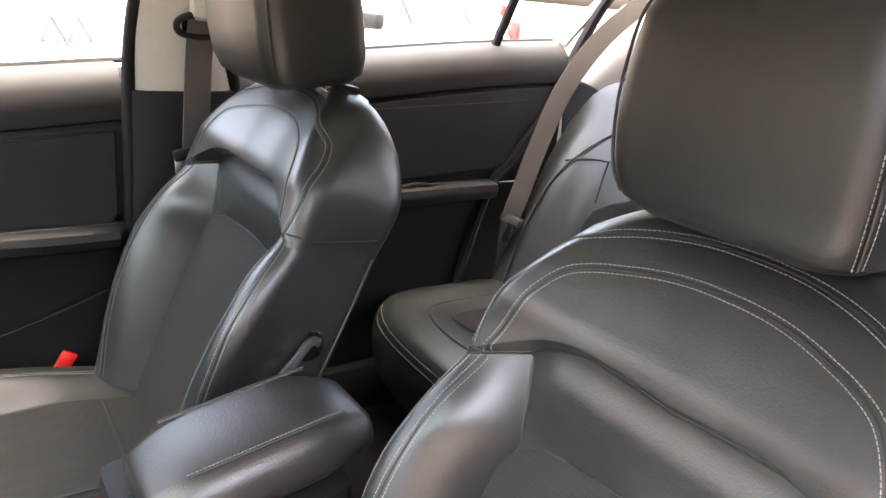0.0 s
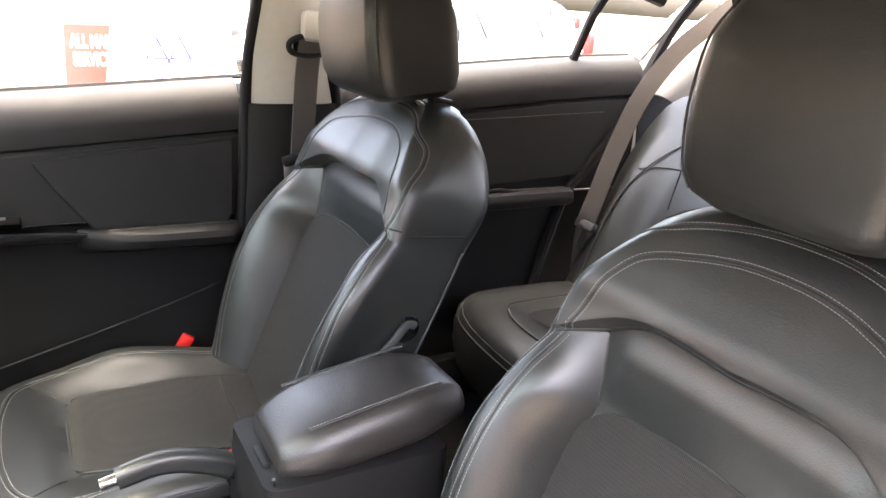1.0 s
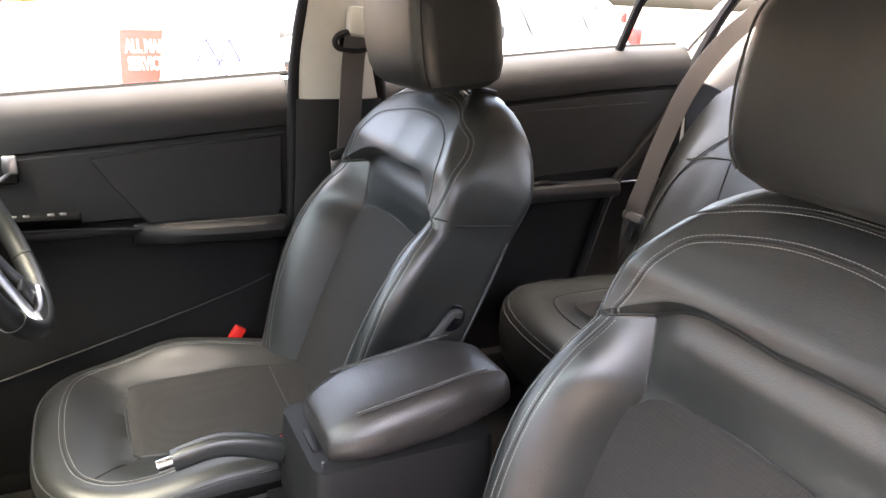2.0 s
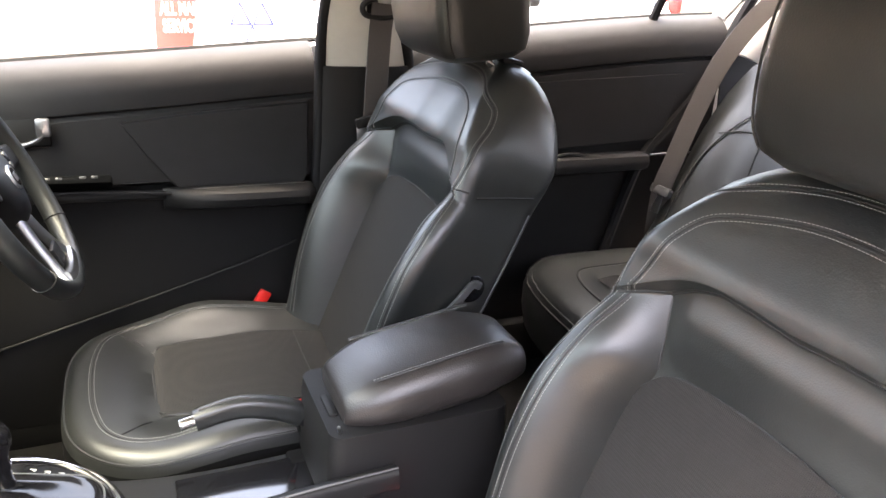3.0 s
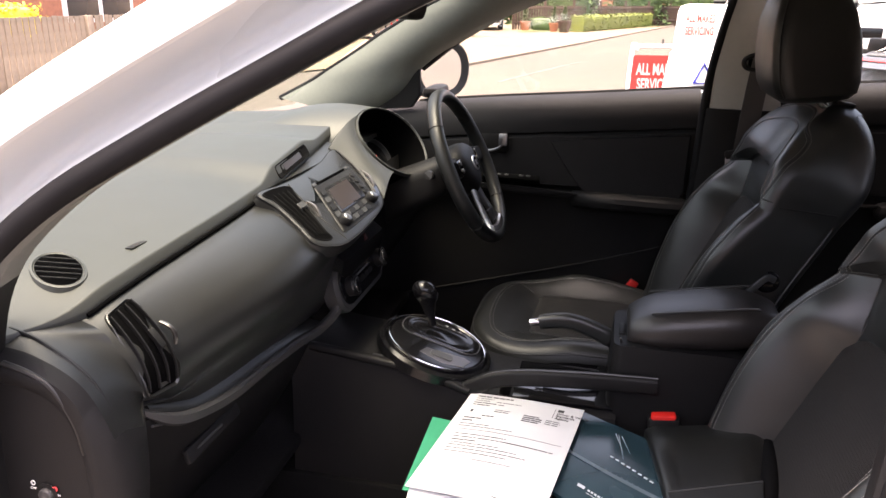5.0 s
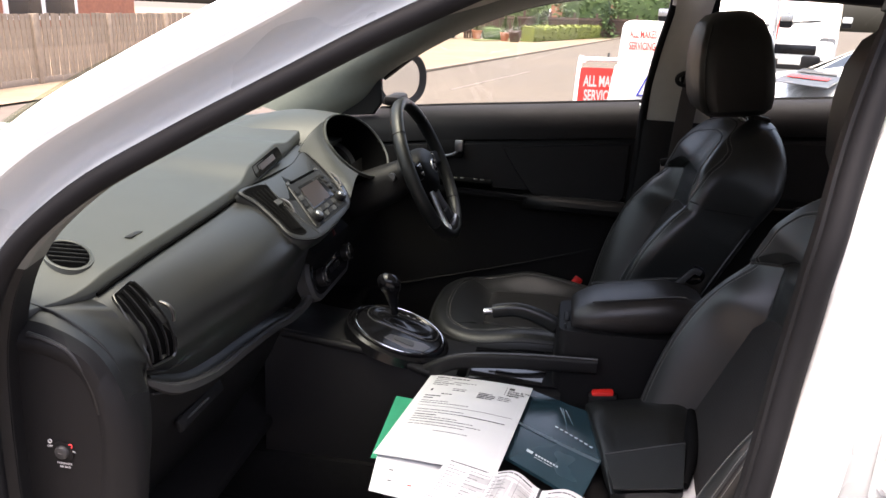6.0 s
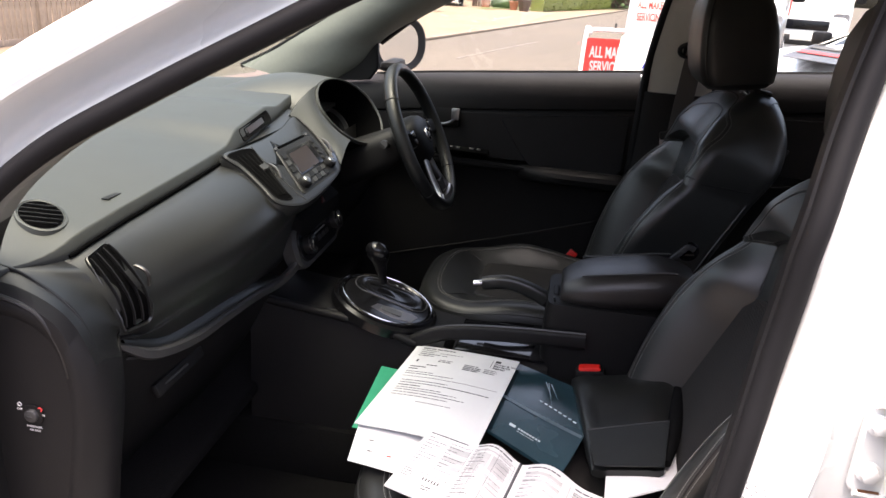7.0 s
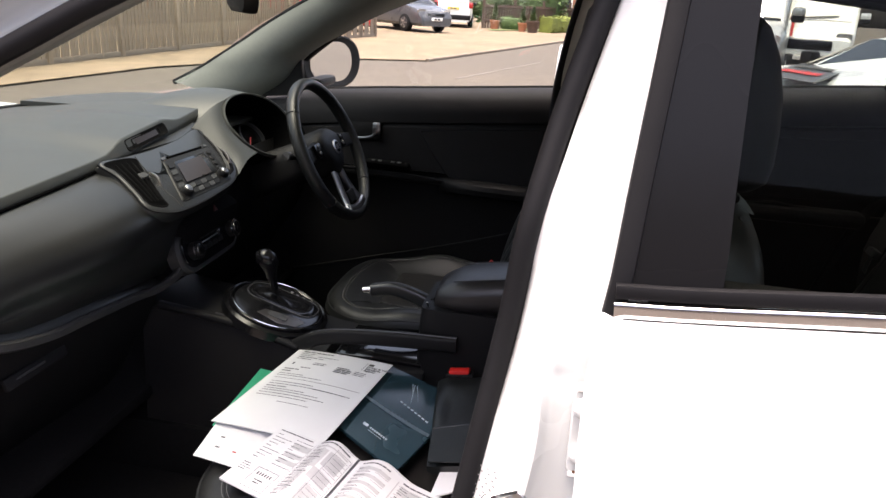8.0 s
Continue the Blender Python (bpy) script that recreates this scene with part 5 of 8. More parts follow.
LETTER = material("white_lettering", (0.42, 0.42, 0.42), 0.6)
LETTER_RED = material("red_lettering", (0.6, 0.05, 0.05), 0.6)
for txt, dx2, dz2, mm, sz in (("OFF", -0.016, 0.006, LETTER, 0.0045), ("ON", 0.014, 0.002, LETTER, 0.0045), ("PASSENGER", 0.001, -0.0165, LETTER, 0.0040), ("AIR BAG", 0.001, -0.0215, LETTER, 0.0040)):
    words(txt, sz, facing(kn + np.array((dx2, -0.0015, dz2)), (1, 0, 0), (0, 0, 1)), mm, cap)
part("switch_sign", disc(kn + np.array((0.011, -0.0005, 0.009)), (0, -1, 0), 0.0032, 0.001, 14, 0, 0.0018), LETTER_RED, cap)
part("switch_sign", disc(kn + np.array((-0.016, -0.0005, 0.0125)), (0, -1, 0), 0.0030, 0.001, 12, 0, 0.0018), LETTER, cap)

# defroster grille
sp = pad_at(-0.312, -0.580)
gu = pad_at(-0.300, -0.580) - pad_at(-0.324, -0.580)
gv = pad_at(-0.312, -0.568) - pad_at(-0.312, -0.592)
gn = np.cross(gu, gv) / np.linalg.norm(np.cross(gu, gv))
g1 = gu * 0.92 + gv * 0.40
g2 = gu * -0.62 + gv * 0.78
gx = np.stack([g1 / np.linalg.norm(g1), g2 / np.linalg.norm(g2), gn], 1)
gr = part("side_grille", rings([[sp + gx @ np.array((a * math.cos(t), b * math.sin(t), h)) for t in np.linspace(0, 2 * math.pi, 36, endpoint=False)] for a, b, h in ((0.034, 0.050, -0.006), (0.033, 0.048, 0.002), (0.030, 0.0445, 0.003), (0.0285, 0.042, 0.001), (0.001, 0.001, 0.0010))]), DASH, dash, "oval demister grille")
# flat black disc paints the shade between the slats
part("grille_shade", rings([[sp + gx @ np.array((a * math.cos(t), b * math.sin(t), 0.0022)) for t in np.linspace(0, 2 * math.pi, 30, endpoint=False)] for a, b in ((0.0275, 0.0410), (0.001, 0.001))]), RECESS_SHADE, gr)
for q in (-0.026, -0.013, 0.0, 0.013, 0.026):
    w = 0.0265 * math.sqrt(1 - (q / 0.0400) ** 2)
    part("slat", box(sp + gx @ np.array((0, q, 0.003)), (2 * w, 0.0014, 0.0026), 0.0004, gx), DASH_LOW, gr)
# small moulded word on the pad: a plain bar
tp = np.array(top_pad(-0.47, 0.10))
part("moulded_mark", box(tp + np.array((0, 0, 0.0008)), (0.010, 0.034, 0.0012), 0.0003), DASH_LOW, dash)


def bil(c, a, b):
    tl, tr, bl, br = [np.array(q, float) for q in c]
    return (tl * (1 - a) + tr * a) * (1 - b) + (bl * (1 - a) + br * a) * b


def side_vent(name, fn, quad, slats, knob_side):
    """A framed air vent lying on a surface fn(y, s); its outline leans with the dash."""
    cq = [np.array((*q, 0.0)) for q in quad]
    v = thing(name, tuple(fn(*bil(cq, 0.5, 1.0)[:2])), "black slatted air vent with a metal-edged thumbwheel", "air vent", "dashboard vents")
    bulge = lambda a, b: np.array(fn(*bil(cq, a, b)[:2]))
    nrm = lambda a, b: (lambda n: n / np.linalg.norm(n) * (1 if n[0] > 0 else -1))(np.cross(bulge(a + 0.02, b) - bulge(a - 0.02, b), bulge(a, b + 0.02) - bulge(a, b - 0.02)))
    edge = []
    for q in rrect(0.5, 0.5, 0.16, 5):
        edge.append((q[0] + 0.5, q[1] + 0.5))
    rowz = []
    for sc, lift in ((1.07, 0.0005), (1.04, 0.0035), (1.0, 0.004), (0.98, 0.001)):
        rowz.append([bulge(0.5 + (a - 0.5) * sc, 0.5 + (b - 0.5) * sc) + nrm(a, b) * lift for a, b in edge])
    part("bezel", rings(rowz, False), FASCIA, v)
    # shallow black sheet in place of a hollow, its shade put into the colour
    part("throat_shade", rings([[bulge(0.5 + (a - 0.5) * sc, 0.5 + (b - 0.5) * sc) + nrm(0.5, 0.5) * 0.0012 for a, b in edge] for sc in (0.98, 0.8, 0.6, 0.4, 0.2, 0.01)], False), RECESS_SHADE, v)
    for i in range(slats):
        a = 0.10 + 0.80 * i / (slats - 1)
        line = [bulge(a, b) + nrm(a, b) * (0.0050 - 0.0035 * b) for b in np.linspace(0.05, 0.95, 14)]
        part("slat", sweep(line, rrect(0.0008, 0.0034, 0.0006, 1), up=tuple(nrm(0.5, 0.5))), DASH_LOW, v)
    line = [bulge(a, 0.52) + nrm(a, 0.52) * 0.0095 for a in np.linspace(0.55, 0.70, 5)]
    part("vane_knob", sweep(line, rrect(0.014, 0.0020, 0.002, 2), up=tuple(nrm(0.5, 0.5))), DASH_LOW, v)
    a = 1.08 if knob_side > 0 else -0.08
    line = [bulge(a, b) + nrm(a, b) * (0.004 + 0.008 * math.sin(math.pi * (b - 0.40) / 0.26)) for b in np.linspace(0.40, 0.66, 10)]
    part("thumbwheel", sweep(line, rrect(0.0030, 0.002, 0.0015, 2), up=tuple(nrm(1, 0.5))), GUNMETAL, v, "metal-edged thumbwheel")
    return v


side_vent("air_vent", fascia, ((-0.614, 0.09), (-0.566, 0.07), (-0.630, 0.62), (-0.572, 0.67)), 4, 1)

# grey lip under the fascia, running into the climate panel
lip_path = smooth_path([(-0.200, -0.645, 0.948), (-0.178, -0.625, 0.926), (-0.168, -0.590, 0.900), (-0.166, -0.539, 0.880), (-0.166, -0.457, 0.861), (-0.166, -0.36, 0.852), (-0.163, -0.244, 0.842), (-0.152, -0.175, 0.838), (-0.138, -0.130, 0.852), (-0.132, -0.112, 0.872)], 60)
part("lower_lip", sweep(lip_path, [(0.008, 0.006), (0.003, 0.009), (-0.005, 0.008), (-0.010, 0.002), (-0.009, -0.006), (0.0, -0.009), (0.008, -0.005)], scales=[0.25 + 0.75 * smoothstep(0, 0.25, i / (len(lip_path) - 1)) for i in range(len(lip_path))]), LIP, dash, "dark grey lip under the glovebox fascia")
lower = lambda y, k: np.array((-0.178 - 0.20 * k ** 1.3, y, soft_table(BOT, y) - 0.02 - 0.34 * k))
lip_at = lambda y: np.array([np.interp(y, [p[1] for p in lip_path], [p[k] for p in lip_path]) for k in (0, 2)])
part("lip_web", grid(lambda y, k: fascia(y, 1.0) * (1 - k) + np.array((lip_at(y)[0] - 0.002, y, lip_at(y)[1])) * k + np.array((0.004 * math.sin(math.pi * k), 0, 0)), np.linspace(-0.625, -0.15, 40), np.linspace(0, 1, 5)), FASCIA, dash)
gl_lid = part("glovebox_lid", grid(lower, np.linspace(-0.66, -0.13, 18), np.linspace(0, 1, 12)), DASH_LOW, dash, "black glovebox lid")
part("glovebox_handle", box(lower(-0.47, 0.17) + np.array((0.006, 0, 0)), (0.010, 0.14, 0.022), 0.004, turn(0, -20, 0)), DASH_LOW, gl_lid)
# small grey tube in place of the glint on the handle
part("handle_highlight", tube([lower(-0.53, 0.20) + np.array((0.012, 0, 0)), lower(-0.46, 0.145) + np.array((0.012, 0, 0))], 0.0018, 6), GREYTRIM, gl_lid)
part("lid_gap", tube([lower(y, 0.03) + np.array((0.002, 0, 0)) for y in np.linspace(-0.62, -0.15, 20)], 0.0018, 6), GREYTRIM, gl_lid)
part("driver_lower_panel", grid(lambda y, k: (-0.20 + 0.03 * math.sin(math.pi * min(k * 1.3, 1)) - 0.16 * k ** 2, y, 1.03 - 0.46 * k), np.linspace(0.10, 0.72, 14), np.linspace(0, 1, 12)), DASH_LOW, dash, "black panel under the steering column")
part("under_cover", box((-0.50, 0, 0.56), (0.55, 1.40, 0.03), 0.01), CARPET, dash)

part("stack_shoulder", slab(grid(lambda y, k: np.array((soft_table(CRX, y) - 0.004, y, soft_table(CRZ, y) - 0.006)) * (1 - k) + ST(y + 0.02, 0.070 + 0.010 * smoothstep(0.05, 0.19, y), 0.001) * k, np.linspace(-0.16, 0.215, 24), np.linspace(0, 1, 6)), (-0.003, 0, -0.006)), FASCIA, dash, "dark grey shoulder above the radio")
# ---- centre stack
stack = thing("centre_stack", tuple(st_o - np.array((0, 0, 0.06))), "dark grey centre stack with radio and vents", "centre stack")
bez = smooth_path([(-0.186, 0.070, 0), (-0.11, 0.066, 0), (-0.02, 0.064, 0), (0.09, 0.070, 0), (0.192, 0.083, 0), (0.190, 0.030, 0), (0.181, -0.032, 0), (0.146, -0.064, 0), (0.092, -0.084, 0), (-0.03, -0.094, 0), (-0.125, -0.094, 0), (-0.172, -0.082, 0), (-0.203, -0.058, 0), (-0.192, -0.016, 0), (-0.183, 0.028, 0)], 120, True)
part("stack_body", rings([[ST(p[0], p[1], 0.003) for p in bez], [ST(p[0] * 0.95, p[1] * 0.9, -0.02) + np.array((-0.08, 0, -0.08)) for p in bez]]), DASH_LOW, stack)
rim = lambda k, h: [ST(p[0] * (1 - k) - 0.005 * k, p[1] * (1 - k * 1.6), h) for p in bez]
part("stack_face", rings([rim(0.0, -0.022), rim(0.0, -0.002), rim(0.006, 0.0010), rim(0.020, 0.0034), rim(0.035, 0.0042), rim(0.98, 0.0042)]), FASCIA, stack, "dark grey bezel round radio and vents", sharp=50)
part("panel_gap", tube([ST(p[0], p[1], 0.0046) for p in smooth_path([(-0.086, 0.058, 0), (-0.098, 0.03, 0), (-0.112, -0.02, 0), (-0.118, -0.06, 0), (-0.120, -0.088, 0)], 20)], 0.0011, 5), GROOVE, stack)
RQ = [np.array(q) for q in ((-0.032, 0.026, 0), (0.152, 0.024, 0), (-0.106, -0.076, 0), (0.098, -0.076, 0))]


def radio_at(u, v, h=0.0):
    """A place on the radio: u across, v down, both from 0 to 1."""
    q = (RQ[0] * (1 - u) + RQ[1] * u) * (1 - v) + (RQ[2] * (1 - u) + RQ[3] * u) * v
    return ST(q[0], q[1], 0.0045 + h)


def radio_plate(u, v, w, h, r, lift, t, edge=0.0008):
    """A rounded block on the radio, in parts of its width and height."""
    o = [(u + a, v + b) for a, b in rrect(w / 2, h / 2, r, 3)]
    i = [(u + (a - u) * (1 - edge * 14), v + (b - v) * (1 - edge * 24)) for a, b in o]
    return rings([[radio_at(a, b, lift) for a, b in o], [radio_at(a, b, lift + t - edge) for a, b in o], [radio_at(a, b, lift + t) for a, b in i]])


radio = part("radio_face", radio_plate(0.5, 0.5, 1.0, 1.0, 0.05, -0.002, 0.004), DASH_LOW, stack, "grey radio face")
part("radio_gap", tube([radio_at(0.5 + a, 0.5 + b, 0.0004) for a, b in rrect(0.507, 0.512, 0.05, 3)], 0.0013, 5, True), GROOVE, stack)
part("cd_slot", tube([radio_at(u, -0.045, 0.001) for u in np.linspace(0.10, 0.84, 6)], 0.0030, 8), RECESS_SHADE, stack, "black disc slot")
for u in (0.02, 0.93):
    part("button", radio_plate(u, -0.055, 0.075, 0.07, 0.02, 0.0, 0.0028), GREYTRIM, stack)
part("display_frame", radio_plate(0.50, 0.40, 0.66, 0.58, 0.02, 0.002, 0.0012, 0.0004), PIANO, radio)
part("display", radio_plate(0.46, 0.42, 0.52, 0.48, 0.015, 0.0031, 0.0008, 0.0003), SCREEN, radio, "grey lcd display")
for i in range(4):
    part("button", radio_plate(0.085, 0.18 + 0.165 * i, 0.10, 0.115, 0.02, 0.002, 0.0022), LIP if i % 2 else DASH_LOW, radio)
for i in range(4):
    part("button", disc(radio_at(0.905, 0.16 + 0.155 * i, 0.002), tuple(st_ax[:, 2]), 0.0066, 0.0026, 16, 0.001), DASH_LOW, radio)
for i in range(5):
    for j in range(2):
        part("button", radio_plate(0.265 + i * 0.112, 0.775 + j * 0.13, 0.102, 0.110, 0.02, 0.002, 0.0022), DASH_LOW if (i + j) % 2 else LIP, radio)
for a, b in ((-0.073, -0.061), (0.087, -0.056)):
    k = part("knob", disc(ST(a, b, 0.006), tuple(st_ax[:, 2]), 0.0125, 0.013, 24, 0.003), DASH_LOW, radio)
    part("knob_cap", disc(ST(a, b, 0.0175), tuple(st_ax[:, 2]), 0.0085, 0.003, 24, 0.002), SATIN, k, "chrome knob cap")
# slanting vents on both sides of the radio
vp = smooth_path([(-0.177, 0.0625, 0), (-0.115, 0.0595, 0), (-0.092, 0.050, 0), (-0.102, 0.034, 0), (-0.116, 0.004, 0), (-0.131, -0.024, 0), (-0.146, -0.054, 0), (-0.152, -0.070, 0), (-0.174, -0.066, 0), (-0.190, -0.050, 0), (-0.183, -0.024, 0), (-0.174, 0.012, 0), (-0.171, 0.042, 0)], 80, True)
# no hole is cut: the vent's inner shade is a black plate on the face
cv = part("air_vent", plate([(p[0], p[1]) for p in vp], ST(0, 0, 0.0040), st_ax, 0.0016, 0.0004), RECESS_SHADE, stack, "black slatted centre vent")
part("vent_rim", tube([ST(p[0], p[1], 0.0046) for p in vp], 0.0017, 6, True), DEEP, cv)
for k in np.linspace(0.14, 0.86, 4):
    l0, l1 = np.array((-0.170, 0.056)) * (1 - k) + np.array((-0.104, 0.050)) * k, np.array((-0.186, -0.054)) * (1 - k) + np.array((-0.154, -0.064)) * k
    part("slat", sweep([ST(*(l0 * (1 - t) + l1 * t), 0.0062 + 0.002 * math.sin(math.pi * t)) for t in np.linspace(0.04, 0.96, 7)], rrect(0.0008, 0.0024, 0.0006, 1), up=tuple(st_ax[:, 2])), DEEP, cv)
part("vane_knob", plate([(a - 0.130, b + 0.008) for a, b in rrect(0.013, 0.007, 0.003)], ST(0, 0, 0.006), st_ax, 0.005, 0.002), LIP, cv)
part("thumbwheel", sweep([ST(-0.098 - 0.014 * t, 0.010 - 0.036 * t, 0.004 + 0.006 * math.sin(math.pi * t)) for t in np.linspace(0, 1, 10)], rrect(0.003, 0.003, 0.0015, 2), up=tuple(st_ax[:, 2])), GUNMETAL, cv)
cv = part("air_vent", plate([(0.187, 0.076), (0.184, 0.026), (0.176, -0.029), (0.142, -0.058), (0.108, -0.066), (0.143, -0.030), (0.170, 0.022), (0.183, 0.064)], ST(0, 0, 0.0040), st_ax, 0.0022, 0.0006), PIANO, stack, "narrow black centre vent")
for k in (0.3, 0.7):
    part("slat", sweep([ST(0.186 - 0.004 * k - (0.052 + 0.016 * k) * t ** 2, 0.060 - 0.112 * t, 0.0070) for t in np.linspace(0, 1, 8)], rrect(0.0012, 0.002, 0.0008, 1), up=tuple(st_ax[:, 2])), LIP, cv)
part("thumbwheel", sweep([ST(0.182 - 0.026 * t, 0.002 - 0.040 * t, 0.005 + 0.006 * math.sin(math.pi * t)) for t in np.linspace(0, 1, 10)], rrect(0.003, 0.003, 0.0015, 2), up=tuple(st_ax[:, 2])), GUNMETAL, cv)
# hooded clock display in the pad's edge
cy0 = -0.010
ca = frame_axes((-0.085, 1.0, 0.075), (-0.46, -0.05, 0.88))
cl = np.array((soft_table(CRX, cy0) - 0.0058, cy0, soft_table(CRZ, cy0) + 0.0130)) + ca[:, 2] * 0.0012
clock = thing("clock_display", tuple(cl), "small dark display in a hooded recess on the dash", "display")
part("hood", rings([[cl + ca @ np.array((q[0] * k + 0.002, q[1] * k2, h)) for q in rrect(0.086, 0.0128, 0.009)] for k, k2, h in ((1.0, 1.0, -0.004), (1.0, 1.0, 0.0012), (0.97, 0.90, 0.0014), (0.93, 0.80, 0.0002), (0.02, 0.02, 0.0002))], False), DEEP, clock)
part("display", plate(rrect(0.046, 0.0058, 0.002), cl + ca[:, 2] * 0.0002, ca, 0.0008, 0.0003), SCREEN, clock, "brown-grey lcd strip")
part("display_rim", rings([[cl + ca @ np.array((q[0] * k, q[1] * k2, h)) for q in rrect(0.060, 0.0088, 0.003)] for k, k2, h in ((1.0, 1.0, -0.002), (1.0, 1.0, 0.0012), (0.92, 0.78, 0.0012), (0.92, 0.78, -0.002))], False, True), DEEP, clock)

# climate panel
cp_o = np.array((-0.127, -0.006, 0.892))
cp_ax = frame_axes((0.0, 1.0, 0.02), (-0.28, 0.0, 0.95))
CP = lambda a, b, h=0.0: cp_o + cp_ax @ np.array((a, b, h))
clim = thing("climate_panel", tuple(cp_o - np.array((0, 0, 0.04))), "black climate control panel with two rotary knobs", "control panel")
part("surround", plate(rrect(0.122, 0.046, 0.040, 6), cp_o - cp_ax[:, 2] * 0.03, cp_ax, 0.030, 0.006), LIP, clim, "dark grey surround")
part("panel_face", plate([(a, b + 0.004) for a, b in rrect(0.110, 0.038, 0.034, 6)], cp_o, cp_ax, 0.003, 0.002), PIANO, clim, "gloss black panel")
for a in (-0.076, 0.086):
    k = part("knob", disc(CP(a, 0, 0.003), tuple(cp_ax[:, 2]), 0.019, 0.018, 28, 0.003), DASH_LOW, clim)
    part("knob_ring", disc(CP(a, 0, 0.017), tuple(cp_ax[:, 2]), 0.0195, 0.003, 28, 0, 0.0178), CHROME, k, "chrome knob ring")
    part("knob_cap", disc(CP(a, 0, 0.019), tuple(cp_ax[:, 2]), 0.0150, 0.004, 28, 0.002), PIANO, k)
    part("knob_mark", tube([CP(a + 0.0125 * math.cos(q), 0.0125 * math.sin(q), 0.0228) for q in np.linspace(2.2, 4.6, 10)], 0.0012, 6), CHROME, k)
part("silver_line", box(CP(-0.012, 0.006, 0.004), (0.090, 0.0024, 0.0020), 0.0006, cp_ax), SATIN, clim)
for i in range(4):
    for j in (-1, 1):
        part("button", plate(rrect(0.010, 0.0055, 0.002), CP(-0.034 + i * 0.023, 0.006 + j * 0.013, 0.0038), cp_ax, 0.002, 0.0006), DASH_LOW, clim)
part("hazard_switch", plate([(-0.008, -0.006), (0.008, -0.006), (0.0, 0.008)], (-0.128, 0.022, 0.957), frame_axes((0, 1, 0), (-0.3, 0, 1)), 0.003, 0.001), DULLRED, stack, "dull red triangle hazard switch")
part("stack_neck", box((-0.185, 0.015, 0.895), (0.10, 0.25, 0.16), 0.03, turn(0, 20, 0)), DEEP, stack)

# ---- instrument hood
hood = thing("instrument_binnacle", (-0.22, 0.40, 1.03), "hooded instrument cluster behind the steering wheel", "instrument cluster")
oc, ow, ou = np.array((-0.180, 0.380, 1.092)), np.array((0.024, 0.118, 0.0)), np.array((-0.054, 0.0, 0.066))
on = np.cross(ow, ou)
on /= np.linalg.norm(on)
on = on if on[0] > 0 else -on
ell = lambda sc, h, fl=0.0: [oc + ow * sc * math.cos(t) * (1 + 0.0 * math.sin(t)) + ou * sc * (math.sin(t) if math.sin(t) > 0 else math.sin(t) * 1.22) + on * h + np.array((0, 0, fl)) for t in np.linspace(0, 2 * math.pi, 44, endpoint=False)]
part("rim", rings([ell(1.04, -0.008), ell(1.02, 0.001), ell(1.0, 0.0015), ell(0.985, -0.004)], False), DASH, hood, "grey rim of the cluster opening")
# tunnel walls are coloured near black to carry the shade of a deep recess
part("tunnel", rings([ell(0.985, -0.003), ell(0.97, -0.05), ell(0.90, -0.10), ell(0.02, -0.10)], False), RECESS_SHADE, hood, "recessed cluster with its shade painted black")
for s in (-0.45, 0.45):
    part("dial", disc(oc + ow * s * 0.9 - on * 0.094, tuple(on), 0.044, 0.012, 30, 0, 0.040), GREYTRIM, hood)
    part("dial_face", disc(oc + ow * s * 0.9 - on * 0.097, tuple(on), 0.040, 0.004, 30), PIANO, hood)
    part("needle", tube([oc + ow * s * 0.9 - on * 0.091, oc + ow * (s * 0.9 - 0.18) - ou * 0.25 - on * 0.091], 0.0012, 5), LETTER_RED, hood)


def hood_pt(a, k):
    """a across the hood, k forwards."""
    t = math.pi * (1.06 - 1.12 * a)
    p = oc + ow * 1.05 * math.cos(t) + ou * 1.05 * math.sin(t) - on * 0.004
    q = np.array((-0.52, 0.40 + 0.26 * math.cos(t), 1.098 + 0.018 * max(math.sin(t), 0)))
    m = p * (1 - k) + q * k
    return m + np.array((0, 0, 0.022)) * math.sin(math.pi * k) * max(math.sin(t), 0)


part("cowl", thick(grid(hood_pt, np.linspace(0, 1, 26), np.linspace(0, 1, 12)), 0.008), DASH, hood, "dark grey hood")
br_a = smooth_path([ST(0.190, 0.092), ST(0.196, 0.060), ST(0.194, 0.010), ST(0.184, -0.036), ST(0.150, -0.070)], 24)
br_b = [oc + ow * 1.05 * math.cos(t) + ou * 1.05 * (math.sin(t) if math.sin(t) > 0 else math.sin(t) * 1.22) - on * 0.003 for t in np.linspace(radians(118), radians(226), len(br_a))]
part("stack_bridge", slab(grid(lambda i, k: br_a[i] * (1 - k) + br_b[i] * k + np.array((0.0, 0.0, 0.010)) * math.sin(math.pi * k), range(len(br_a)), np.linspace(0, 1, 8)), (-0.006, 0, -0.006)), DASH, hood, "dark grey cheek beside the cluster")
# dash top right of the pad
part("driver_top", thick(grid(lambda y, k: (-0.25 - 0.52 * k * (1 - 0.35 * smoothstep(0.3, 0.74, y)), y, 1.085 + 0.022 * math.sin(math.pi * k) + 0.028 * k * k - 0.015 * smoothstep(0.5, 0.74, y)), np.linspace(0.24, 0.745, 18), np.linspace(0, 1, 10)), 0.01), DASH, dash)
part("right_end", thick(grid(lambda y, k: (-0.25 + 0.04 * math.sin(math.pi * k), y, 1.085 - 0.015 * smoothstep(0.5, 0.74, y) - 0.20 * k), np.linspace(0.535, 0.745, 8), np.linspace(0, 1, 8)), 0.006), DASH_LOW, dash)

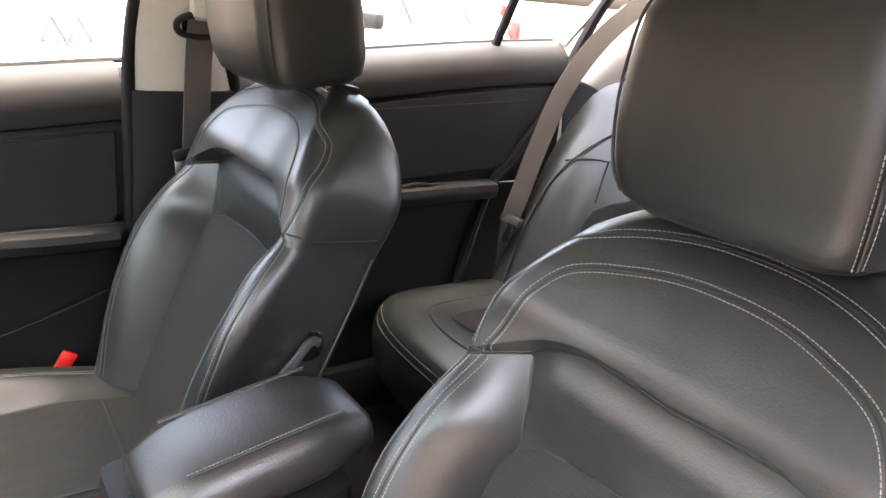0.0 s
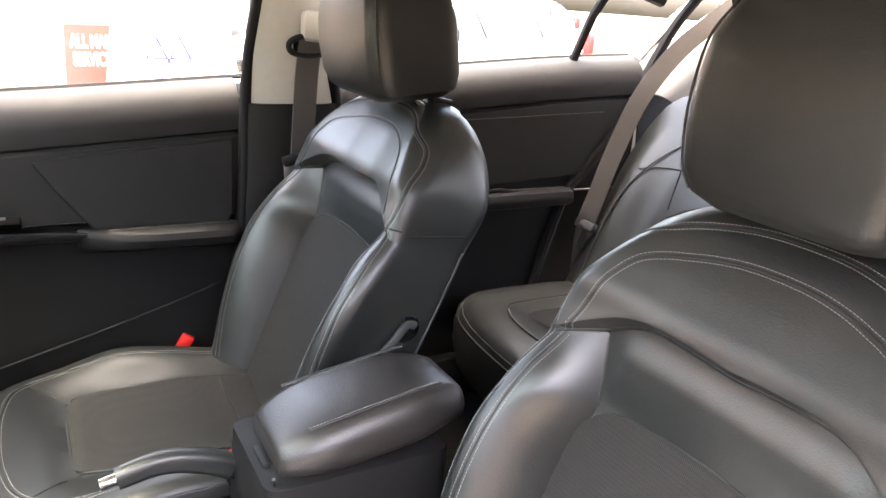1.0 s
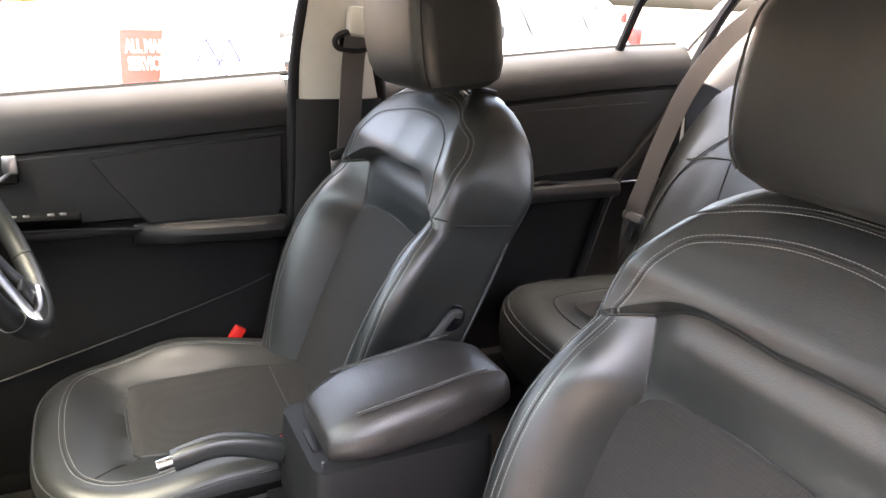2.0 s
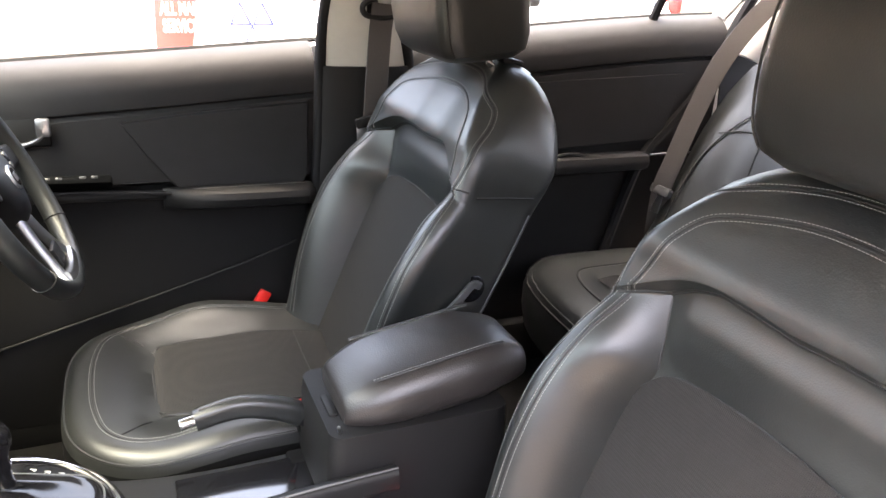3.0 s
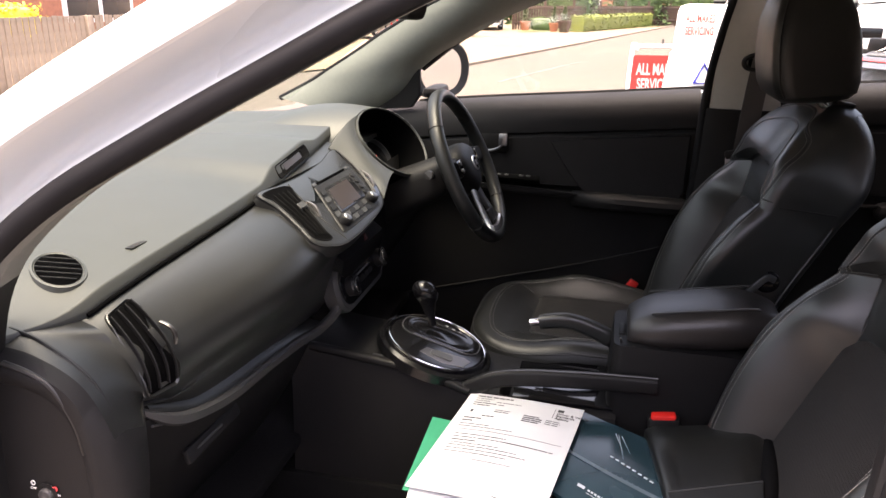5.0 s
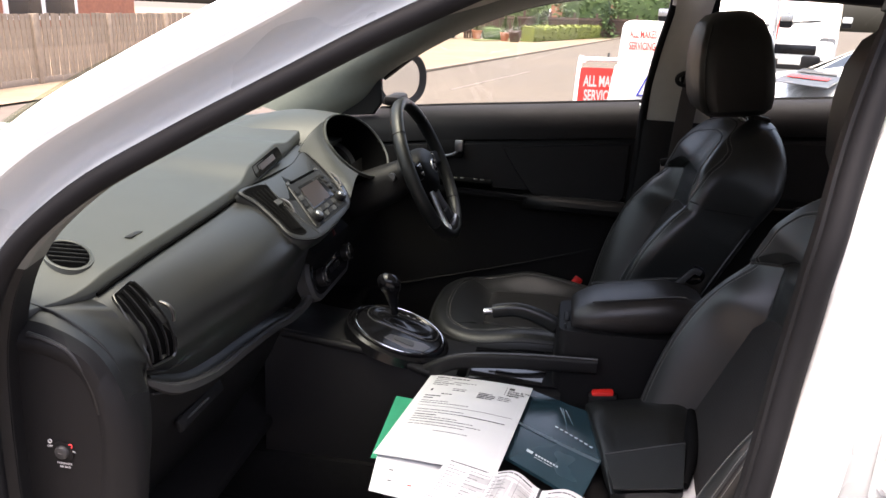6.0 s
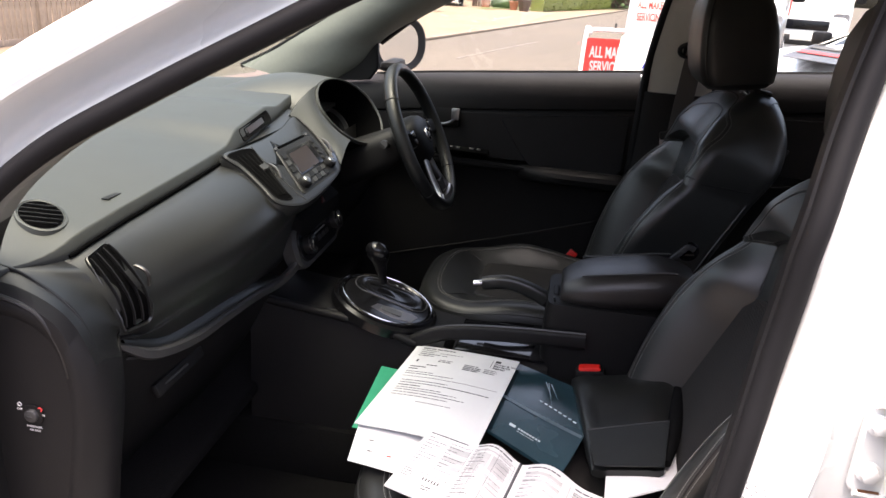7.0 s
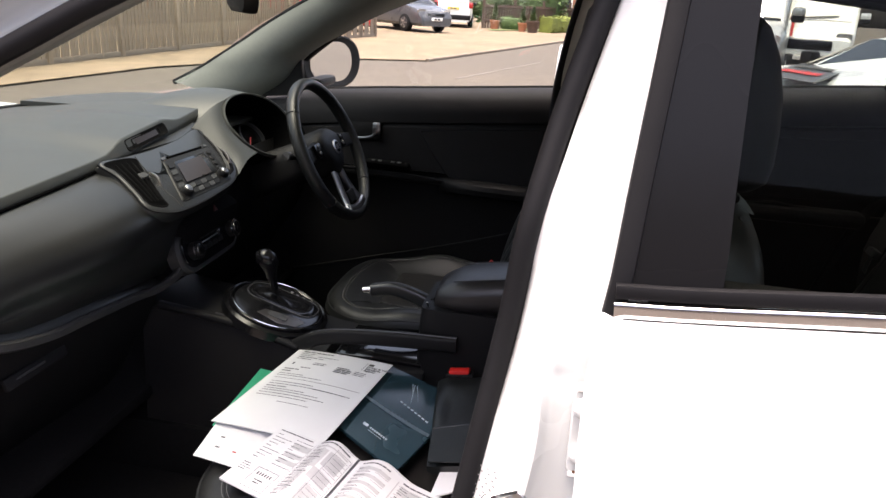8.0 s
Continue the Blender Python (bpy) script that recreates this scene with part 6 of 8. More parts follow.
# ---- steering wheel
WT = radians(25)
wc = np.array((0.004, 0.400, 1.032))
wn_ = np.array((math.cos(WT), 0, math.sin(WT)))
wu = np.array((-math.sin(WT), 0, math.cos(WT)))
wy = np.array((0, 1.0, 0))
W = lambda a, b, h=0.0: wc + a * wy + b * wu + h * wn_
wheel = thing("steering_wheel", tuple(wc - np.array((0, 0, 0.17))), "black leather three-spoke steering wheel with silver lower spoke", "steering wheel")
rimp = [W(0.178 * math.sin(t), 0.178 * math.cos(t)) for t in np.linspace(0, 2 * math.pi, 72, endpoint=False)]
part("rim", sweep(rimp, circle(0.0142, 14, 0.0165), True, tuple(wn_)), HEADREST, wheel, "black leather rim")
for t in (50, 130, 230, 310):
    a = radians(t)
    c = [W(0.178 * math.sin(a + d), 0.178 * math.cos(a + d)) for d in (-0.006, 0.006)]
    part("rim_joint", sweep(c, circle(0.0160, 14, 0.0180), False, tuple(wn_)), GROOVE, wheel)
hubp = smooth_path([(-0.072, 0.030, 0), (-0.045, 0.052, 0), (0, 0.060, 0), (0.045, 0.052, 0), (0.072, 0.030, 0), (0.062, -0.012, 0), (0.034, -0.052, 0), (0, -0.066, 0), (-0.034, -0.052, 0), (-0.062, -0.012, 0)], 50, True)
hub = part("airbag_cover", rings([[W(p[0] * k, p[1] * k, h) for p in hubp] for k, h in ((1.0, -0.055), (1.0, -0.012), (0.95, 0.0), (0.80, 0.010), (0.5, 0.016), (0.02, 0.018))]), DASH_LOW, wheel, "black domed airbag cover")
part("emblem", disc(W(0, 0.002, 0.016), tuple(wn_), 0.019, 0.004, 28, 0.001), SATIN, hub, "plain silver oval emblem")
part("emblem_field", disc(W(0, 0.002, 0.0198), tuple(wn_), 0.0145, 0.0008, 28), PIANO, hub)
for dx2 in (-0.006, 0.0, 0.006):
    part("emblem_bar", plate(rrect(0.0016, 0.0065, 0.0006, 2), W(dx2, 0.002, 0.0204), np.stack([wy, wu, wn_], 1), 0.0006), SATIN, hub)
for s in (-1, 1):
    sp_ = [W(s * 0.055, 0.012, -0.012), W(s * 0.11, 0.010, -0.012), W(s * 0.168, 0.004, -0.004)]
    part("spoke", sweep(sp_, rrect(0.024, 0.009, 0.007, 3), up=tuple(wn_), scales=[1.1, 0.9, 0.75]), DASH_LOW, wheel)
    pad = part("spoke_switches", sweep([W(s * 0.070, 0.012, 0.001), W(s * 0.100, 0.011, 0.0)], rrect(0.018, 0.005, 0.004, 3), up=tuple(wn_)), PIANO, wheel)
    for i in (-1, 1):
        part("button", disc(W(s * 0.084, 0.012 + i * 0.009, 0.003), tuple(wn_), 0.006, 0.005, 14, 0.001), GREYTRIM, pad)
    low = smooth_path([W(s * 0.020, -0.052, -0.008), W(s * 0.030, -0.095, -0.006), W(s * 0.042, -0.135, -0.001), W(s * 0.058, -0.162, 0.005)], 16)
    part("lower_spoke", sweep(low, rrect(0.011, 0.006, 0.004, 3), up=tuple(wn_)), SATIN, wheel, "satin silver lower spoke")
arc = [W(0.166 * math.sin(t), 0.166 * math.cos(t), 0.006) for t in np.linspace(math.pi - 0.36, math.pi + 0.36, 14)]
part("lower_trim", sweep(arc, rrect(0.013, 0.007, 0.005, 3), up=tuple(wn_)), SATIN, wheel, "satin silver insert at the foot of the rim")
part("spoke_window", sweep([W(-0.022, -0.13, 0.002), W(0.022, -0.13, 0.002)], rrect(0.016, 0.004, 0.003, 2), up=tuple(wn_)), DASH_LOW, wheel)
col = thing("steering_column", (-0.12, 0.40, 0.94), "black steering column shroud with stalks", "steering column")
part("shroud", rings([[wc - wn_ * d + np.array((0, q[0], q[1])) * k for q in rrect(0.060, 0.055, 0.035, 5)] for d, k in ((0.05, 0.75), (0.075, 0.95), (0.12, 1.0), (0.22, 1.1))]), DASH_LOW, col)
for s, ln in ((-1, 0.15), (1, 0.15)):
    part("stalk", tube([W(s * 0.05, 0.015, -0.075), W(s * 0.10, 0.022, -0.068), W(s * ln, 0.030, -0.055)], 0.008, 10, scales=[0.8, 0.9, 1.15]), DASH_LOW, col)
    part("stalk_tip", tube([W(s * (ln - 0.03), 0.027, -0.059), W(s * ln, 0.0302, -0.0545)], 0.0098, 10), GREYTRIM, col)
part("ignition", disc((-0.10, 0.50, 0.98), (1, 0, 0.3), 0.018, 0.02, 20, 0.004), GREYTRIM, col)

# ---------------------------------------------------------------- centre console
con = thing("centre_console", (0.20, 0, 0.40), "black plastic centre console between the front seats", "console")
CZ = [(-0.24, 0.775), (-0.16, 0.762), (-0.05, 0.752), (0.06, 0.730), (0.115, 0.712), (0.20, 0.700), (0.38, 0.700)]
cs = []
for x in np.linspace(-0.24, 0.38, 26):
    z = soft_table(CZ, x)
    w = 0.100 + 0.0 * x
    cs.append([(x, -w - 0.015, 0.38), (x, -w, z - 0.03), (x, -w + 0.006, z - 0.008), (x, -w + 0.018, z), (x, w - 0.018, z), (x, w - 0.006, z - 0.008), (x, w, z - 0.03), (x, w + 0.015, 0.38)])
part("body", rings(cs), DASH_LOW, con)
part("left_edge_rail", sweep(smooth_path([(-0.20, -0.098, 0.768), (-0.10, -0.099, 0.758), (0.02, -0.100, 0.742), (0.112, -0.100, 0.714)], 20), rrect(0.009, 0.008, 0.006, 3)), DASH_LOW, con)
rail = smooth_path([(0.105, -0.094, 0.706), (0.130, -0.094, 0.722), (0.165, -0.094, 0.738), (0.22, -0.094, 0.748), (0.33, -0.094, 0.757), (0.445, -0.094, 0.762)], 36)
part("side_rail", sweep([p + np.array((0, 0, 0.006)) for p in rail], rrect(0.010, 0.016, 0.008, 4)), DASH_LOW, con, "curved black side rail")
# lighter grey line painted in for the gleam on the rail's upper curve
part("rail_highlight", tube([p + np.array((0, -0.004, 0.0225)) for p in rail[6:]], 0.0016, 6), GREYTRIM, con)
# thin black slab gives the pocket's shade without any hollow
part("tray_pocket_shade", box((0.155, -0.040, 0.7005), (0.060, 0.075, 0.006), 0.002), RECESS_SHADE, con, "flat black patch for the shade in the tray's front pocket")
part("gloss_panel", box((0.285, -0.010, 0.7045), (0.19, 0.150, 0.008), 0.003), TRAYGLOSS, con, "gloss black panel on the console")
part("silver_side_trim", sweep(smooth_path([(-0.08, -0.092, 0.756), (0.02, -0.094, 0.745), (0.10, -0.088, 0.722), (0.125, -0.04, 0.716)], 20), rrect(0.014, 0.003, 0.002, 2)), GREYTRIM, con)
part("tunnel", box((0.10, 0, 0.42), (1.5, 0.26, 0.16), 0.04), CARPET, con)
# armrest box
bx = thing("armrest_box", (0.50, 0, 0.60), "black padded armrest lid on the console box", "armrest")
part("box_body", rings([[(0.505 + q[0] * k - (0.02 if z > 0.7 else 0), q[1] * k * 0.95, z) for q in rrect(0.125, 0.092, 0.02, 4)] for z, k in ((0.62, 1.0), (0.72, 1.0), (0.80, 0.98), (0.832, 0.96))]), DASH_LOW, bx, "black plastic box")


def lid_z(x):
    return 0.876 + 0.17 * (x - 0.385) - 0.55 * max(x - 0.57, 0) ** 1.6


lid = []
for x in (0.388, 0.391, 0.396, 0.404, 0.416, 0.432, 0.46, 0.50, 0.54, 0.575, 0.600, 0.618, 0.630, 0.637, 0.640):
    e = min(1, math.sqrt(max(0.02, (x - 0.3865) / 0.055)), math.sqrt(max(0.02, (0.6415 - x) / 0.075)))
    zt, zb = lid_z(x), 0.812 + 0.12 * (x - 0.385)
    mid, hh = (zt + zb) / 2 - 0.008 * (1 - e), (zt - zb) / 2 * (0.45 + 0.55 * e)
    w = 0.078 * (0.66 + 0.34 * e)
    lid.append([(x, q[0], mid + q[1] + 0.008 * (1 - (q[0] / w) ** 2) * (1 if q[1] > 0 else 0)) for q in rrect(w, hh, min(0.030, hh * 0.95), 8)])
lidp = part("lid", rings(lid), LEATHER_TOP, bx, "black padded vinyl lid")
for s in (-1, 1):
    row = [(x, s * 0.057, lid_z(x) + 0.0005 + 0.008 * (1 - (0.057 / 0.078) ** 2)) for x in np.linspace(0.425, 0.60, 26)]
    part("seam", tube(row, 0.0014, 6), GROOVE, lidp)
    part("stitching", stitches(row, [(0, 0, 1)] * 26, shift=s * 0.004), STITCH, lidp, smooth=False)
part("latch", box((0.380, -0.01, 0.825), (0.012, 0.050, 0.022), 0.004), DASH_LOW, bx)
part("latch_edge", tube([(0.376, -0.072, 0.842), (0.380, -0.066, 0.825), (0.388, -0.052, 0.812)], 0.0022, 6), SATIN, bx)
part("cup_ring", tube([(0.335 + 0.036 * math.cos(t), -0.005 + 0.036 * math.sin(t), 0.704) for t in np.linspace(0, 2 * math.pi, 28, endpoint=False)], 0.0028, 6, True), SATIN, con)

# gear selector
sel = thing("gear_selector", (0.02, 0, 0.74), "automatic gear selector in an oval silver-edged gate", "gear lever")
so = np.array((0.025, -0.004, 0.752))
sa = frame_axes((1.0, 0.0, -0.30), (0.0, 1.0, 0.0))
ovl = lambda a, b, h: [so + sa @ np.array((a * math.cos(t), b * math.sin(t), h)) for t in np.linspace(0, 2 * math.pi, 48, endpoint=False)]
part("outer_ring", rings([ovl(0.117, 0.116, -0.016), ovl(0.115, 0.114, 0.002), ovl(0.108, 0.106, 0.006), ovl(0.103, 0.101, 0.003)], False), PIANO, sel, "gloss black outer ring")
part("silver_ring", rings([ovl(0.103, 0.101, 0.000), ovl(0.102, 0.100, 0.009), ovl(0.098, 0.096, 0.011), ovl(0.096, 0.094, 0.009), ovl(0.096, 0.094, 0)], False), PIANO, sel, "gloss black oval ring")
part("chrome_line", tube(ovl(0.099, 0.097, 0.0108), 0.0016, 6, True, up=(0, 0, 1)), CHROME, sel, "thin chrome line round the gate")
gate = part("gate_plate", rings([ovl(0.097, 0.095, 0.004), ovl(0.093, 0.091, 0.0095), ovl(0.085, 0.083, 0.0105), ovl(0.01, 0.01, 0.0115)]), PIANO, sel, "gloss black gate plate")
part("boot", rings([[so + sa @ np.array((0.002 + q[0] * k * 1.0 - 0.02 * (1 - k), 0.026 + q[1] * k, h)) for q in rrect(0.078, 0.036, 0.03, 5)] for k, h in ((1.0, 0.011), (0.95, 0.0150), (0.88, 0.0155), (0.80, 0.0135), (0.60, 0.0135), (0.34, 0.0150), (0.2, 0.018))]), PIANO, sel, "gloss black slotted cover round the lever")
part("boot_rim", tube([so + sa @ np.array((0.002 + q[0] * 1.04, 0.026 + q[1] * 1.06, 0.0125)) for q in rrect(0.078, 0.036, 0.03, 6)], 0.0012, 6, True), GREYTRIM, sel)
part("button", plate(rrect(0.022, 0.010, 0.006), so + sa @ np.array((0.022, -0.050, 0.0105)), sa, 0.003, 0.001), GREYTRIM, sel)
part("button_plate", plate([(0.062, -0.024), (0.078, -0.030), (0.068, -0.060), (0.030, -0.074), (-0.020, -0.064), (-0.012, -0.040)], so + sa @ np.array((0, 0, 0.0098)), sa, 0.0016, 0.0006), GUNMETAL, sel, "grey metal button plate")
for i, c in enumerate("PRND"):
    words(c, 0.010, facing(so + sa @ np.array((0.002 + 0.016 * i, 0.073 - 0.0035 * i, 0.0120)), tuple(sa[:, 1] * -1), tuple(-sa[:, 0] * -1)), LETTER, gate)
base = so + sa @ np.array((-0.022, 0.022, 0.03))
tip = np.array((0.0, 0.004, 0.866))
part("shaft", tube([base, (base + tip) / 2, tip], 0.0085, 12, up=(0, 1, 0)), PIANO, sel, "black shaft")
kb = []
ax_k = (tip - base) / np.linalg.norm(tip - base)
for h, r in ((-0.046, 0.009), (-0.036, 0.0115), (-0.026, 0.0125), (-0.016, 0.0150), (-0.008, 0.0195), (0.002, 0.0222), (0.010, 0.0226), (0.018, 0.0205), (0.024, 0.0165), (0.029, 0.0100), (0.031, 0.003)):
    kb.append([tip + ax_k * (h - 0.012) + r * np.array((math.cos(t) * 1.12, math.sin(t), 0)) for t in np.linspace(0, 2 * math.pi, 22, endpoint=False)])
part("knob", rings(kb), PIANO, sel, "gloss black knob")

# parking brake
pb = thing("handbrake", (0.36, 0.062, 0.70), "black handbrake lever with a chrome button", "handbrake")
hp = smooth_path([(0.222, 0.062, 0.797), (0.27, 0.062, 0.806), (0.31, 0.062, 0.800), (0.36, 0.062, 0.778), (0.40, 0.062, 0.740), (0.42, 0.062, 0.70)], 30)
part("grip", sweep(hp[:19], rrect(0.013, 0.016, 0.010, 4), scales=list(np.linspace(0.85, 1.05, 19))), LEATHER, pb, "black leather grip")
part("lever", sweep(hp[17:], rrect(0.010, 0.014, 0.006, 3)), DASH_LOW, pb)
part("top_trim", sweep([p + np.array((0, 0, 0.0145)) for p in hp[1:15]], rrect(0.0030, 0.0020, 0.0015, 2)), GREYTRIM, pb, "grey top strip")
part("button", tube([(0.203, 0.062, 0.794), (0.212, 0.062, 0.796), (0.224, 0.062, 0.798)], 0.0075, 14, up=(0, 1, 0)), CHROME, pb, "chrome release button")
part("slot_boot", box((0.385, 0.062, 0.702), (0.09, 0.036, 0.014), 0.005), DEEP, pb)

# ---------------------------------------------------------------- belts and buckles
def buckle(c, tilt, label):
    b = thing("belt_buckle", tuple(np.array(c) - np.array((0, 0, 0.05))), label, "belt buckle", "seat belt buckles")
    part("housing", box(np.array(c), (0.055, 0.024, 0.045), 0.006, turn(0, tilt, 0)), DASH_LOW, b)
    part("release", box(np.array(c) + turn(0, tilt, 0) @ np.array((0, 0, 0.020)), (0.042, 0.020, 0.016), 0.004, turn(0, tilt, 0)), RED, b, "red release button")
    part("stalk", box(np.array(c) - np.array((-0.015, 0, 0.06)), (0.03, 0.012, 0.10), 0.004, turn(0, tilt + 10, 0)), DASH_LOW, b)
    return b


buckle((0.462, -0.120, 0.703), -8, "black belt buckle with red button beside the passenger seat")
buckle((0.388, 0.108, 0.742), -14, "black belt buckle with red button beside the driver's seat")
tab = thing("red_pull_tab", (0.450, 0.684, 0.58), "bright red plastic tab between driver's seat and door", "tab")
part("tab", box((0.402, 0.672, 0.646), (0.027, 0.012, 0.086), 0.004, turn(0, 32, 0)), RED, tab, "red plastic tab")
part("foot", box((0.400, 0.668, 0.590), (0.05, 0.016, 0.04), 0.005), DASH_LOW, tab)

belt = thing("seat_belt", (0.68, 0.64, 0.60), "grey driver's seat belt hanging on the door pillar", "seat belt")
strap = smooth_path([(0.668, 0.648, 1.288), (0.662, 0.652, 1.22), (0.652, 0.640, 1.10), (0.645, 0.636, 0.95), (0.642, 0.640, 0.70)], 24)
part("strap", sweep(strap, rrect(0.024, 0.0012, 0.001, 1), up=(0, -1, 0)), BELT, belt, "grey woven strap")
part("guide_loop", sweep(smooth_path([(0.632, 0.655, 1.262), (0.626, 0.650, 1.280), (0.648, 0.645, 1.292), (0.688, 0.645, 1.292), (0.706, 0.650, 1.284), (0.700, 0.655, 1.264), (0.668, 0.652, 1.256)], 36, True), circle(0.006, 8), True, (0, 1, 0)), DASH_LOW, belt, "black upper belt guide")
part("guide_cap", box((0.676, 0.650, 1.312), (0.056, 0.030, 0.058), 0.012, turn(-8, 4, 0)), BEIGE, belt, "pale grey anchor cap")
part("guide_plate", box((0.667, 0.657, 1.275), (0.064, 0.006, 0.030), 0.003, turn(-8, 0, 0)), DEEP, belt)
tongue = part("tongue", box((0.640, 0.626, 1.058), (0.070, 0.012, 0.022), 0.005, turn(0, -12, 0)), DASH_LOW, belt)
part("tongue_plate", box((0.622, 0.624, 1.022), (0.026, 0.003, 0.052), 0.001, turn(0, -4, 0)), SATIN, tongue, "steel belt tongue")

rb = thing("seat_belt", (1.62, 0.60, 0.70), "grey rear seat belt lying over the bench backrest", "seat belt")
strap = smooth_path([(1.78, 0.585, 1.43), (1.640, 0.620, 1.308), (1.545, 0.632, 1.184), (1.490, 0.638, 1.05), (1.452, 0.640, 0.932), (1.432, 0.645, 0.85), (1.44, 0.655, 0.72)], 30)
part("strap", sweep(strap, rrect(0.024, 0.0012, 0.001, 1), up=(-0.68, -0.72, 0.15)), BELT, rb, "grey woven strap")
part("tongue", box((1.428, 0.640, 0.850), (0.02, 0.072, 0.024), 0.006, turn(0, 20, 0)), GREYTRIM, rb)
part("tongue_plate", box((1.425, 0.645, 0.815), (0.003, 0.026, 0.05), 0.001, turn(0, 10, 0)), SATIN, rb, "steel belt tongue")
part("guide", box((1.79, 0.58, 1.435), (0.05, 0.07, 0.05), 0.012), DASH_LOW, rb)

# ---------------------------------------------------------------- mirrors
dm = thing("door_mirror", (-0.14, 0.95, 1.10), "black-backed driver's door mirror beyond the glass", "door mirror")
mc = np.array((-0.205, 0.970, 1.205))
ma = frame_axes((0.55, 0.83, 0), (0.0, 0.0, 1.0))
hs = []
for d, k in ((-0.075, 0.35), (-0.070, 0.62), (-0.05, 0.88), (-0.02, 0.99), (0.0, 1.02), (0.010, 1.01), (0.013, 0.95), (0.006, 0.76)):
    hs.append([mc + ma @ np.array((q[0] * k, q[1] * k, 0)) + np.array((0.83, -0.55, 0)) * d * 1.0 for q in rrect(0.116, 0.082, 0.078, 8)])
part("shell", rings([[sum(hs[0]) / len(hs[0]) + (p - sum(hs[0]) / len(hs[0])) * 0.01 for p in hs[0]]] + hs, False), DASH_LOW, dm, "black mirror housing")
part("glass", rings([[mc + ma @ np.array((q[0] * k, q[1] * k, 0)) + np.array((0.83, -0.55, 0)) * 0.0075 for q in rrect(0.084, 0.064, 0.058, 8)] for k in (1.0, 0.01)], False), MIRROR, dm, "mirror glass")
part("arm", box((-0.185, 0.84, 1.155), (0.05, 0.14, 0.030), 0.012), DASH_LOW, dm)
im = thing("interior_mirror", (-0.02, 0.0, 1.36), "small black interior rear-view mirror under the header", "mirror")
ic, ia = np.array((-0.045, 0.03, 1.402)), frame_axes((-0.62, 0.78, 0.0), (0.0, 0.0, 1.0))
part("housing", rings([[ic + ia @ np.array((q[0] * k, q[1] * k, 0)) + np.array((0.78, 0.62, 0)) * d for q in rrect(0.075, 0.034, 0.03, 6)] for d, k in ((-0.03, 0.02), (-0.03, 0.6), (-0.02, 0.92), (0.0, 1.0), (0.008, 0.97), (0.004, 0.93))], False), DASH_LOW, im)
part("glass", rings([[ic + ia @ np.array((q[0] * k, q[1] * k, 0)) + np.array((0.78, 0.62, 0)) * 0.005 for q in rrect(0.069, 0.029, 0.026, 6)] for k in (1.0, 0.01)], False), MIRROR, im)
part("stem", tube([(-0.03, 0.03, 1.41), (-0.08, 0.03, 1.45), (-0.10, 0.03, 1.47)], 0.010, 10), DASH_LOW, im)

# ---------------------------------------------------------------- papers on the passenger seat
def sheet(name, corners, mat, label, category, t=0.0012, wave=0.004, n=10, fold=None):
    """A loose sheet given by its corners (top left, top right, foot left, foot right), slightly wavy."""
    def at(a, b, lift=0.0):
        p = bil(corners, a, b)
        w = wave * math.sin(math.pi * a) * math.sin(2.2 * b + 0.4) + (fold(a, b) if fold else 0)
        return p + np.array((0, 0, w + lift))
    s = thing(name, tuple(bil(corners, 0.5, 0.5)), label, category)
    part("leaf", slab(grid(at, np.linspace(0, 1, n), np.linspace(0, 1, n)), (0, 0, -t)), mat, s)
    return s, at


def print_bars(owner, at, rows, mat=INK, lift=0.0006):
    """Unreadable print: thin bars (across, down, width, height) on a sheet."""
    out, r3 = [], random.Random(len(bpy.data.meshes))
    broken = []
    for a, b, w, h in rows:
        if w < 0.07 or h > 0.03 or h < 0.0045:
            broken.append((a, b, w, h))
            continue
        q = a
        while q < a + w:
            ln = r3.choice((0.03, 0.05, 0.07, 0.10))
            broken.append((q, b, min(ln, a + w - q), h))
            q += ln + 0.007
    for a, b, w, h in broken:
        us = np.linspace(a, min(a + w, 0.98), 4)
        out.append(grid(lambda u, v: at(u, v, lift), us, [b, b + h]))
    part("print_line", join(*out), mat, owner, smooth=False)


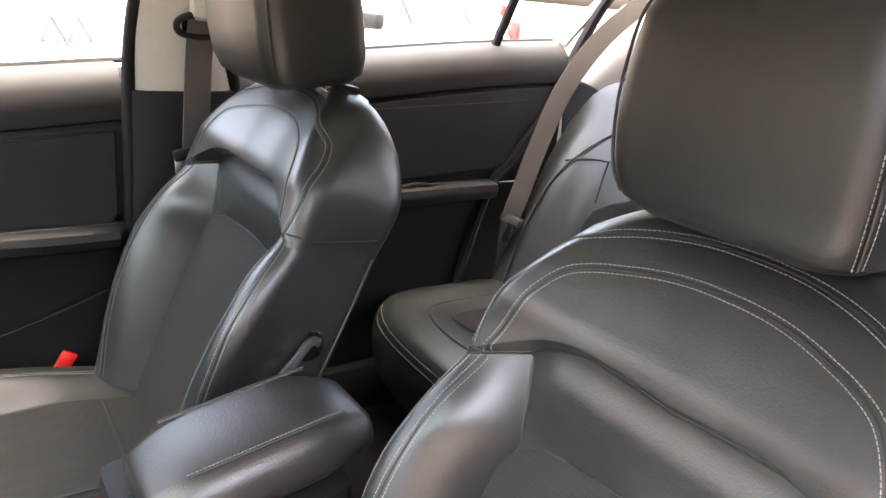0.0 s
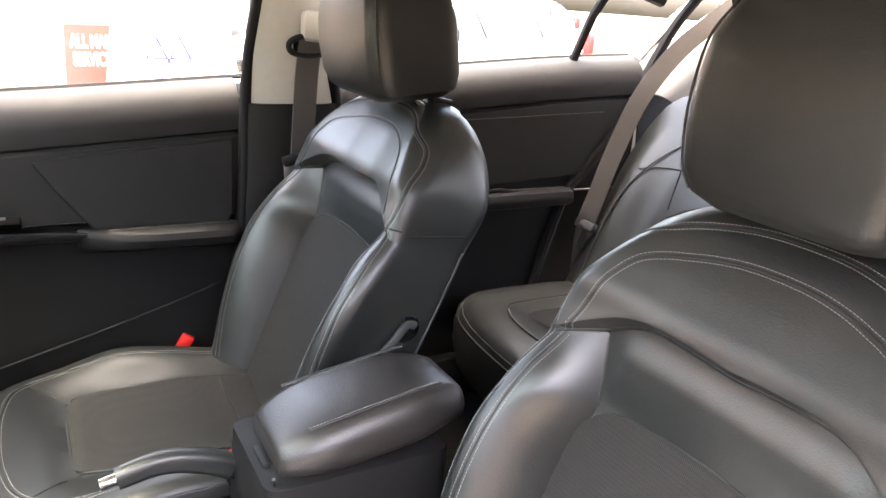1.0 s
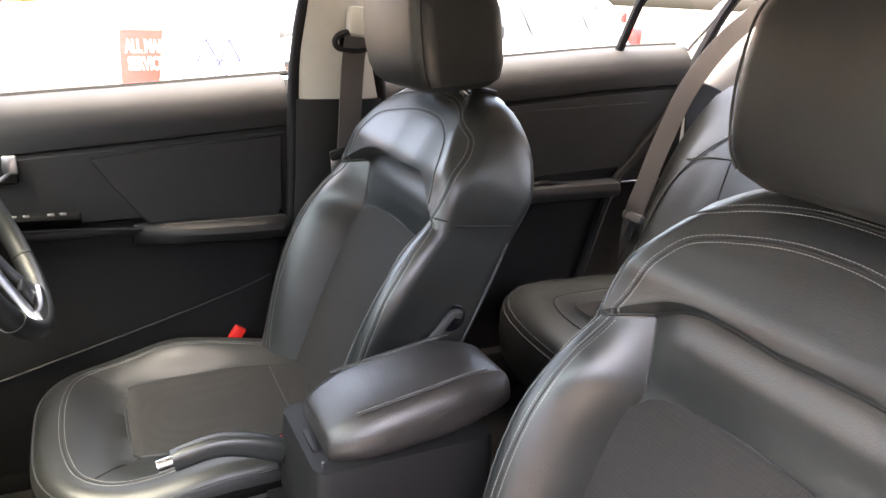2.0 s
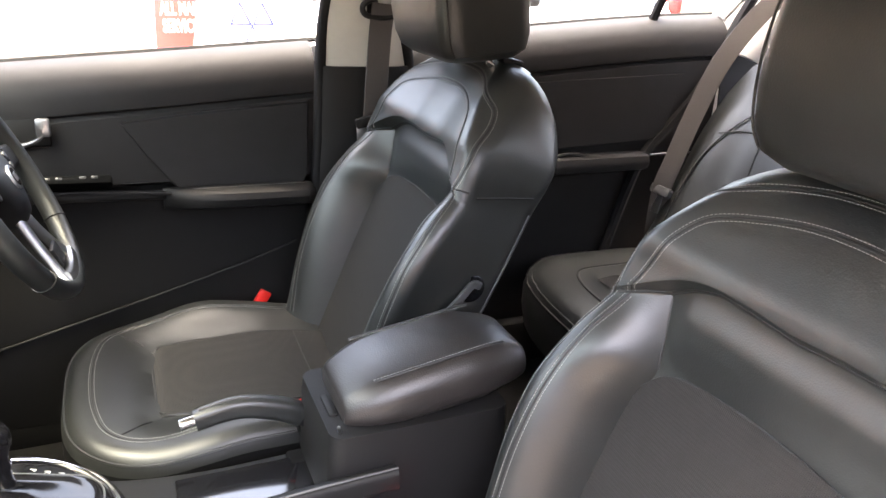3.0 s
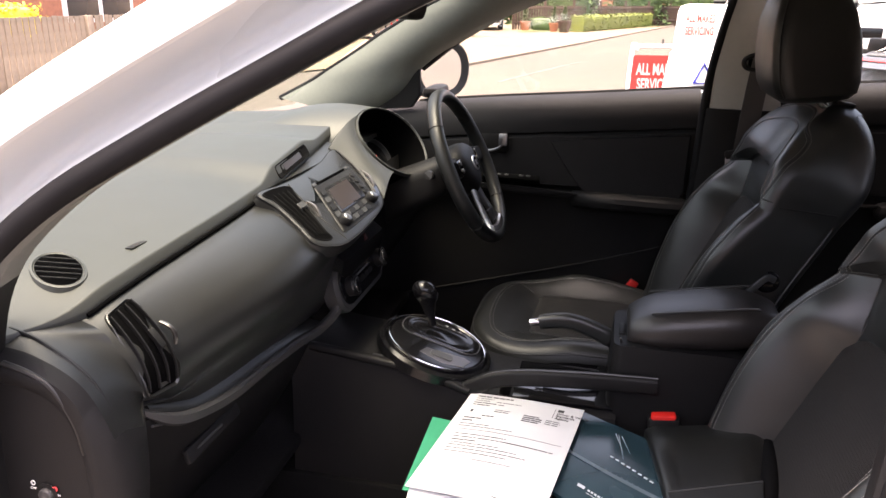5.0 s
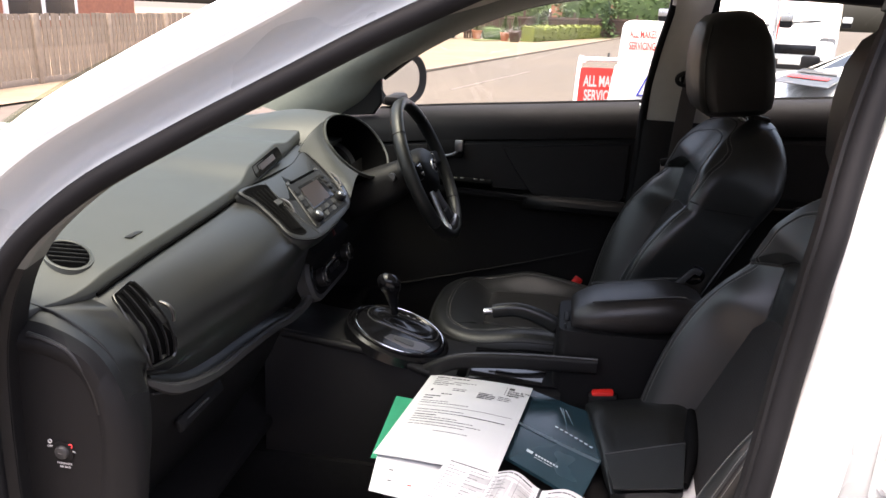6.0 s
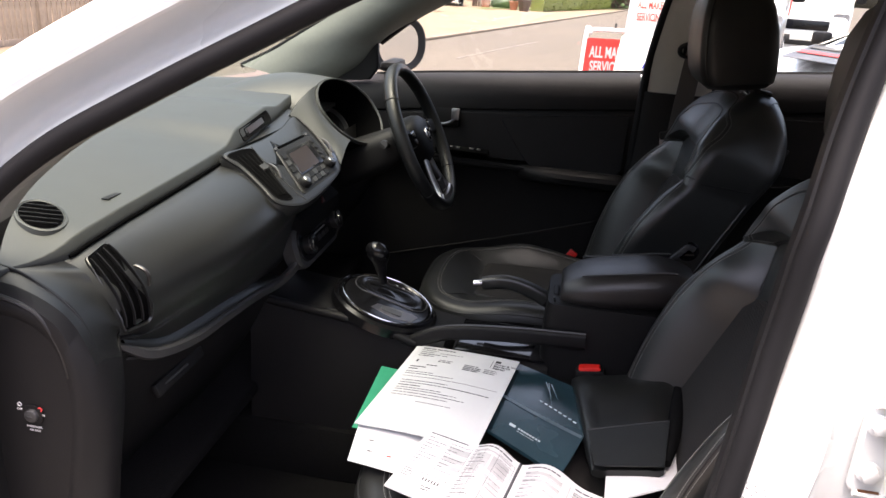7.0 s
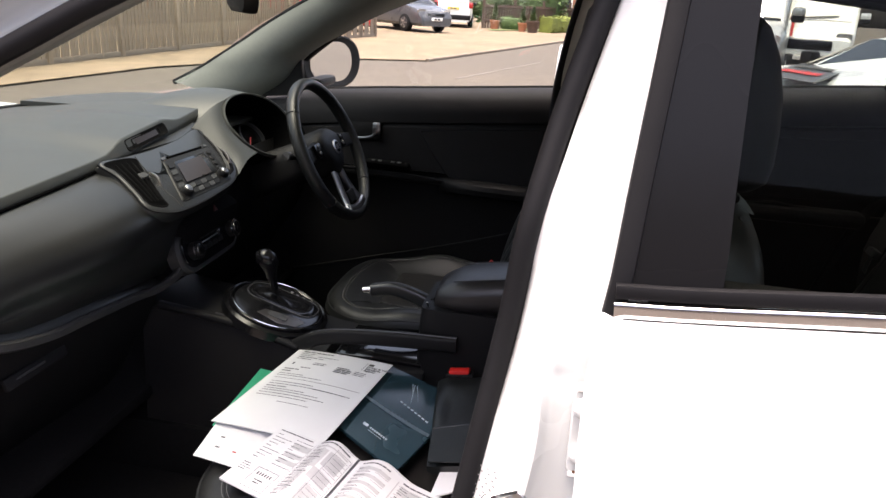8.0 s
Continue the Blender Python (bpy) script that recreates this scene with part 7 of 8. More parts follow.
rnd = random.Random(5)
green, g_at = sheet("green_folder", ((0.060, -0.165, 0.690), (0.20, -0.20, 0.70), (0.062, -0.37, 0.682), (0.20, -0.38, 0.69)), GREEN, "green card folder under the papers", "folder", wave=0.001)
cert, c_at = sheet("certificate_paper", ((0.118, -0.099, 0.712), (0.325, -0.128, 0.722), (0.072, -0.390, 0.705), (0.281, -0.417, 0.711)), PAPER, "white printed certificate sheet on the seat", "paper", wave=0.006)
rows = [(0.08, 0.030, 0.13, 0.012), (0.22, 0.030, 0.18, 0.014), (0.08, 0.06, 0.16, 0.006), (0.08, 0.085, 0.13, 0.006), (0.27, 0.085, 0.22, 0.006), (0.08, 0.11, 0.20, 0.008), (0.08, 0.135, 0.15, 0.008), (0.30, 0.115, 0.05, 0.007),
        (0.10, 0.20, 0.02, 0.03), (0.30, 0.175, 0.13, 0.006), (0.30, 0.195, 0.12, 0.008), (0.22, 0.255, 0.10, 0.010), (0.08, 0.29, 0.15, 0.010), (0.08, 0.32, 0.09, 0.010), (0.08, 0.36, 0.25, 0.006), (0.08, 0.385, 0.45, 0.006),
        (0.55, 0.185, 0.13, 0.009), (0.55, 0.205, 0.16, 0.010), (0.55, 0.225, 0.16, 0.010), (0.55, 0.245, 0.14, 0.010), (0.74, 0.195, 0.11, 0.007), (0.74, 0.215, 0.12, 0.007), (0.74, 0.235, 0.11, 0.007), (0.08, 0.42, 0.86, 0.004),
        (0.10, 0.47, 0.42, 0.006), (0.10, 0.50, 0.55, 0.006), (0.54, 0.50, 0.36, 0.008), (0.10, 0.53, 0.20, 0.008), (0.10, 0.56, 0.40, 0.006), (0.10, 0.585, 0.55, 0.006), (0.10, 0.615, 0.63, 0.006), (0.10, 0.645, 0.50, 0.006), (0.35, 0.70, 0.30, 0.005)]
for row in rows:
    print_bars(cert, c_at, [row], lift=0.0009)
print_bars(cert, c_at, [(0.775, 0.055, 0.004, 0.105), (0.80, 0.055, 0.05, 0.028)], INKDARK)
for i, line in enumerate(("Driver & Vehicle", "Standards", "Agency")):
    o, q, r = c_at(0.80, 0.105 + 0.026 * i, 0.0012), c_at(0.95, 0.105 + 0.026 * i, 0.0012), c_at(0.80, 0.08 + 0.026 * i, 0.0012)
    words(line, 0.0082, facing(o, q - o, r - o), INKDARK, cert, align='LEFT')
stub, s_at = sheet("dealer_leaflet", ((0.074, -0.355, 0.697), (0.22, -0.36, 0.697), (0.088, -0.480, 0.698), (0.20, -0.50, 0.698)), PAPER, "white leaflet with small coloured marks under the certificate", "leaflet", wave=0.002)
MARK_RED = material("red_mark", (0.45, 0.06, 0.05), 0.6)
print_bars(stub, s_at, [(0.20, 0.50, 0.06, 0.028)], INK)
print_bars(stub, s_at, [(0.22, 0.72, 0.07, 0.028)], INK)
print_bars(stub, s_at, [(0.50, 0.74, 0.06, 0.025)], MARK_RED)

# open service booklet
LP = ((0.200, -0.388, 0.714), (0.354, -0.440, 0.712), (0.160, -0.530, 0.704), (0.322, -0.592, 0.704))
RP = ((0.356, -0.440, 0.712), (0.500, -0.492, 0.708), (0.324, -0.592, 0.704), (0.462, -0.640, 0.700))
l_bulge = lambda a: 0.016 * math.sin(math.pi * smoothstep(0.45, 1.0, a)) + 0.002 * math.sin(3 * a)
r_bulge = lambda a: 0.018 * math.sin(math.pi * smoothstep(0.0, 0.7, a) ** 0.7)
bk1, b_at = sheet("service_booklet", LP, PAPER, "open white service booklet with printed forms and a stamp", "booklet", t=0.003, wave=0.0, n=26, fold=lambda a, b: l_bulge(a))
r_at = lambda a, b, lift=0.0: bil(RP, a, b) + np.array((0, 0, lift + r_bulge(a)))
part("right_page", slab(grid(r_at, np.linspace(0, 1, 26), np.linspace(0, 1, 8)), (0, 0, -0.003)), PAPER, bk1)
for n, (f, side) in enumerate(((b_at, 1), (r_at, 0))):
    for k in (1, 2, 3):
        part("page_edge", tube([f(a, 0.0, -0.0012 * k) + np.array((0.001 * k, 0.0014 * k, 0)) for a in np.linspace(0.02, 0.98, 24)], 0.0006, 5), PAPER, bk1)
part("spine_fold", tube([b_at(0.995, b, 0.0006) for b in np.linspace(0, 1, 8)], 0.0016, 6), INK, bk1)
# pale printed form fields on both pages
PALEINK = material("pale_grey_print", (0.42, 0.42, 0.43), 0.8, vary=0.15, scale=60)


def fields(at, rows):
    for a, b, w, h in rows:
        part("form_field", grid(lambda u, v: at(u, v, 0.0005), np.linspace(a, a + w, 14), np.linspace(b, b + h, 4)), PALEINK, bk1)


fields(b_at, [(0.57, 0.10, 0.36, 0.018), (0.57, 0.14, 0.012, 0.80), (0.60, 0.16, 0.14, 0.30), (0.76, 0.16, 0.17, 0.22), (0.60, 0.52, 0.10, 0.36), (0.73, 0.44, 0.20, 0.16), (0.78, 0.66, 0.15, 0.28), (0.30, 0.14, 0.22, 0.10), (0.30, 0.30, 0.22, 0.07), (0.30, 0.42, 0.22, 0.07)])
fields(r_at, [(0.08, 0.12 + 0.115 * i, 0.38, 0.05) for i in range(7)] + [(0.53, 0.08, 0.012, 0.88), (0.58, 0.10, 0.38, 0.12), (0.58, 0.27, 0.38, 0.26), (0.58, 0.60, 0.17, 0.32), (0.79, 0.60, 0.17, 0.32)])
FINE = [(0.04, 0.03, 0.42, 0.016), (0.56, 0.03, 0.36, 0.020)]
for c in range(2):
    for i in range(9):
        FINE.append((0.05 + 0.24 * c, 0.10 + 0.055 * i, 0.06 + 0.05 * ((i * 7 + c * 3) % 4), 0.008))
for i in range(14):
    FINE.append((0.54, 0.09 + 0.062 * i, 0.42, 0.004))
    FINE.append((0.55, 0.115 + 0.062 * i, 0.05 + 0.04 * ((i * 5) % 4), 0.010))
for q in (0.52, 0.66, 0.80, 0.965):
    FINE.append((q, 0.08, 0.003, 0.86))
for i in range(4):
    FINE.append((0.04, 0.66 + 0.035 * i, 0.08 + 0.02 * (i % 3), 0.009))
for row in FINE:
    print_bars(bk1, b_at, [row], lift=0.0008)
for row in [(0.08, 0.05, 0.34, 0.020), (0.58, 0.05, 0.34, 0.020)] + [(0.06 + 0.5 * c, 0.12 + 0.06 * i, 0.40, 0.004) for i in range(14) for c in range(2)] + [(0.08 + 0.5 * c, 0.14 + 0.06 * i, 0.05 + 0.04 * ((i * 3 + c) % 4), 0.010) for i in range(14) for c in range(2)]:
    print_bars(bk1, r_at, [row], lift=0.0008)
for row in [(0.22, 0.655, 0.25, 0.006), (0.22, 0.955, 0.25, 0.006), (0.22, 0.655, 0.004, 0.30), (0.466, 0.655, 0.004, 0.30)] + [(0.262 + 0.030 * i, 0.715, 0.012, 0.045) for i in range(6)] + [(0.29, 0.82, 0.10, 0.014), (0.30, 0.86, 0.07, 0.014)]:
    print_bars(bk1, b_at, [row], INKDARK, lift=0.0010)

navy, n_at = sheet("handbook", ((0.320, -0.115, 0.712), (0.486, -0.228, 0.722), (0.262, -0.320, 0.700), (0.415, -0.445, 0.706)), NAVY, "glossy dark blue handbook with silver marks on the seat", "handbook", t=0.006, wave=0.002)
SILVERINK = material("silver_print", (0.45, 0.50, 0.53), 0.4)
PALEBLUE = material("pale_blue_band", (0.07, 0.10, 0.12), 0.35)
strip = grid(lambda u, v: n_at(u, 0.50 + 0.07 * math.sin(2.4 * u + 0.3) * 0.6 + v, 0.0012), np.linspace(0.01, 0.99, 20), [0, 0.035])
part("band", strip, PALEBLUE, navy)
for k, w in ((0.0, 0.10), (0.03, 0.14), (0.06, 0.09)):
    part("light_streak", grid(lambda u, v: n_at(0.40 + k + 0.16 * u, 0.10 + w * 2.0 * u + 0.012 * v * (1 - u), 0.0014), np.linspace(0, 1, 8), [0, 1]), SILVERINK, navy, smooth=False)
for i in range(8):
    print_bars(navy, n_at, [(0.46 + 0.055 * i, 0.375 + 0.006 * i, 0.034, 0.016)], SILVERINK, 0.0014)
    print_bars(navy, n_at, [(0.48 + 0.05 * i, 0.53, 0.014, 0.007)], PALEBLUE, 0.0014)
for row in [(0.34, 0.80, 0.07, 0.030)] + [(0.44 + 0.032 * i, 0.808, 0.022, 0.018) for i in range(8)] + [(0.44, 0.845, 0.20, 0.005)]:
    print_bars(navy, n_at, [row], SILVERINK, 0.0014)

wal = thing("document_wallet", (0.53, -0.28, 0.70), "soft black vinyl document wallet against the backrest", "wallet")
wc4 = ((0.426, -0.170, 0.735), (0.606, -0.190, 0.780), (0.462, -0.428, 0.728), (0.566, -0.436, 0.752))
wrap = []
for b in np.linspace(0, 1, 16):
    row = []
    for q in rrect(0.5, 0.5, 0.22, 6):
        a, h = q[0] + 0.5, q[1]
        e = (1 - 0.55 * smoothstep(0.80, 1.0, b) - 0.45 * smoothstep(0.16, 0.0, b)) * (1.0 + 0.10 * math.sin(5 * b))
        row.append(bil(wc4, a, b) + np.array((0.0, 0.0, h * 0.034 * e - 0.017 + 0.004 * math.sin(9 * a + 4 * b) + 0.002 * math.sin(17 * a - 11 * b))))
    wrap.append(row)
part("cover", rings(wrap), WALLET, wal)
part("gusset", tube([bil(wc4, 1.0, b) + np.array((0.008 * math.sin(math.pi * b), 0.0, -0.010)) for b in np.linspace(0.03, 0.95, 16)], 0.013, 10, scales=[0.5 + 0.5 * math.sin(math.pi * k / 15) for k in range(16)]), DEEP, wal, "dark gusset along the open side")
part("flap_edge", tube([bil(wc4, a, 0.68 - 0.10 * a) + np.array((0, 0, 0.001)) for a in np.linspace(0.02, 0.98, 16)], 0.0014, 6), WALLET, wal)
part("flap", thick(grid(lambda a, b: bil(wc4, a, 0.70 - 0.10 * a + (0.31 + 0.1 * a) * b) + np.array((0, -0.004 * b, 0.0035 * (1 - b))), np.linspace(0.02, 0.98, 10), np.linspace(0, 1, 6)), 0.002), WALLET, wal)
under, u_at = sheet("loose_documents", ((0.50, -0.18, 0.722), (0.672, -0.170, 0.785), (0.480, -0.490, 0.706), (0.636, -0.430, 0.736)), PAPER, "white papers sticking out under the wallet", "paper", wave=0.003)
part("printed_panel", grid(lambda u, v: u_at(0.78 + 0.18 * u, 0.06 + 0.42 * v, 0.0012), np.linspace(0, 1, 4), np.linspace(0, 1, 8)), OLIVEINK, under, "olive printed panel")
print_bars(under, u_at, [(0.90, 0.15 + 0.05 * i, 0.06, 0.012) for i in range(6)])
part("folded_edge", tube([u_at(a, 1.0, -0.001) for a in np.linspace(0.02, 0.98, 12)], 0.0022, 6), PAPER, under)

# ---------------------------------------------------------------- outside
ASPHALT = material("worn_asphalt", (0.088, 0.074, 0.060), 0.85, vary=0.22, scale=5, bump=0.3, bump_scale=90, spec=0.3, big=0.3)
PAVING = material("tan_block_paving", (0.185, 0.142, 0.098), 0.9, vary=0.28, scale=2.5, bump=0.3, bump_scale=40, spec=0.2, big=0.5)
KERB = material("concrete_kerb", (0.19, 0.155, 0.12), 0.9, vary=0.15, scale=6)
FENCE = material("weathered_fence_boards", (0.25, 0.20, 0.145), 0.85, vary=0.3, scale=9, bump=0.4, bump_scale=60)
DARKWOOD = material("dark_brown_fence", (0.075, 0.045, 0.032), 0.8, vary=0.25, scale=8)
HEDGE = material("yellow_green_hedge", (0.13, 0.155, 0.025), 0.8, vary=0.4, scale=30)
LEAF = material("garden_green", (0.06, 0.10, 0.03), 0.8, vary=0.4, scale=20)
BLOSSOM = material("yellow_blossom", (0.65, 0.55, 0.05), 0.8, vary=0.25, scale=20)
BRICK = material("red_brick", (0.30, 0.13, 0.08), 0.9, vary=0.2, scale=6)
WHITEWOOD = material("white_window_frame", (0.75, 0.75, 0.74), 0.6, vary=0.04)
REDDOOR = material("red_front_door", (0.55, 0.02, 0.02), 0.5, vary=0.05)
DARKGLASS = material("dark_window", (0.02, 0.025, 0.03), 0.1, vary=0.1)
TERRACOTTA = material("terracotta", (0.38, 0.16, 0.09), 0.8, vary=0.15)
SIGNRED = material("red_sign_board", (0.50, 0.022, 0.016), 0.45, vary=0.05)
SIGNWHITE = material("white_sign_plastic", (0.78, 0.77, 0.74), 0.5, vary=0.06, scale=5, big=2.0)
BLUEINK = material("blue_vinyl", (0.012, 0.02, 0.30), 0.5, vary=0.05)
REDINK = material("red_vinyl", (0.50, 0.03, 0.02), 0.5, vary=0.05)
GRASS = material("verge_grass", (0.10, 0.13, 0.04), 0.9, vary=0.3, scale=12)
LAMPRED = material("red_lamp_lens", (0.35, 0.01, 0.01), 0.2, vary=0.05)
PLATE = material("yellow_number_plate", (0.65, 0.48, 0.03), 0.5, vary=0.03)


def gz(y):
    return 0.011 * max(0.0, y - 2.0)


def ground_mesh(pts, lift, name, mat, label, category):
    """A flat outline draped on the rising ground."""
    poly = [(x, y, gz(y) + lift) for x, y in pts]
    ob = solo(name, (poly, [tuple(range(len(poly)))]), mat, label, category, kind="structure", smooth=False)
    return ob


gxs, gys = [-900, -200, -60, -30, -15, -8, 0, 8, 15, 30, 60, 200, 900], [-900, -100, -20, 0, 2, 6, 12, 20, 30, 45, 70, 120, 400, 1500]
solo("ground", grid(lambda x, y: (x, y, gz(min(y, 120))), gxs, gys), ASPHALT, "worn grey asphalt road and forecourt", "road", kind="structure", smooth=False)
KX = [(-6.8, 6.0), (-6.5, 10.0), (-5.2, 13.6), (-2.96, 15.0), (-0.98, 24.7), (2.65, 42.6), (9.0, 75.0)]
ground_mesh(KX + [(-60, 75), (-60, 6.0)], 0.03, "pavement", PAVING, "tan paved driveway and footway", "pavement")
for a, b in zip(KX[3:], KX[4:]):
    n = 6
    kerb_pts = [((a[0] + (b[0] - a[0]) * i / n), (a[1] + (b[1] - a[1]) * i / n)) for i in range(n + 1)]
    solo("kerb", sweep([(x, y, gz(y) + 0.03) for x, y in kerb_pts], rrect(0.045, 0.035, 0.02, 2)), KERB, "pale concrete kerb along the road", "kerb", group="kerbs", kind="structure")
solo("lane_mark", sweep([(-1.75, 12.0, gz(12) + 0.004), (-1.2, 14.5, gz(14.5) + 0.004), (-0.60, 17.0, gz(17) + 0.004)], rrect(0.025, 0.003, 0.001, 1)), material("worn_road_paint", (0.15, 0.13, 0.115), 0.8, vary=0.2), "worn white line on the road", "road marking", kind="structure")
ground_mesh([(-3.8, 31.6), (3.0, 44.2), (3.2, 45.2), (-4.2, 32.4)], 0.06, "verge", GRASS, "narrow grass verge", "grass")

# board fence
def board_fence(x0, y0, x1, y1, h, w, name, mat, label, gap=0.006, posts=1.9):
    f = thing(name, ((x0 + x1) / 2, (y0 + y1) / 2, gz((y0 + y1) / 2)), label, "fence")
    L = math.hypot(x1 - x0, y1 - y0)
    d = np.array((x1 - x0, y1 - y0)) / L
    rz = math.degrees(math.atan2(d[1], d[0]))
    r = random.Random(3)
    n = int(L / w)
    me = None
    for i in range(n):
        c = np.array((x0, y0)) + d * (i + 0.5) * w
        hh = h + r.uniform(-0.015, 0.02)
        if me is None:
            ob = part("board", box((c[0], c[1], gz(c[1]) + h / 2 + 0.06), (w - gap, 0.018, h), 0.0), mat, f, smooth=False)
            me = ob
            off = np.array(ob.location)
            first = c
            # the shared mesh is centred on its own board
            v = np.empty(len(ob.data.vertices) * 3)
            ob.data.vertices.foreach_get("co", v)
            base = Vector((c[0], c[1], gz(c[1]) + h / 2 + 0.06)) - root_of(f)
            v = v.reshape(-1, 3) - np.array(base)
            v = v @ np.array(turn(0, 0, 0)).T
            ob.data.vertices.foreach_set("co", v.ravel())
        else:
            ob = bpy.data.objects.new("board", me.data)
            scene.collection.objects.link(ob)
            ob.parent = f
        ob.location = Vector((c[0], c[1], gz(c[1]) + hh / 2 + 0.06)) - root_of(f)
        ob.rotation_euler = (radians(r.uniform(-1, 1)), radians(r.uniform(-0.8, 0.8)), radians(rz + 9))
    for i in range(int(L / posts) + 1):
        c = np.array((x0, y0)) + d * i * posts
        part("post", box((c[0], c[1], gz(c[1]) + h / 2 + 0.04), (0.10, 0.10, h + 0.04), 0.008, turn(0, 0, rz)), mat, f)
    part("gravel_board", box(((x0 + x1) / 2, (y0 + y1) / 2, gz((y0 + y1) / 2) + 0.06), (L, 0.04, 0.13), 0.005, turn(0, -math.degrees(math.atan(0.011)) * d[1], rz)), KERB, f)
    return f


board_fence(-7.9, 3.5, -7.75, 19.5, 1.02, 0.115, "board_fence", FENCE, "weathered upright-board garden fence")
board_fence(-6.6, 20.2, -6.3, 22.2, 1.0, 0.4, "fence_end_panel", KERB, "pale concrete panel and post at the drive", gap=0.0, posts=1.0)


def leafy(name, centre, size, count, mat, label, seed, leaf=0.05, kind=""):
    """A bush: many small leaves round a box-like or round volume."""
    r = random.Random(seed)
    verts, faces = [], []
    for _ in range(count):
        while True:
            q = np.array([r.uniform(-1, 1) for _ in range(3)])
            if np.max(np.abs(q)) > 0.55 and np.linalg.norm(q) < 1.45:
                break
        p = np.array(centre) + q * np.array(size) * r.uniform(0.85, 1.05)
        a, b = r.uniform(0, 6.28), r.uniform(-1, 1)
        u = np.array((math.cos(a), math.sin(a), b * 0.6)) * leaf * r.uniform(0.6, 1.3)
        w = np.cross(u, np.array((r.uniform(-1, 1), r.uniform(-1, 1), r.uniform(0.2, 1))))
        w = w / (np.linalg.norm(w) + 1e-6) * leaf * 0.5
        i = len(verts)
        verts += [p - u, p + w, p + u, p - w]
        faces.append((i, i + 1, i + 2, i + 3))
    core = box(centre, tuple(1.5 * s for s in size), min(size) * 0.5)
    t = thing(name, (centre[0], centre[1], centre[2] - size[2]), label, "bush", kind=kind)
    part("leaves", (verts, faces), mat, t, smooth=False)
    part("twigs", core, mat, t)
    return t


hp0, hp1 = np.array((-1.65, 33.3)), np.array((1.6, 43.0))
hedge = thing("hedge", (0, 38, gz(38)), "clipped yellow-green garden hedge", "hedge")
r = random.Random(9)
hv, hf = [], []
for _ in range(5200):
    t, s, z = r.random(), r.uniform(-0.35, 0.35), r.uniform(0.05, 0.74)
    if abs(s) < 0.28 and z < 0.66:
        continue
    c = hp0 + (hp1 - hp0) * t
    p = np.array((c[0] + s, c[1], gz(c[1]) + z))
    a = r.uniform(0, 6.28)
    u = np.array((math.cos(a), math.sin(a), r.uniform(-0.8, 0.8))) * 0.07
    w = np.array((-math.sin(a), math.cos(a), r.uniform(-0.5, 0.5))) * 0.04
    i = len(hv)
    hv += [p - u, p + w, p + u, p - w]
    hf.append((i, i + 1, i + 2, i + 3))
part("leaves", (hv, hf), HEDGE, hedge, smooth=False)
part("twigs", sweep([(hp0[0], hp0[1], gz(hp0[1]) + 0.35), (hp1[0], hp1[1], gz(hp1[1]) + 0.35)], rrect(0.30, 0.33, 0.08, 3)), HEDGE, hedge)

# dark picket fence and gate behind the hedge
pk = thing("picket_fence", (0, 40, gz(40)), "dark brown rail and picket fence", "fence")
P0, P1 = np.array((-4.6, 34.0)), np.array((4.6, 47.0))
d = P1 - P0
for z in (0.35, 1.0):
    part("rail", sweep([(P0[0], P0[1], gz(P0[1]) + z), (P1[0], P1[1], gz(P1[1]) + z)], rrect(0.03, 0.045, 0.01, 1)), DARKWOOD, pk)
me = None
for i in range(90):
    c = P0 + d * i / 89
    tall = 1.35 if i % 12 == 0 else 1.1
    if me is None:
        ob = part("picket", box((c[0], c[1], gz(c[1])), (0.09, 0.025, 1.1), 0), DARKWOOD, pk, smooth=False)
        me = ob.data
        v = np.empty(len(me.vertices) * 3)
        me.vertices.foreach_get("co", v)
        me.vertices.foreach_set("co", (v.reshape(-1, 3) - (np.array((c[0], c[1], gz(c[1]))) - np.array(root_of(pk)))).ravel())
    else:
        ob = bpy.data.objects.new("picket", me)
        scene.collection.objects.link(ob)
        ob.parent = pk
    ob.location = Vector((c[0], c[1], gz(c[1]) + tall / 2)) - root_of(pk)
    ob.scale = (1.4 if i % 12 == 0 else 1, 1, tall / 1.1)


def pot(c, s, plant_h, label):
    p = thing("plant_pot", c, label, "plant pot", "pots by the fence")
    part("pot", rings([[(c[0] + q * k * math.cos(t), c[1] + q * k * math.sin(t), c[2] + z * s) for t in np.linspace(0, 2 * math.pi, 18, endpoint=False)] for q, k, z in ((0.20, s, 0.0), (0.28, s, 0.42), (0.30, s, 0.44), (0.30, s, 0.50), (0.25, s, 0.50))]), TERRACOTTA if s < 0.9 else DARKWOOD, p)
    r2 = random.Random(int(c[0] * 100))
    v, f = [], []
    for _ in range(260):
        h = r2.random()
        a, rr = r2.uniform(0, 6.28), 0.22 * (1 - h * 0.75) * r2.uniform(0.4, 1)
        q = np.array((c[0] + rr * math.cos(a), c[1] + rr * math.sin(a), c[2] + 0.48 * s + plant_h * h))
        u = np.array((math.cos(a), math.sin(a), 0.8)) * 0.05
        w = np.array((-math.sin(a), math.cos(a), 0)) * 0.03
        i = len(v)
        v += [q - u, q + w, q + u, q - w]
        f.append((i, i + 1, i + 2, i + 3))
    part("plant", (v, f), LEAF, p, smooth=False)


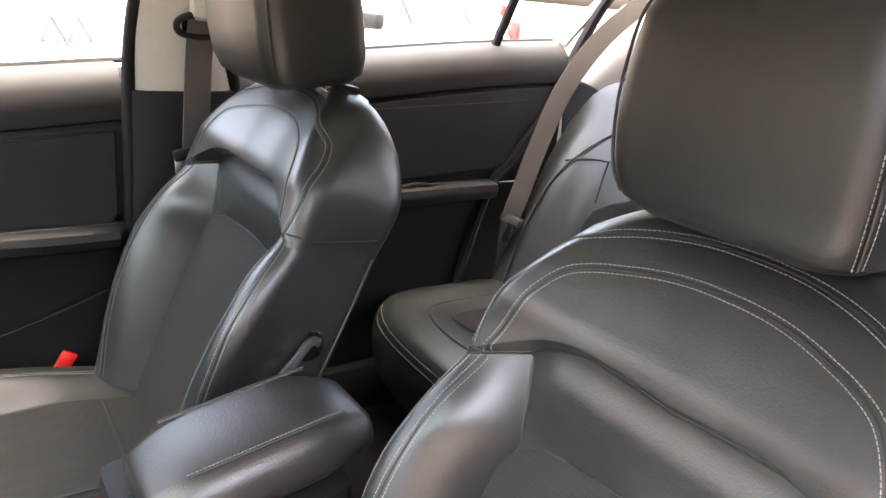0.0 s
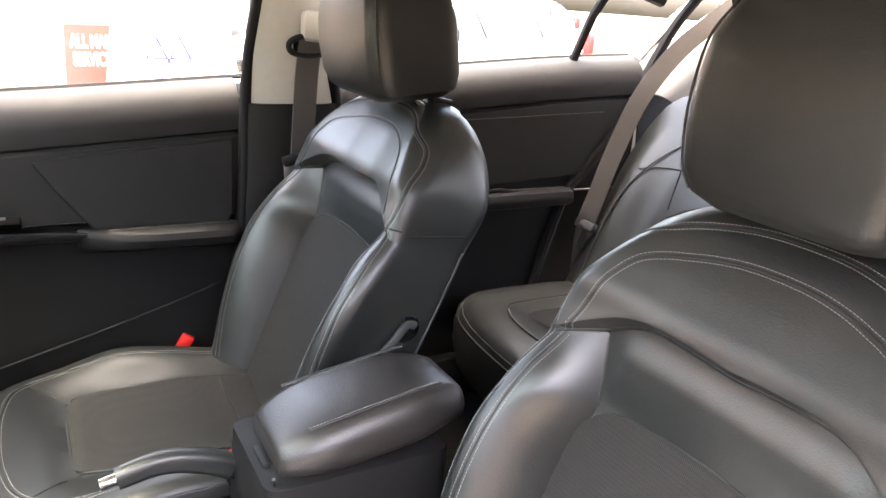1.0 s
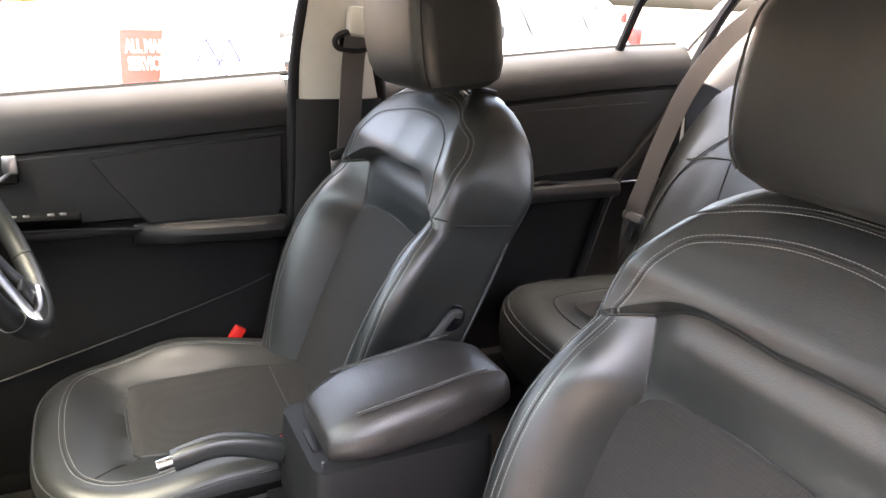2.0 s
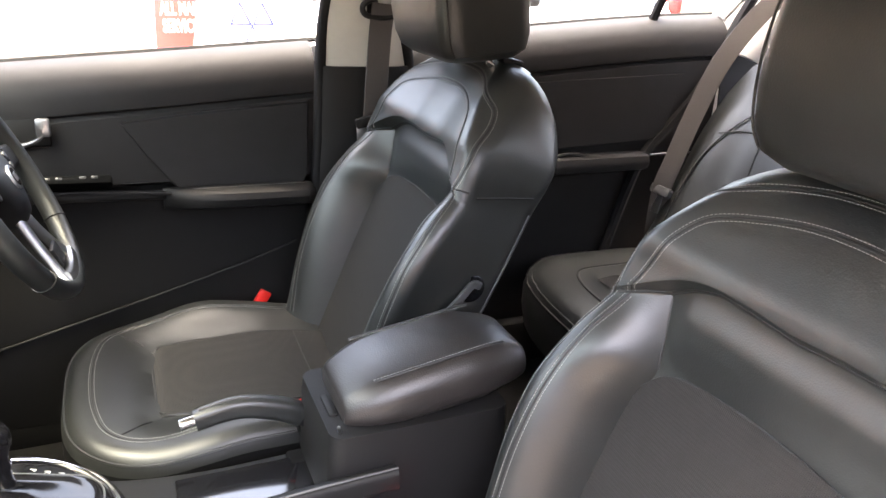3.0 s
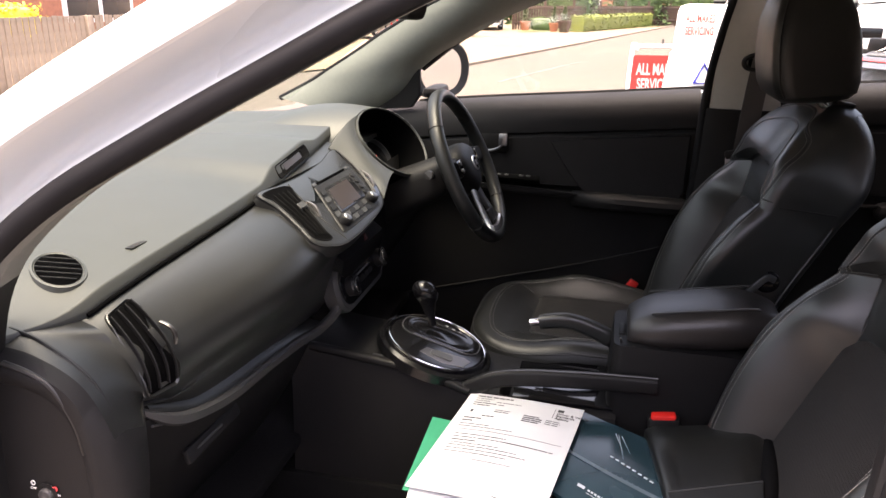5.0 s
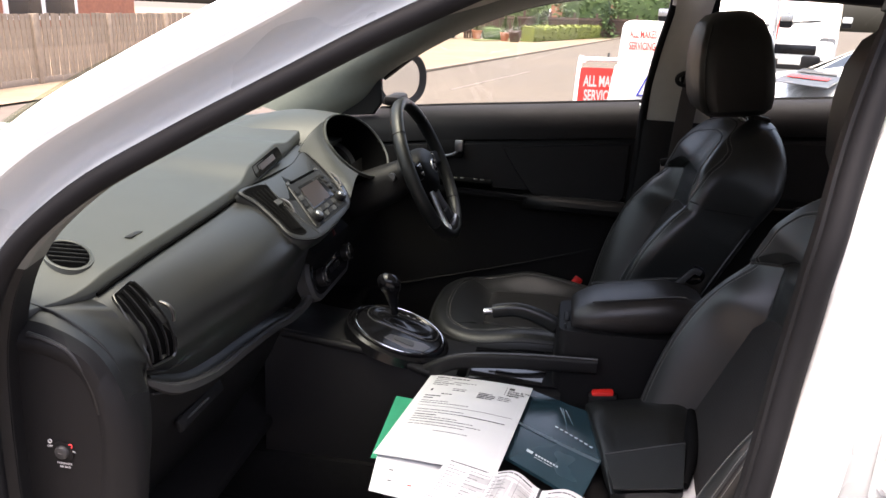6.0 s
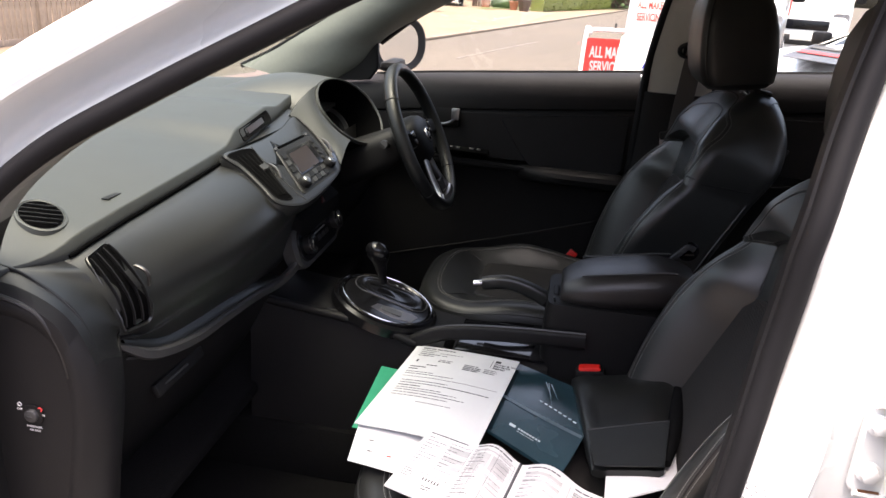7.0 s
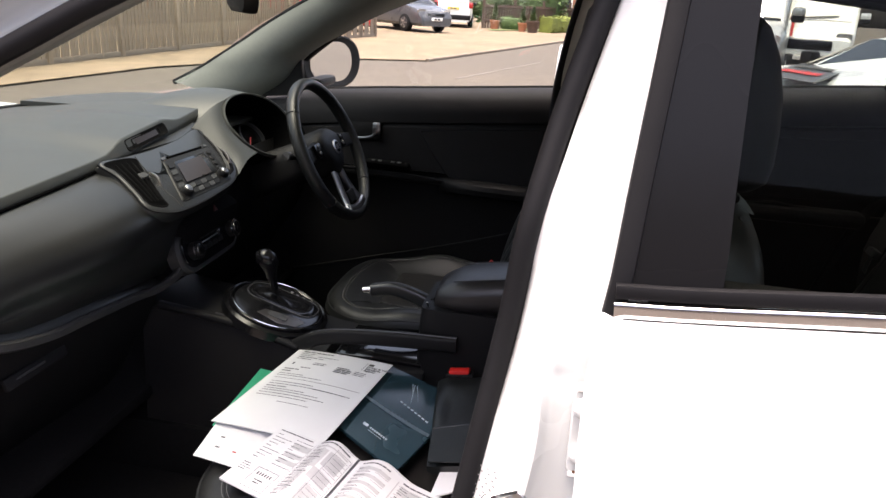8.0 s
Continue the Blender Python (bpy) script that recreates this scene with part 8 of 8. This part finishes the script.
pot((-2.15, 32.3, gz(32.3) + 0.03), 1.0, 0.6, "dark pot with a small conifer")
pot((-2.65, 32.9, gz(32.9) + 0.03), 0.75, 0.7, "terracotta pot with a green plant")
pot((-4.0, 33.6, gz(33.6) + 0.03), 0.8, 0.8, "pale pot with a narrow evergreen")
leafy("garden_bush", (-3.3, 34.0, gz(34) + 0.3), (0.6, 0.5, 0.35), 500, LEAF, "low green bush by the fence", 3)
for i, (x, y, sx, sz, m) in enumerate(((-2.5, 39, 1.6, 1.2, LEAF), (1.0, 44, 1.8, 1.4, LEAF), (4.5, 50, 2.2, 1.6, LEAF), (-5.5, 42, 1.5, 1.3, LEAF), (9, 56, 3, 2.2, LEAF))):
    leafy("garden_shrub", (x, y, gz(y) + sz), (sx, 1.2, sz), 1500, m, "dark green garden shrub behind the fence", 20 + i, 0.14)
leafy("yellow_shrub", (-10.3, 10.2, gz(10) + 0.95), (0.5, 0.55, 0.28), 900, BLOSSOM, "bright yellow flowering shrub behind the fence", 7, 0.05)
leafy("feathery_shrub", (-10.5, 7.4, gz(8) + 0.95), (0.5, 0.9, 0.25), 900, LEAF, "feathery green shrub behind the fence", 8, 0.09)

# brick house behind the fence
house = thing("brick_house", (-22.0, 18.0, 0.0), "red brick house with white windows and a red door", "house")
HX = -20.0
wall = []
part("wall", box((HX - 4, 19.0, 3.0), (8.0, 26.0, 6.0), 0.02), BRICK, house)
part("roof", rings([[(HX + 0.4, 5.6, 6.0), (HX - 8.4, 5.6, 6.0), (HX - 4, 5.6, 8.6)], [(HX + 0.4, 32.4, 6.0), (HX - 8.4, 32.4, 6.0), (HX - 4, 32.4, 8.6)]]), TERRACOTTA, house)
dr = part("door", box((HX + 0.03, 15.2, 1.25), (0.10, 1.2, 2.2), 0.01), REDDOOR, house, "red front door")
for yy in (14.95, 15.45):
    part("door_pane", box((HX + 0.085, yy, 1.5), (0.02, 0.22, 1.3), 0.005), DARKGLASS, dr)
for yc, zc, w, h in ((12.4, 1.6, 1.8, 1.3), (17.3, 1.6, 1.3, 1.3), (25.6, 1.55, 4.2, 2.0), (12.4, 4.3, 1.8, 1.2), (17.3, 4.3, 1.4, 1.2), (25.0, 4.3, 2.0, 1.2)):
    wd = part("window", box((HX + 0.03, yc, zc), (0.08, w, h), 0.01), WHITEWOOD, house, "white framed window")
    for k in (-1, 1):
        part("pane", box((HX + 0.075, yc + k * w * 0.24, zc), (0.02, w * 0.42, h * 0.84), 0.004), DARKGLASS, wd)

far_house = thing("far_house", (2.0, 60.0, 0.5), "red brick houses beyond the gardens", "house")
part("wall", box((4.0, 64.0, 3.2), (26.0, 8.0, 6.0), 0.02), BRICK, far_house)
part("roof", rings([[(-9.5, 59.5, 6.2), (-9.5, 68.5, 6.2), (-9.5, 64, 9.0)], [(17.5, 59.5, 6.2), (17.5, 68.5, 6.2), (17.5, 64, 9.0)]]), TERRACOTTA, far_house)
for i in range(6):
    wd = part("window", box((-6.5 + i * 4.2, 59.97, 2.0), (1.6, 0.08, 1.3), 0.01), WHITEWOOD, far_house)
    part("pane", box((-6.5 + i * 4.2, 59.92, 2.0), (1.35, 0.02, 1.1), 0.004), DARKGLASS, wd)

# ---- signs
def letters_on(text, size, o, side, up, mat, owner, narrow=0.54):
    words(text, size, facing(o, side, up) @ Matrix.Diagonal((narrow, 1, 1, 1)), mat, owner, align='LEFT', bold=size * 0.028)


board = thing("a_board_sign", (0.62, 3.95, gz(3.95)), "red pavement sign board in a white tubular frame", "sign")
sx = np.array((0.985, 0.17, 0.0))
su = np.array((0.02, 0.12, 0.99))
so3 = np.array((0.385, 3.93, gz(3.9)))
SB = lambda a, b, h=0.0: so3 + sx * a + su * b + np.cross(sx, su) * h
part("panel", plate([(q[0] + 0.30, q[1] + 0.63) for q in rrect(0.27, 0.45, 0.05, 5)], so3, frame_axes(sx, su), 0.012, 0.002), SIGNRED, board, "red board")
fp = [SB(0.0, 0.02), SB(0.0, 1.06), SB(0.03, 1.12), SB(0.08, 1.14), SB(0.52, 1.14), SB(0.57, 1.12), SB(0.60, 1.06), SB(0.60, 0.02)]
part("tube_frame", tube(smooth_path(fp, 60), 0.016, 10, up=(0, 1, 0)), SIGNWHITE, board, "white tubular frame")
part("rear_legs", tube([SB(0.0, 1.05, 0.0), SB(0.0, 0.0, -0.01) + np.array((0.0, 0.5, 0.0))], 0.016, 8, up=(0, 1, 0)), SIGNWHITE, board)
part("hook", tube([SB(0.20, 1.13), SB(0.20, 1.19)], 0.008, 6, up=(0, 1, 0)), INKDARK, board)
for i, t in enumerate(("ALL MAKES", "SERVICING")):
    letters_on(t, 0.105, SB(0.040 + 0.012 * i, 0.985 - 0.100 * i, 0.0135), sx, su, LETTER, board)

pod = thing("pavement_sign", (0.95, 3.55, gz(3.5)), "white moulded plastic pavement sign with blue triangles", "sign")
px, pu = np.array((0.985, 0.17, 0.0)), np.array((0.0, 0.13, 0.99))
po = np.array((0.60, 3.55, gz(3.5)))
PB = lambda a, b, h=0.0: po + px * a + pu * b + np.cross(px, pu) * h
secs = []
for b, a0, a1, dp in ((0.0, -0.10, 0.80, 0.40), (0.10, -0.09, 0.79, 0.38), (0.9, 0.02, 0.70, 0.24), (1.13, 0.045, 0.675, 0.20), (1.15, 0.06, 0.66, 0.16), (1.16, 0.055, 0.665, 0.17), (1.38, 0.065, 0.655, 0.14), (1.41, 0.075, 0.645, 0.12), (1.42, 0.10, 0.62, 0.08)):
    secs.append([PB((a0 + a1) / 2 + q[0], b, q[1]) for q in rrect((a1 - a0) / 2, dp / 2, 0.05, 4)])
part("shell", rings(secs), SIGNWHITE, pod, "white plastic shell")
for i, t in enumerate(("ALL MAKES", "SERVICING")):
    letters_on(t, 0.066, PB(0.090, 1.325 - 0.075 * i, 0.088 + 0.008 * i), px, pu, REDINK, pod)
for (a, b) in ((0.225, 1.00), (0.355, 1.00), (0.290, 0.87)):
    tri = [PB(a - 0.057, b - 0.060, 0.121 + 0.035 * (1.06 - b)), PB(a + 0.057, b - 0.060, 0.121 + 0.035 * (1.06 - b)), PB(a, b + 0.060, 0.112 + 0.035 * (1.06 - b))]
    part("triangle", tube(tri, 0.011, 6, True, up=(0, -1, 0)), BLUEINK, pod, "blue outlined triangle")
for i in range(3):
    part("letter_bar", box(PB(0.10 + 0.15 * i, 0.63, 0.150), (0.09, 0.01, 0.12), 0.003), BLUEINK, pod)

# ---- parked cars
def parked_car(name, place, heading, paint, label, length=4.2, width=1.78, height=1.48, rear=False):
    """A hatchback; it looks along +x before it is turned by heading."""
    c = thing(name, place, label, "car", "parked cars")
    R = turn(0, 0, heading)
    T = lambda p: np.array(place) + R @ np.array(p)
    L, Wd, H = length, width / 2, height
    prof = [(-0.5, 0.62, 0.62), (-0.495, 0.90, 0.70), (-0.47, 1.00, 0.72), (-0.38, 1.05, 0.74), (-0.2, 1.02, 0.74), (0.0, 1.0, 0.74), (0.17, 0.98, 0.73), (0.30, 0.95, 0.70), (0.42, 0.86, 0.64), (0.475, 0.74, 0.56), (0.5, 0.55, 0.5)]
    secs = []
    for x, zt, wk in prof:
        e = 1 - 0.10 * smoothstep(0.30, 0.5, abs(x)) - 0.06 * smoothstep(0.45, 0.5, abs(x))
        secs.append([T((x * L, a * Wd * e, z)) for a, z in ((0, 0.22), (0.85, 0.22), (0.97, 0.32), (1.0, 0.55), (0.99, 0.72 if zt > 0.75 else zt * 0.9), (0.93, zt - 0.02), (0.80, zt), (0, zt + 0.02), (-0.80, zt), (-0.93, zt - 0.02), (-0.99, 0.72 if zt > 0.75 else zt * 0.9), (-1.0, 0.55), (-0.97, 0.32), (-0.85, 0.22))])
    part("body", rings(secs), paint, c, sharp=30)
    cab = []
    for x, z, w in ((-0.46, 1.00, 0.80), (-0.40, 1.30, 0.70), (-0.33, 1.42, 0.66), (-0.15, 1.475, 0.645), (0.02, 1.46, 0.65), (0.10, 1.38, 0.68), (0.27, 0.97, 0.82)):
        k = H / 1.48
        cab.append([T((x * L, a * Wd, zz * k)) for a, zz in ((0, 0.95), (w + 0.10, 0.95), (w + 0.02 if z > 1.1 else w + 0.08, (0.95 + z) / 2), (w, z - 0.02), (w - 0.10, z), (0, z + 0.015), (-w + 0.10, z), (-w, z - 0.02), (-w - 0.02 if z > 1.1 else -w - 0.08, (0.95 + z) / 2), (-w - 0.10, 0.95))])
    part("cabin", rings(cab), paint, c, sharp=30)
    k = H / 1.48
    part("windscreen", thick(([T((0.255 * L, a, 1.0 * k)) for a in (-0.70 * Wd, 0.70 * Wd)] + [T((0.115 * L, a, 1.375 * k)) for a in (0.58 * Wd, -0.58 * Wd)], [(0, 1, 2, 3)]), 0.02), DARKGLASS, c)
    part("rear_screen", thick(([T((-0.462 * L, a, 1.04 * k)) for a in (-0.66 * Wd, 0.66 * Wd)] + [T((-0.405 * L, a, 1.33 * k)) for a in (0.58 * Wd, -0.58 * Wd)], [(0, 1, 2, 3)]), 0.02), DARKGLASS, c)
    for s in (-1, 1):
        for x0, x1, x2, x3 in ((0.235, 0.01, 0.01, 0.095), (-0.005, -0.24, -0.24, -0.005), (-0.255, -0.40, -0.36, -0.255)):
            part("side_window", thick(([T((x0 * L, s * Wd * 0.92, 1.02 * k)), T((x1 * L, s * Wd * 0.92, 1.02 * k)), T((x2 * L, s * Wd * 0.70, 1.36 * k)), T((x3 * L, s * Wd * 0.70, 1.36 * k))], [(0, 1, 2, 3)]), 0.02), DARKGLASS, c)
        for x in (-0.315, 0.305):
            w = part("wheel", disc(T((x * L, s * (Wd - 0.19), 0.31)), tuple(R @ np.array((0, s, 0))), 0.31, 0.20, 28, 0.03), RUBBER, c)
            part("rim", disc(T((x * L, s * (Wd + 0.008), 0.31)), tuple(R @ np.array((0, s, 0))), 0.205, 0.012, 24, 0.004), GREYTRIM, w)
            for q in range(5):
                a = q * 2 * math.pi / 5
                ctr = T((x * L + 0.11 * math.cos(a), s * (Wd + 0.02), 0.31 + 0.11 * math.sin(a)))
                part("spoke", box(ctr, (0.18, 0.02, 0.045), 0.006, R @ turn(0, -math.degrees(a), 0)), SATIN, w)
        part("headlight", rings([[T((0.452 * L - 0.10 * max(q[0], 0) * 1.5, s * (Wd * 0.68 + q[0]), 0.74 + q[1])) + R @ np.array((h, 0, 0)) for q in rrect(0.17, 0.075, 0.05, 4)] for h in (0.0, 0.09)]), CHROME, c)
        part("tail_light", box(T((-0.485 * L, s * Wd * 0.86, 0.95)), (0.10, 0.20, 0.26), 0.03, R), LAMPRED, c)
        part("door_mirror", box(T((0.19 * L, s * (Wd + 0.07), 1.03)), (0.12, 0.20, 0.14), 0.03, R), DASH_LOW, c)
    part("grille", box(T((0.492 * L, 0, 0.60)), (0.06, 0.80, 0.18), 0.02, R), PIANO, c)
    part("front_bumper", box(T((0.478 * L, 0, 0.38)), (0.16, width * 0.86, 0.20), 0.05, R), paint, c)
    part("rear_bumper", box(T((-0.492 * L, 0, 0.42)), (0.12, width * 0.88, 0.22), 0.04, R), DASH_LOW if rear else paint, c)
    part("number_plate", box(T((-0.505 * L, 0, 0.80)), (0.02, 0.52, 0.11), 0.004, R), PLATE, c)
    part("number_plate", box(T((0.508 * L, 0, 0.47)), (0.02, 0.52, 0.11), 0.004, R), SIGNWHITE, c)
    for x in (-0.08, 0.08):
        part("plate_bar", box(T((-0.509 * L, x, 0.80)), (0.006, 0.12, 0.06), 0, R), INKDARK, c)
        part("plate_bar", box(T((0.513 * L, x, 0.47)), (0.006, 0.12, 0.06), 0, R), INKDARK, c)
    return c


GREYPAINT = material("dark_grey_car_paint", (0.06, 0.062, 0.068), 0.3, vary=0.05, coat=0.5)
SILVERPAINT = material("silver_car_paint", (0.42, 0.43, 0.44), 0.3, metal=0.6, vary=0.05, coat=0.5)
REDPAINT = material("red_car_paint", (0.45, 0.015, 0.015), 0.3, vary=0.05, coat=0.5)
BLUEPAINT = material("blue_van_paint", (0.02, 0.10, 0.42), 0.35, vary=0.05, coat=0.4)
parked_car("parked_car", (-6.9, 27.9, gz(27.9) + 0.03), -38, GREYPAINT, "dark grey hatchback parked facing the road")
parked_car("parked_car", (-6.1, 34.5, gz(34.5) + 0.03), 100, WHITE, "white hatchback parked tail towards the road", rear=True)
parked_car("parked_car", (-9.2, 24.0, gz(24.0) + 0.03), 20, REDPAINT, "red hatchback parked behind the fence end", rear=True)
parked_car("parked_car", (4.00, 6.55, gz(6.6)), 200, WHITE, "white car parked close alongside with its bonnet towards the road", height=1.36, width=2.0)
parked_car("parked_car", (10.5, 15.0, gz(15)), 190, WHITE, "white car parked in the row behind")


def panel_van(place, heading, paint, label, stripes=()):
    """A van that looks along +x before it is turned by heading."""
    c = thing("panel_van", place, label, "van", "parked cars")
    R = turn(0, 0, heading)
    T = lambda p: np.array(place) + R @ np.array(p)
    secs = []
    for x, zt, hw in ((-2.4, 1.90, 0.86), (-2.35, 2.0, 0.90), (0.70, 2.02, 0.92), (1.05, 1.92, 0.90), (1.55, 1.32, 0.92), (1.72, 1.20, 0.93), (2.15, 1.08, 0.90), (2.32, 0.92, 0.84), (2.38, 0.60, 0.80)):
        secs.append([T((x, q[0] * hw, 0.26 + (q[1] + 0.5) * (zt - 0.26))) for q in rrect(1.0, 0.5, 0.14, 4)])
    part("body", rings(secs), paint, c, sharp=30)
    part("windscreen", thick(([T((1.57, a, 1.33)) for a in (-0.80, 0.80)] + [T((1.08, a, 1.90)) for a in (0.72, -0.72)], [(0, 1, 2, 3)]), 0.03), PALEGLASS, c)
    part("grille", box(T((2.35, 0, 0.78)), (0.08, 1.0, 0.22), 0.03, R), PIANO, c)
    part("bumper", box(T((2.36, 0, 0.45)), (0.14, 1.66, 0.24), 0.06, R), LIP, c)
    part("number_plate", box(T((2.44, 0, 0.50)), (0.02, 0.52, 0.11), 0.004, R), SIGNWHITE, c)
    part("wiper", tube([T((1.62, -0.6, 1.33)), T((1.50, 0.5, 1.44))], 0.016, 6), RUBBER, c)
    for s in (-1, 1):
        part("headlight", rings([[T((2.10 + d, s * (0.70 + q[0]), 0.96 + q[1])) for q in rrect(0.17, 0.11, 0.07, 4)] for d in (0.0, 0.16)]), CHROME, c)
        part("side_window", thick(([T((1.42, s * 0.925, 1.34)), T((0.55, s * 0.925, 1.34)), T((0.55, s * 0.905, 1.85)), T((1.02, s * 0.905, 1.85))], [(0, 1, 2, 3)]), 0.02), DARKGLASS, c)
        part("door_mirror", box(T((1.35, s * 1.05, 1.42)), (0.14, 0.22, 0.26), 0.05, R), DASH_LOW, c)
        part("mirror_cover", box(T((1.43, s * 1.05, 1.47)), (0.05, 0.21, 0.13), 0.02, R), paint, c)
        for x in (-1.45, 1.50):
            w = part("wheel", disc(T((x, s * 0.74, 0.33)), tuple(R @ np.array((0, s, 0))), 0.33, 0.20, 24, 0.03), RUBBER, c)
            part("rim", disc(T((x, s * 0.935, 0.33)), tuple(R @ np.array((0, s, 0))), 0.21, 0.012, 20, 0.004), SATIN, w)
    for (y0, y1, z0, z1), m in stripes:
        part("stripe", thick(grid(lambda a, b: T((1.62 - 0.49 * max(b - 1.33, 0) / 0.57 if b > 1.33 else 2.41 - 0.30 * max(b - 0.9, 0), a, b)), np.linspace(y0, y1, 4), np.linspace(z0, z1, 10)), 0.02), m, c)
    return c


# the sky's reflection is put into this glass as a pale base colour
PALEGLASS = material("sky_lit_windscreen", (0.30, 0.32, 0.33), 0.12, vary=0.2, scale=3)
panel_van((3.35, 14.6, gz(14.6)), -104, SILVERPAINT, "silver van with black mirrors parked facing the forecourt")
panel_van((6.0, 19.5, gz(19.5)), -106, WHITE, "white van with blue and red stripes parked in the row", stripes=(((-0.90, -0.55, 0.5, 1.85), BLUEPAINT), ((-0.62, -0.36, 0.95, 1.5), SIGNRED)))
poster = thing("bonnet_poster", (2.7, 6.3, 1.0), "dark printed card lying on the white car's bonnet", "poster")
pc = ((2.02, 5.30, 0.995), (2.30, 4.75, 0.995), (3.10, 7.90, 1.035), (3.42, 7.35, 1.035))
part("card", thick(grid(lambda a, b: bil(pc, a, b), np.linspace(0, 1, 4), np.linspace(0, 1, 4)), 0.006), GREYTRIM, poster)
for b in (0.2, 0.45, 0.7):
    part("print_bar", thick(grid(lambda u, v: bil(pc, 0.1 + 0.75 * u, b + 0.1 * v) + np.array((0, 0, 0.008)), [0, 1], [0, 1]), 0.002), SIGNRED if b < 0.3 else INKDARK, poster, smooth=False)
# added wall, out of view, that cuts the low sky on the open-door side
WALLBRICK = material("brown_brick", (0.11, 0.09, 0.075), 0.9, vary=0.25, scale=5)
building = thing("unseen_side_wall", (2.0, -9.0, 0.0), "unseen brown wall added to limit light from the left", "building")
part("wall", box((2.0, -9.0, 1.9), (30.0, 0.4, 3.8), 0.02), WALLBRICK, building)
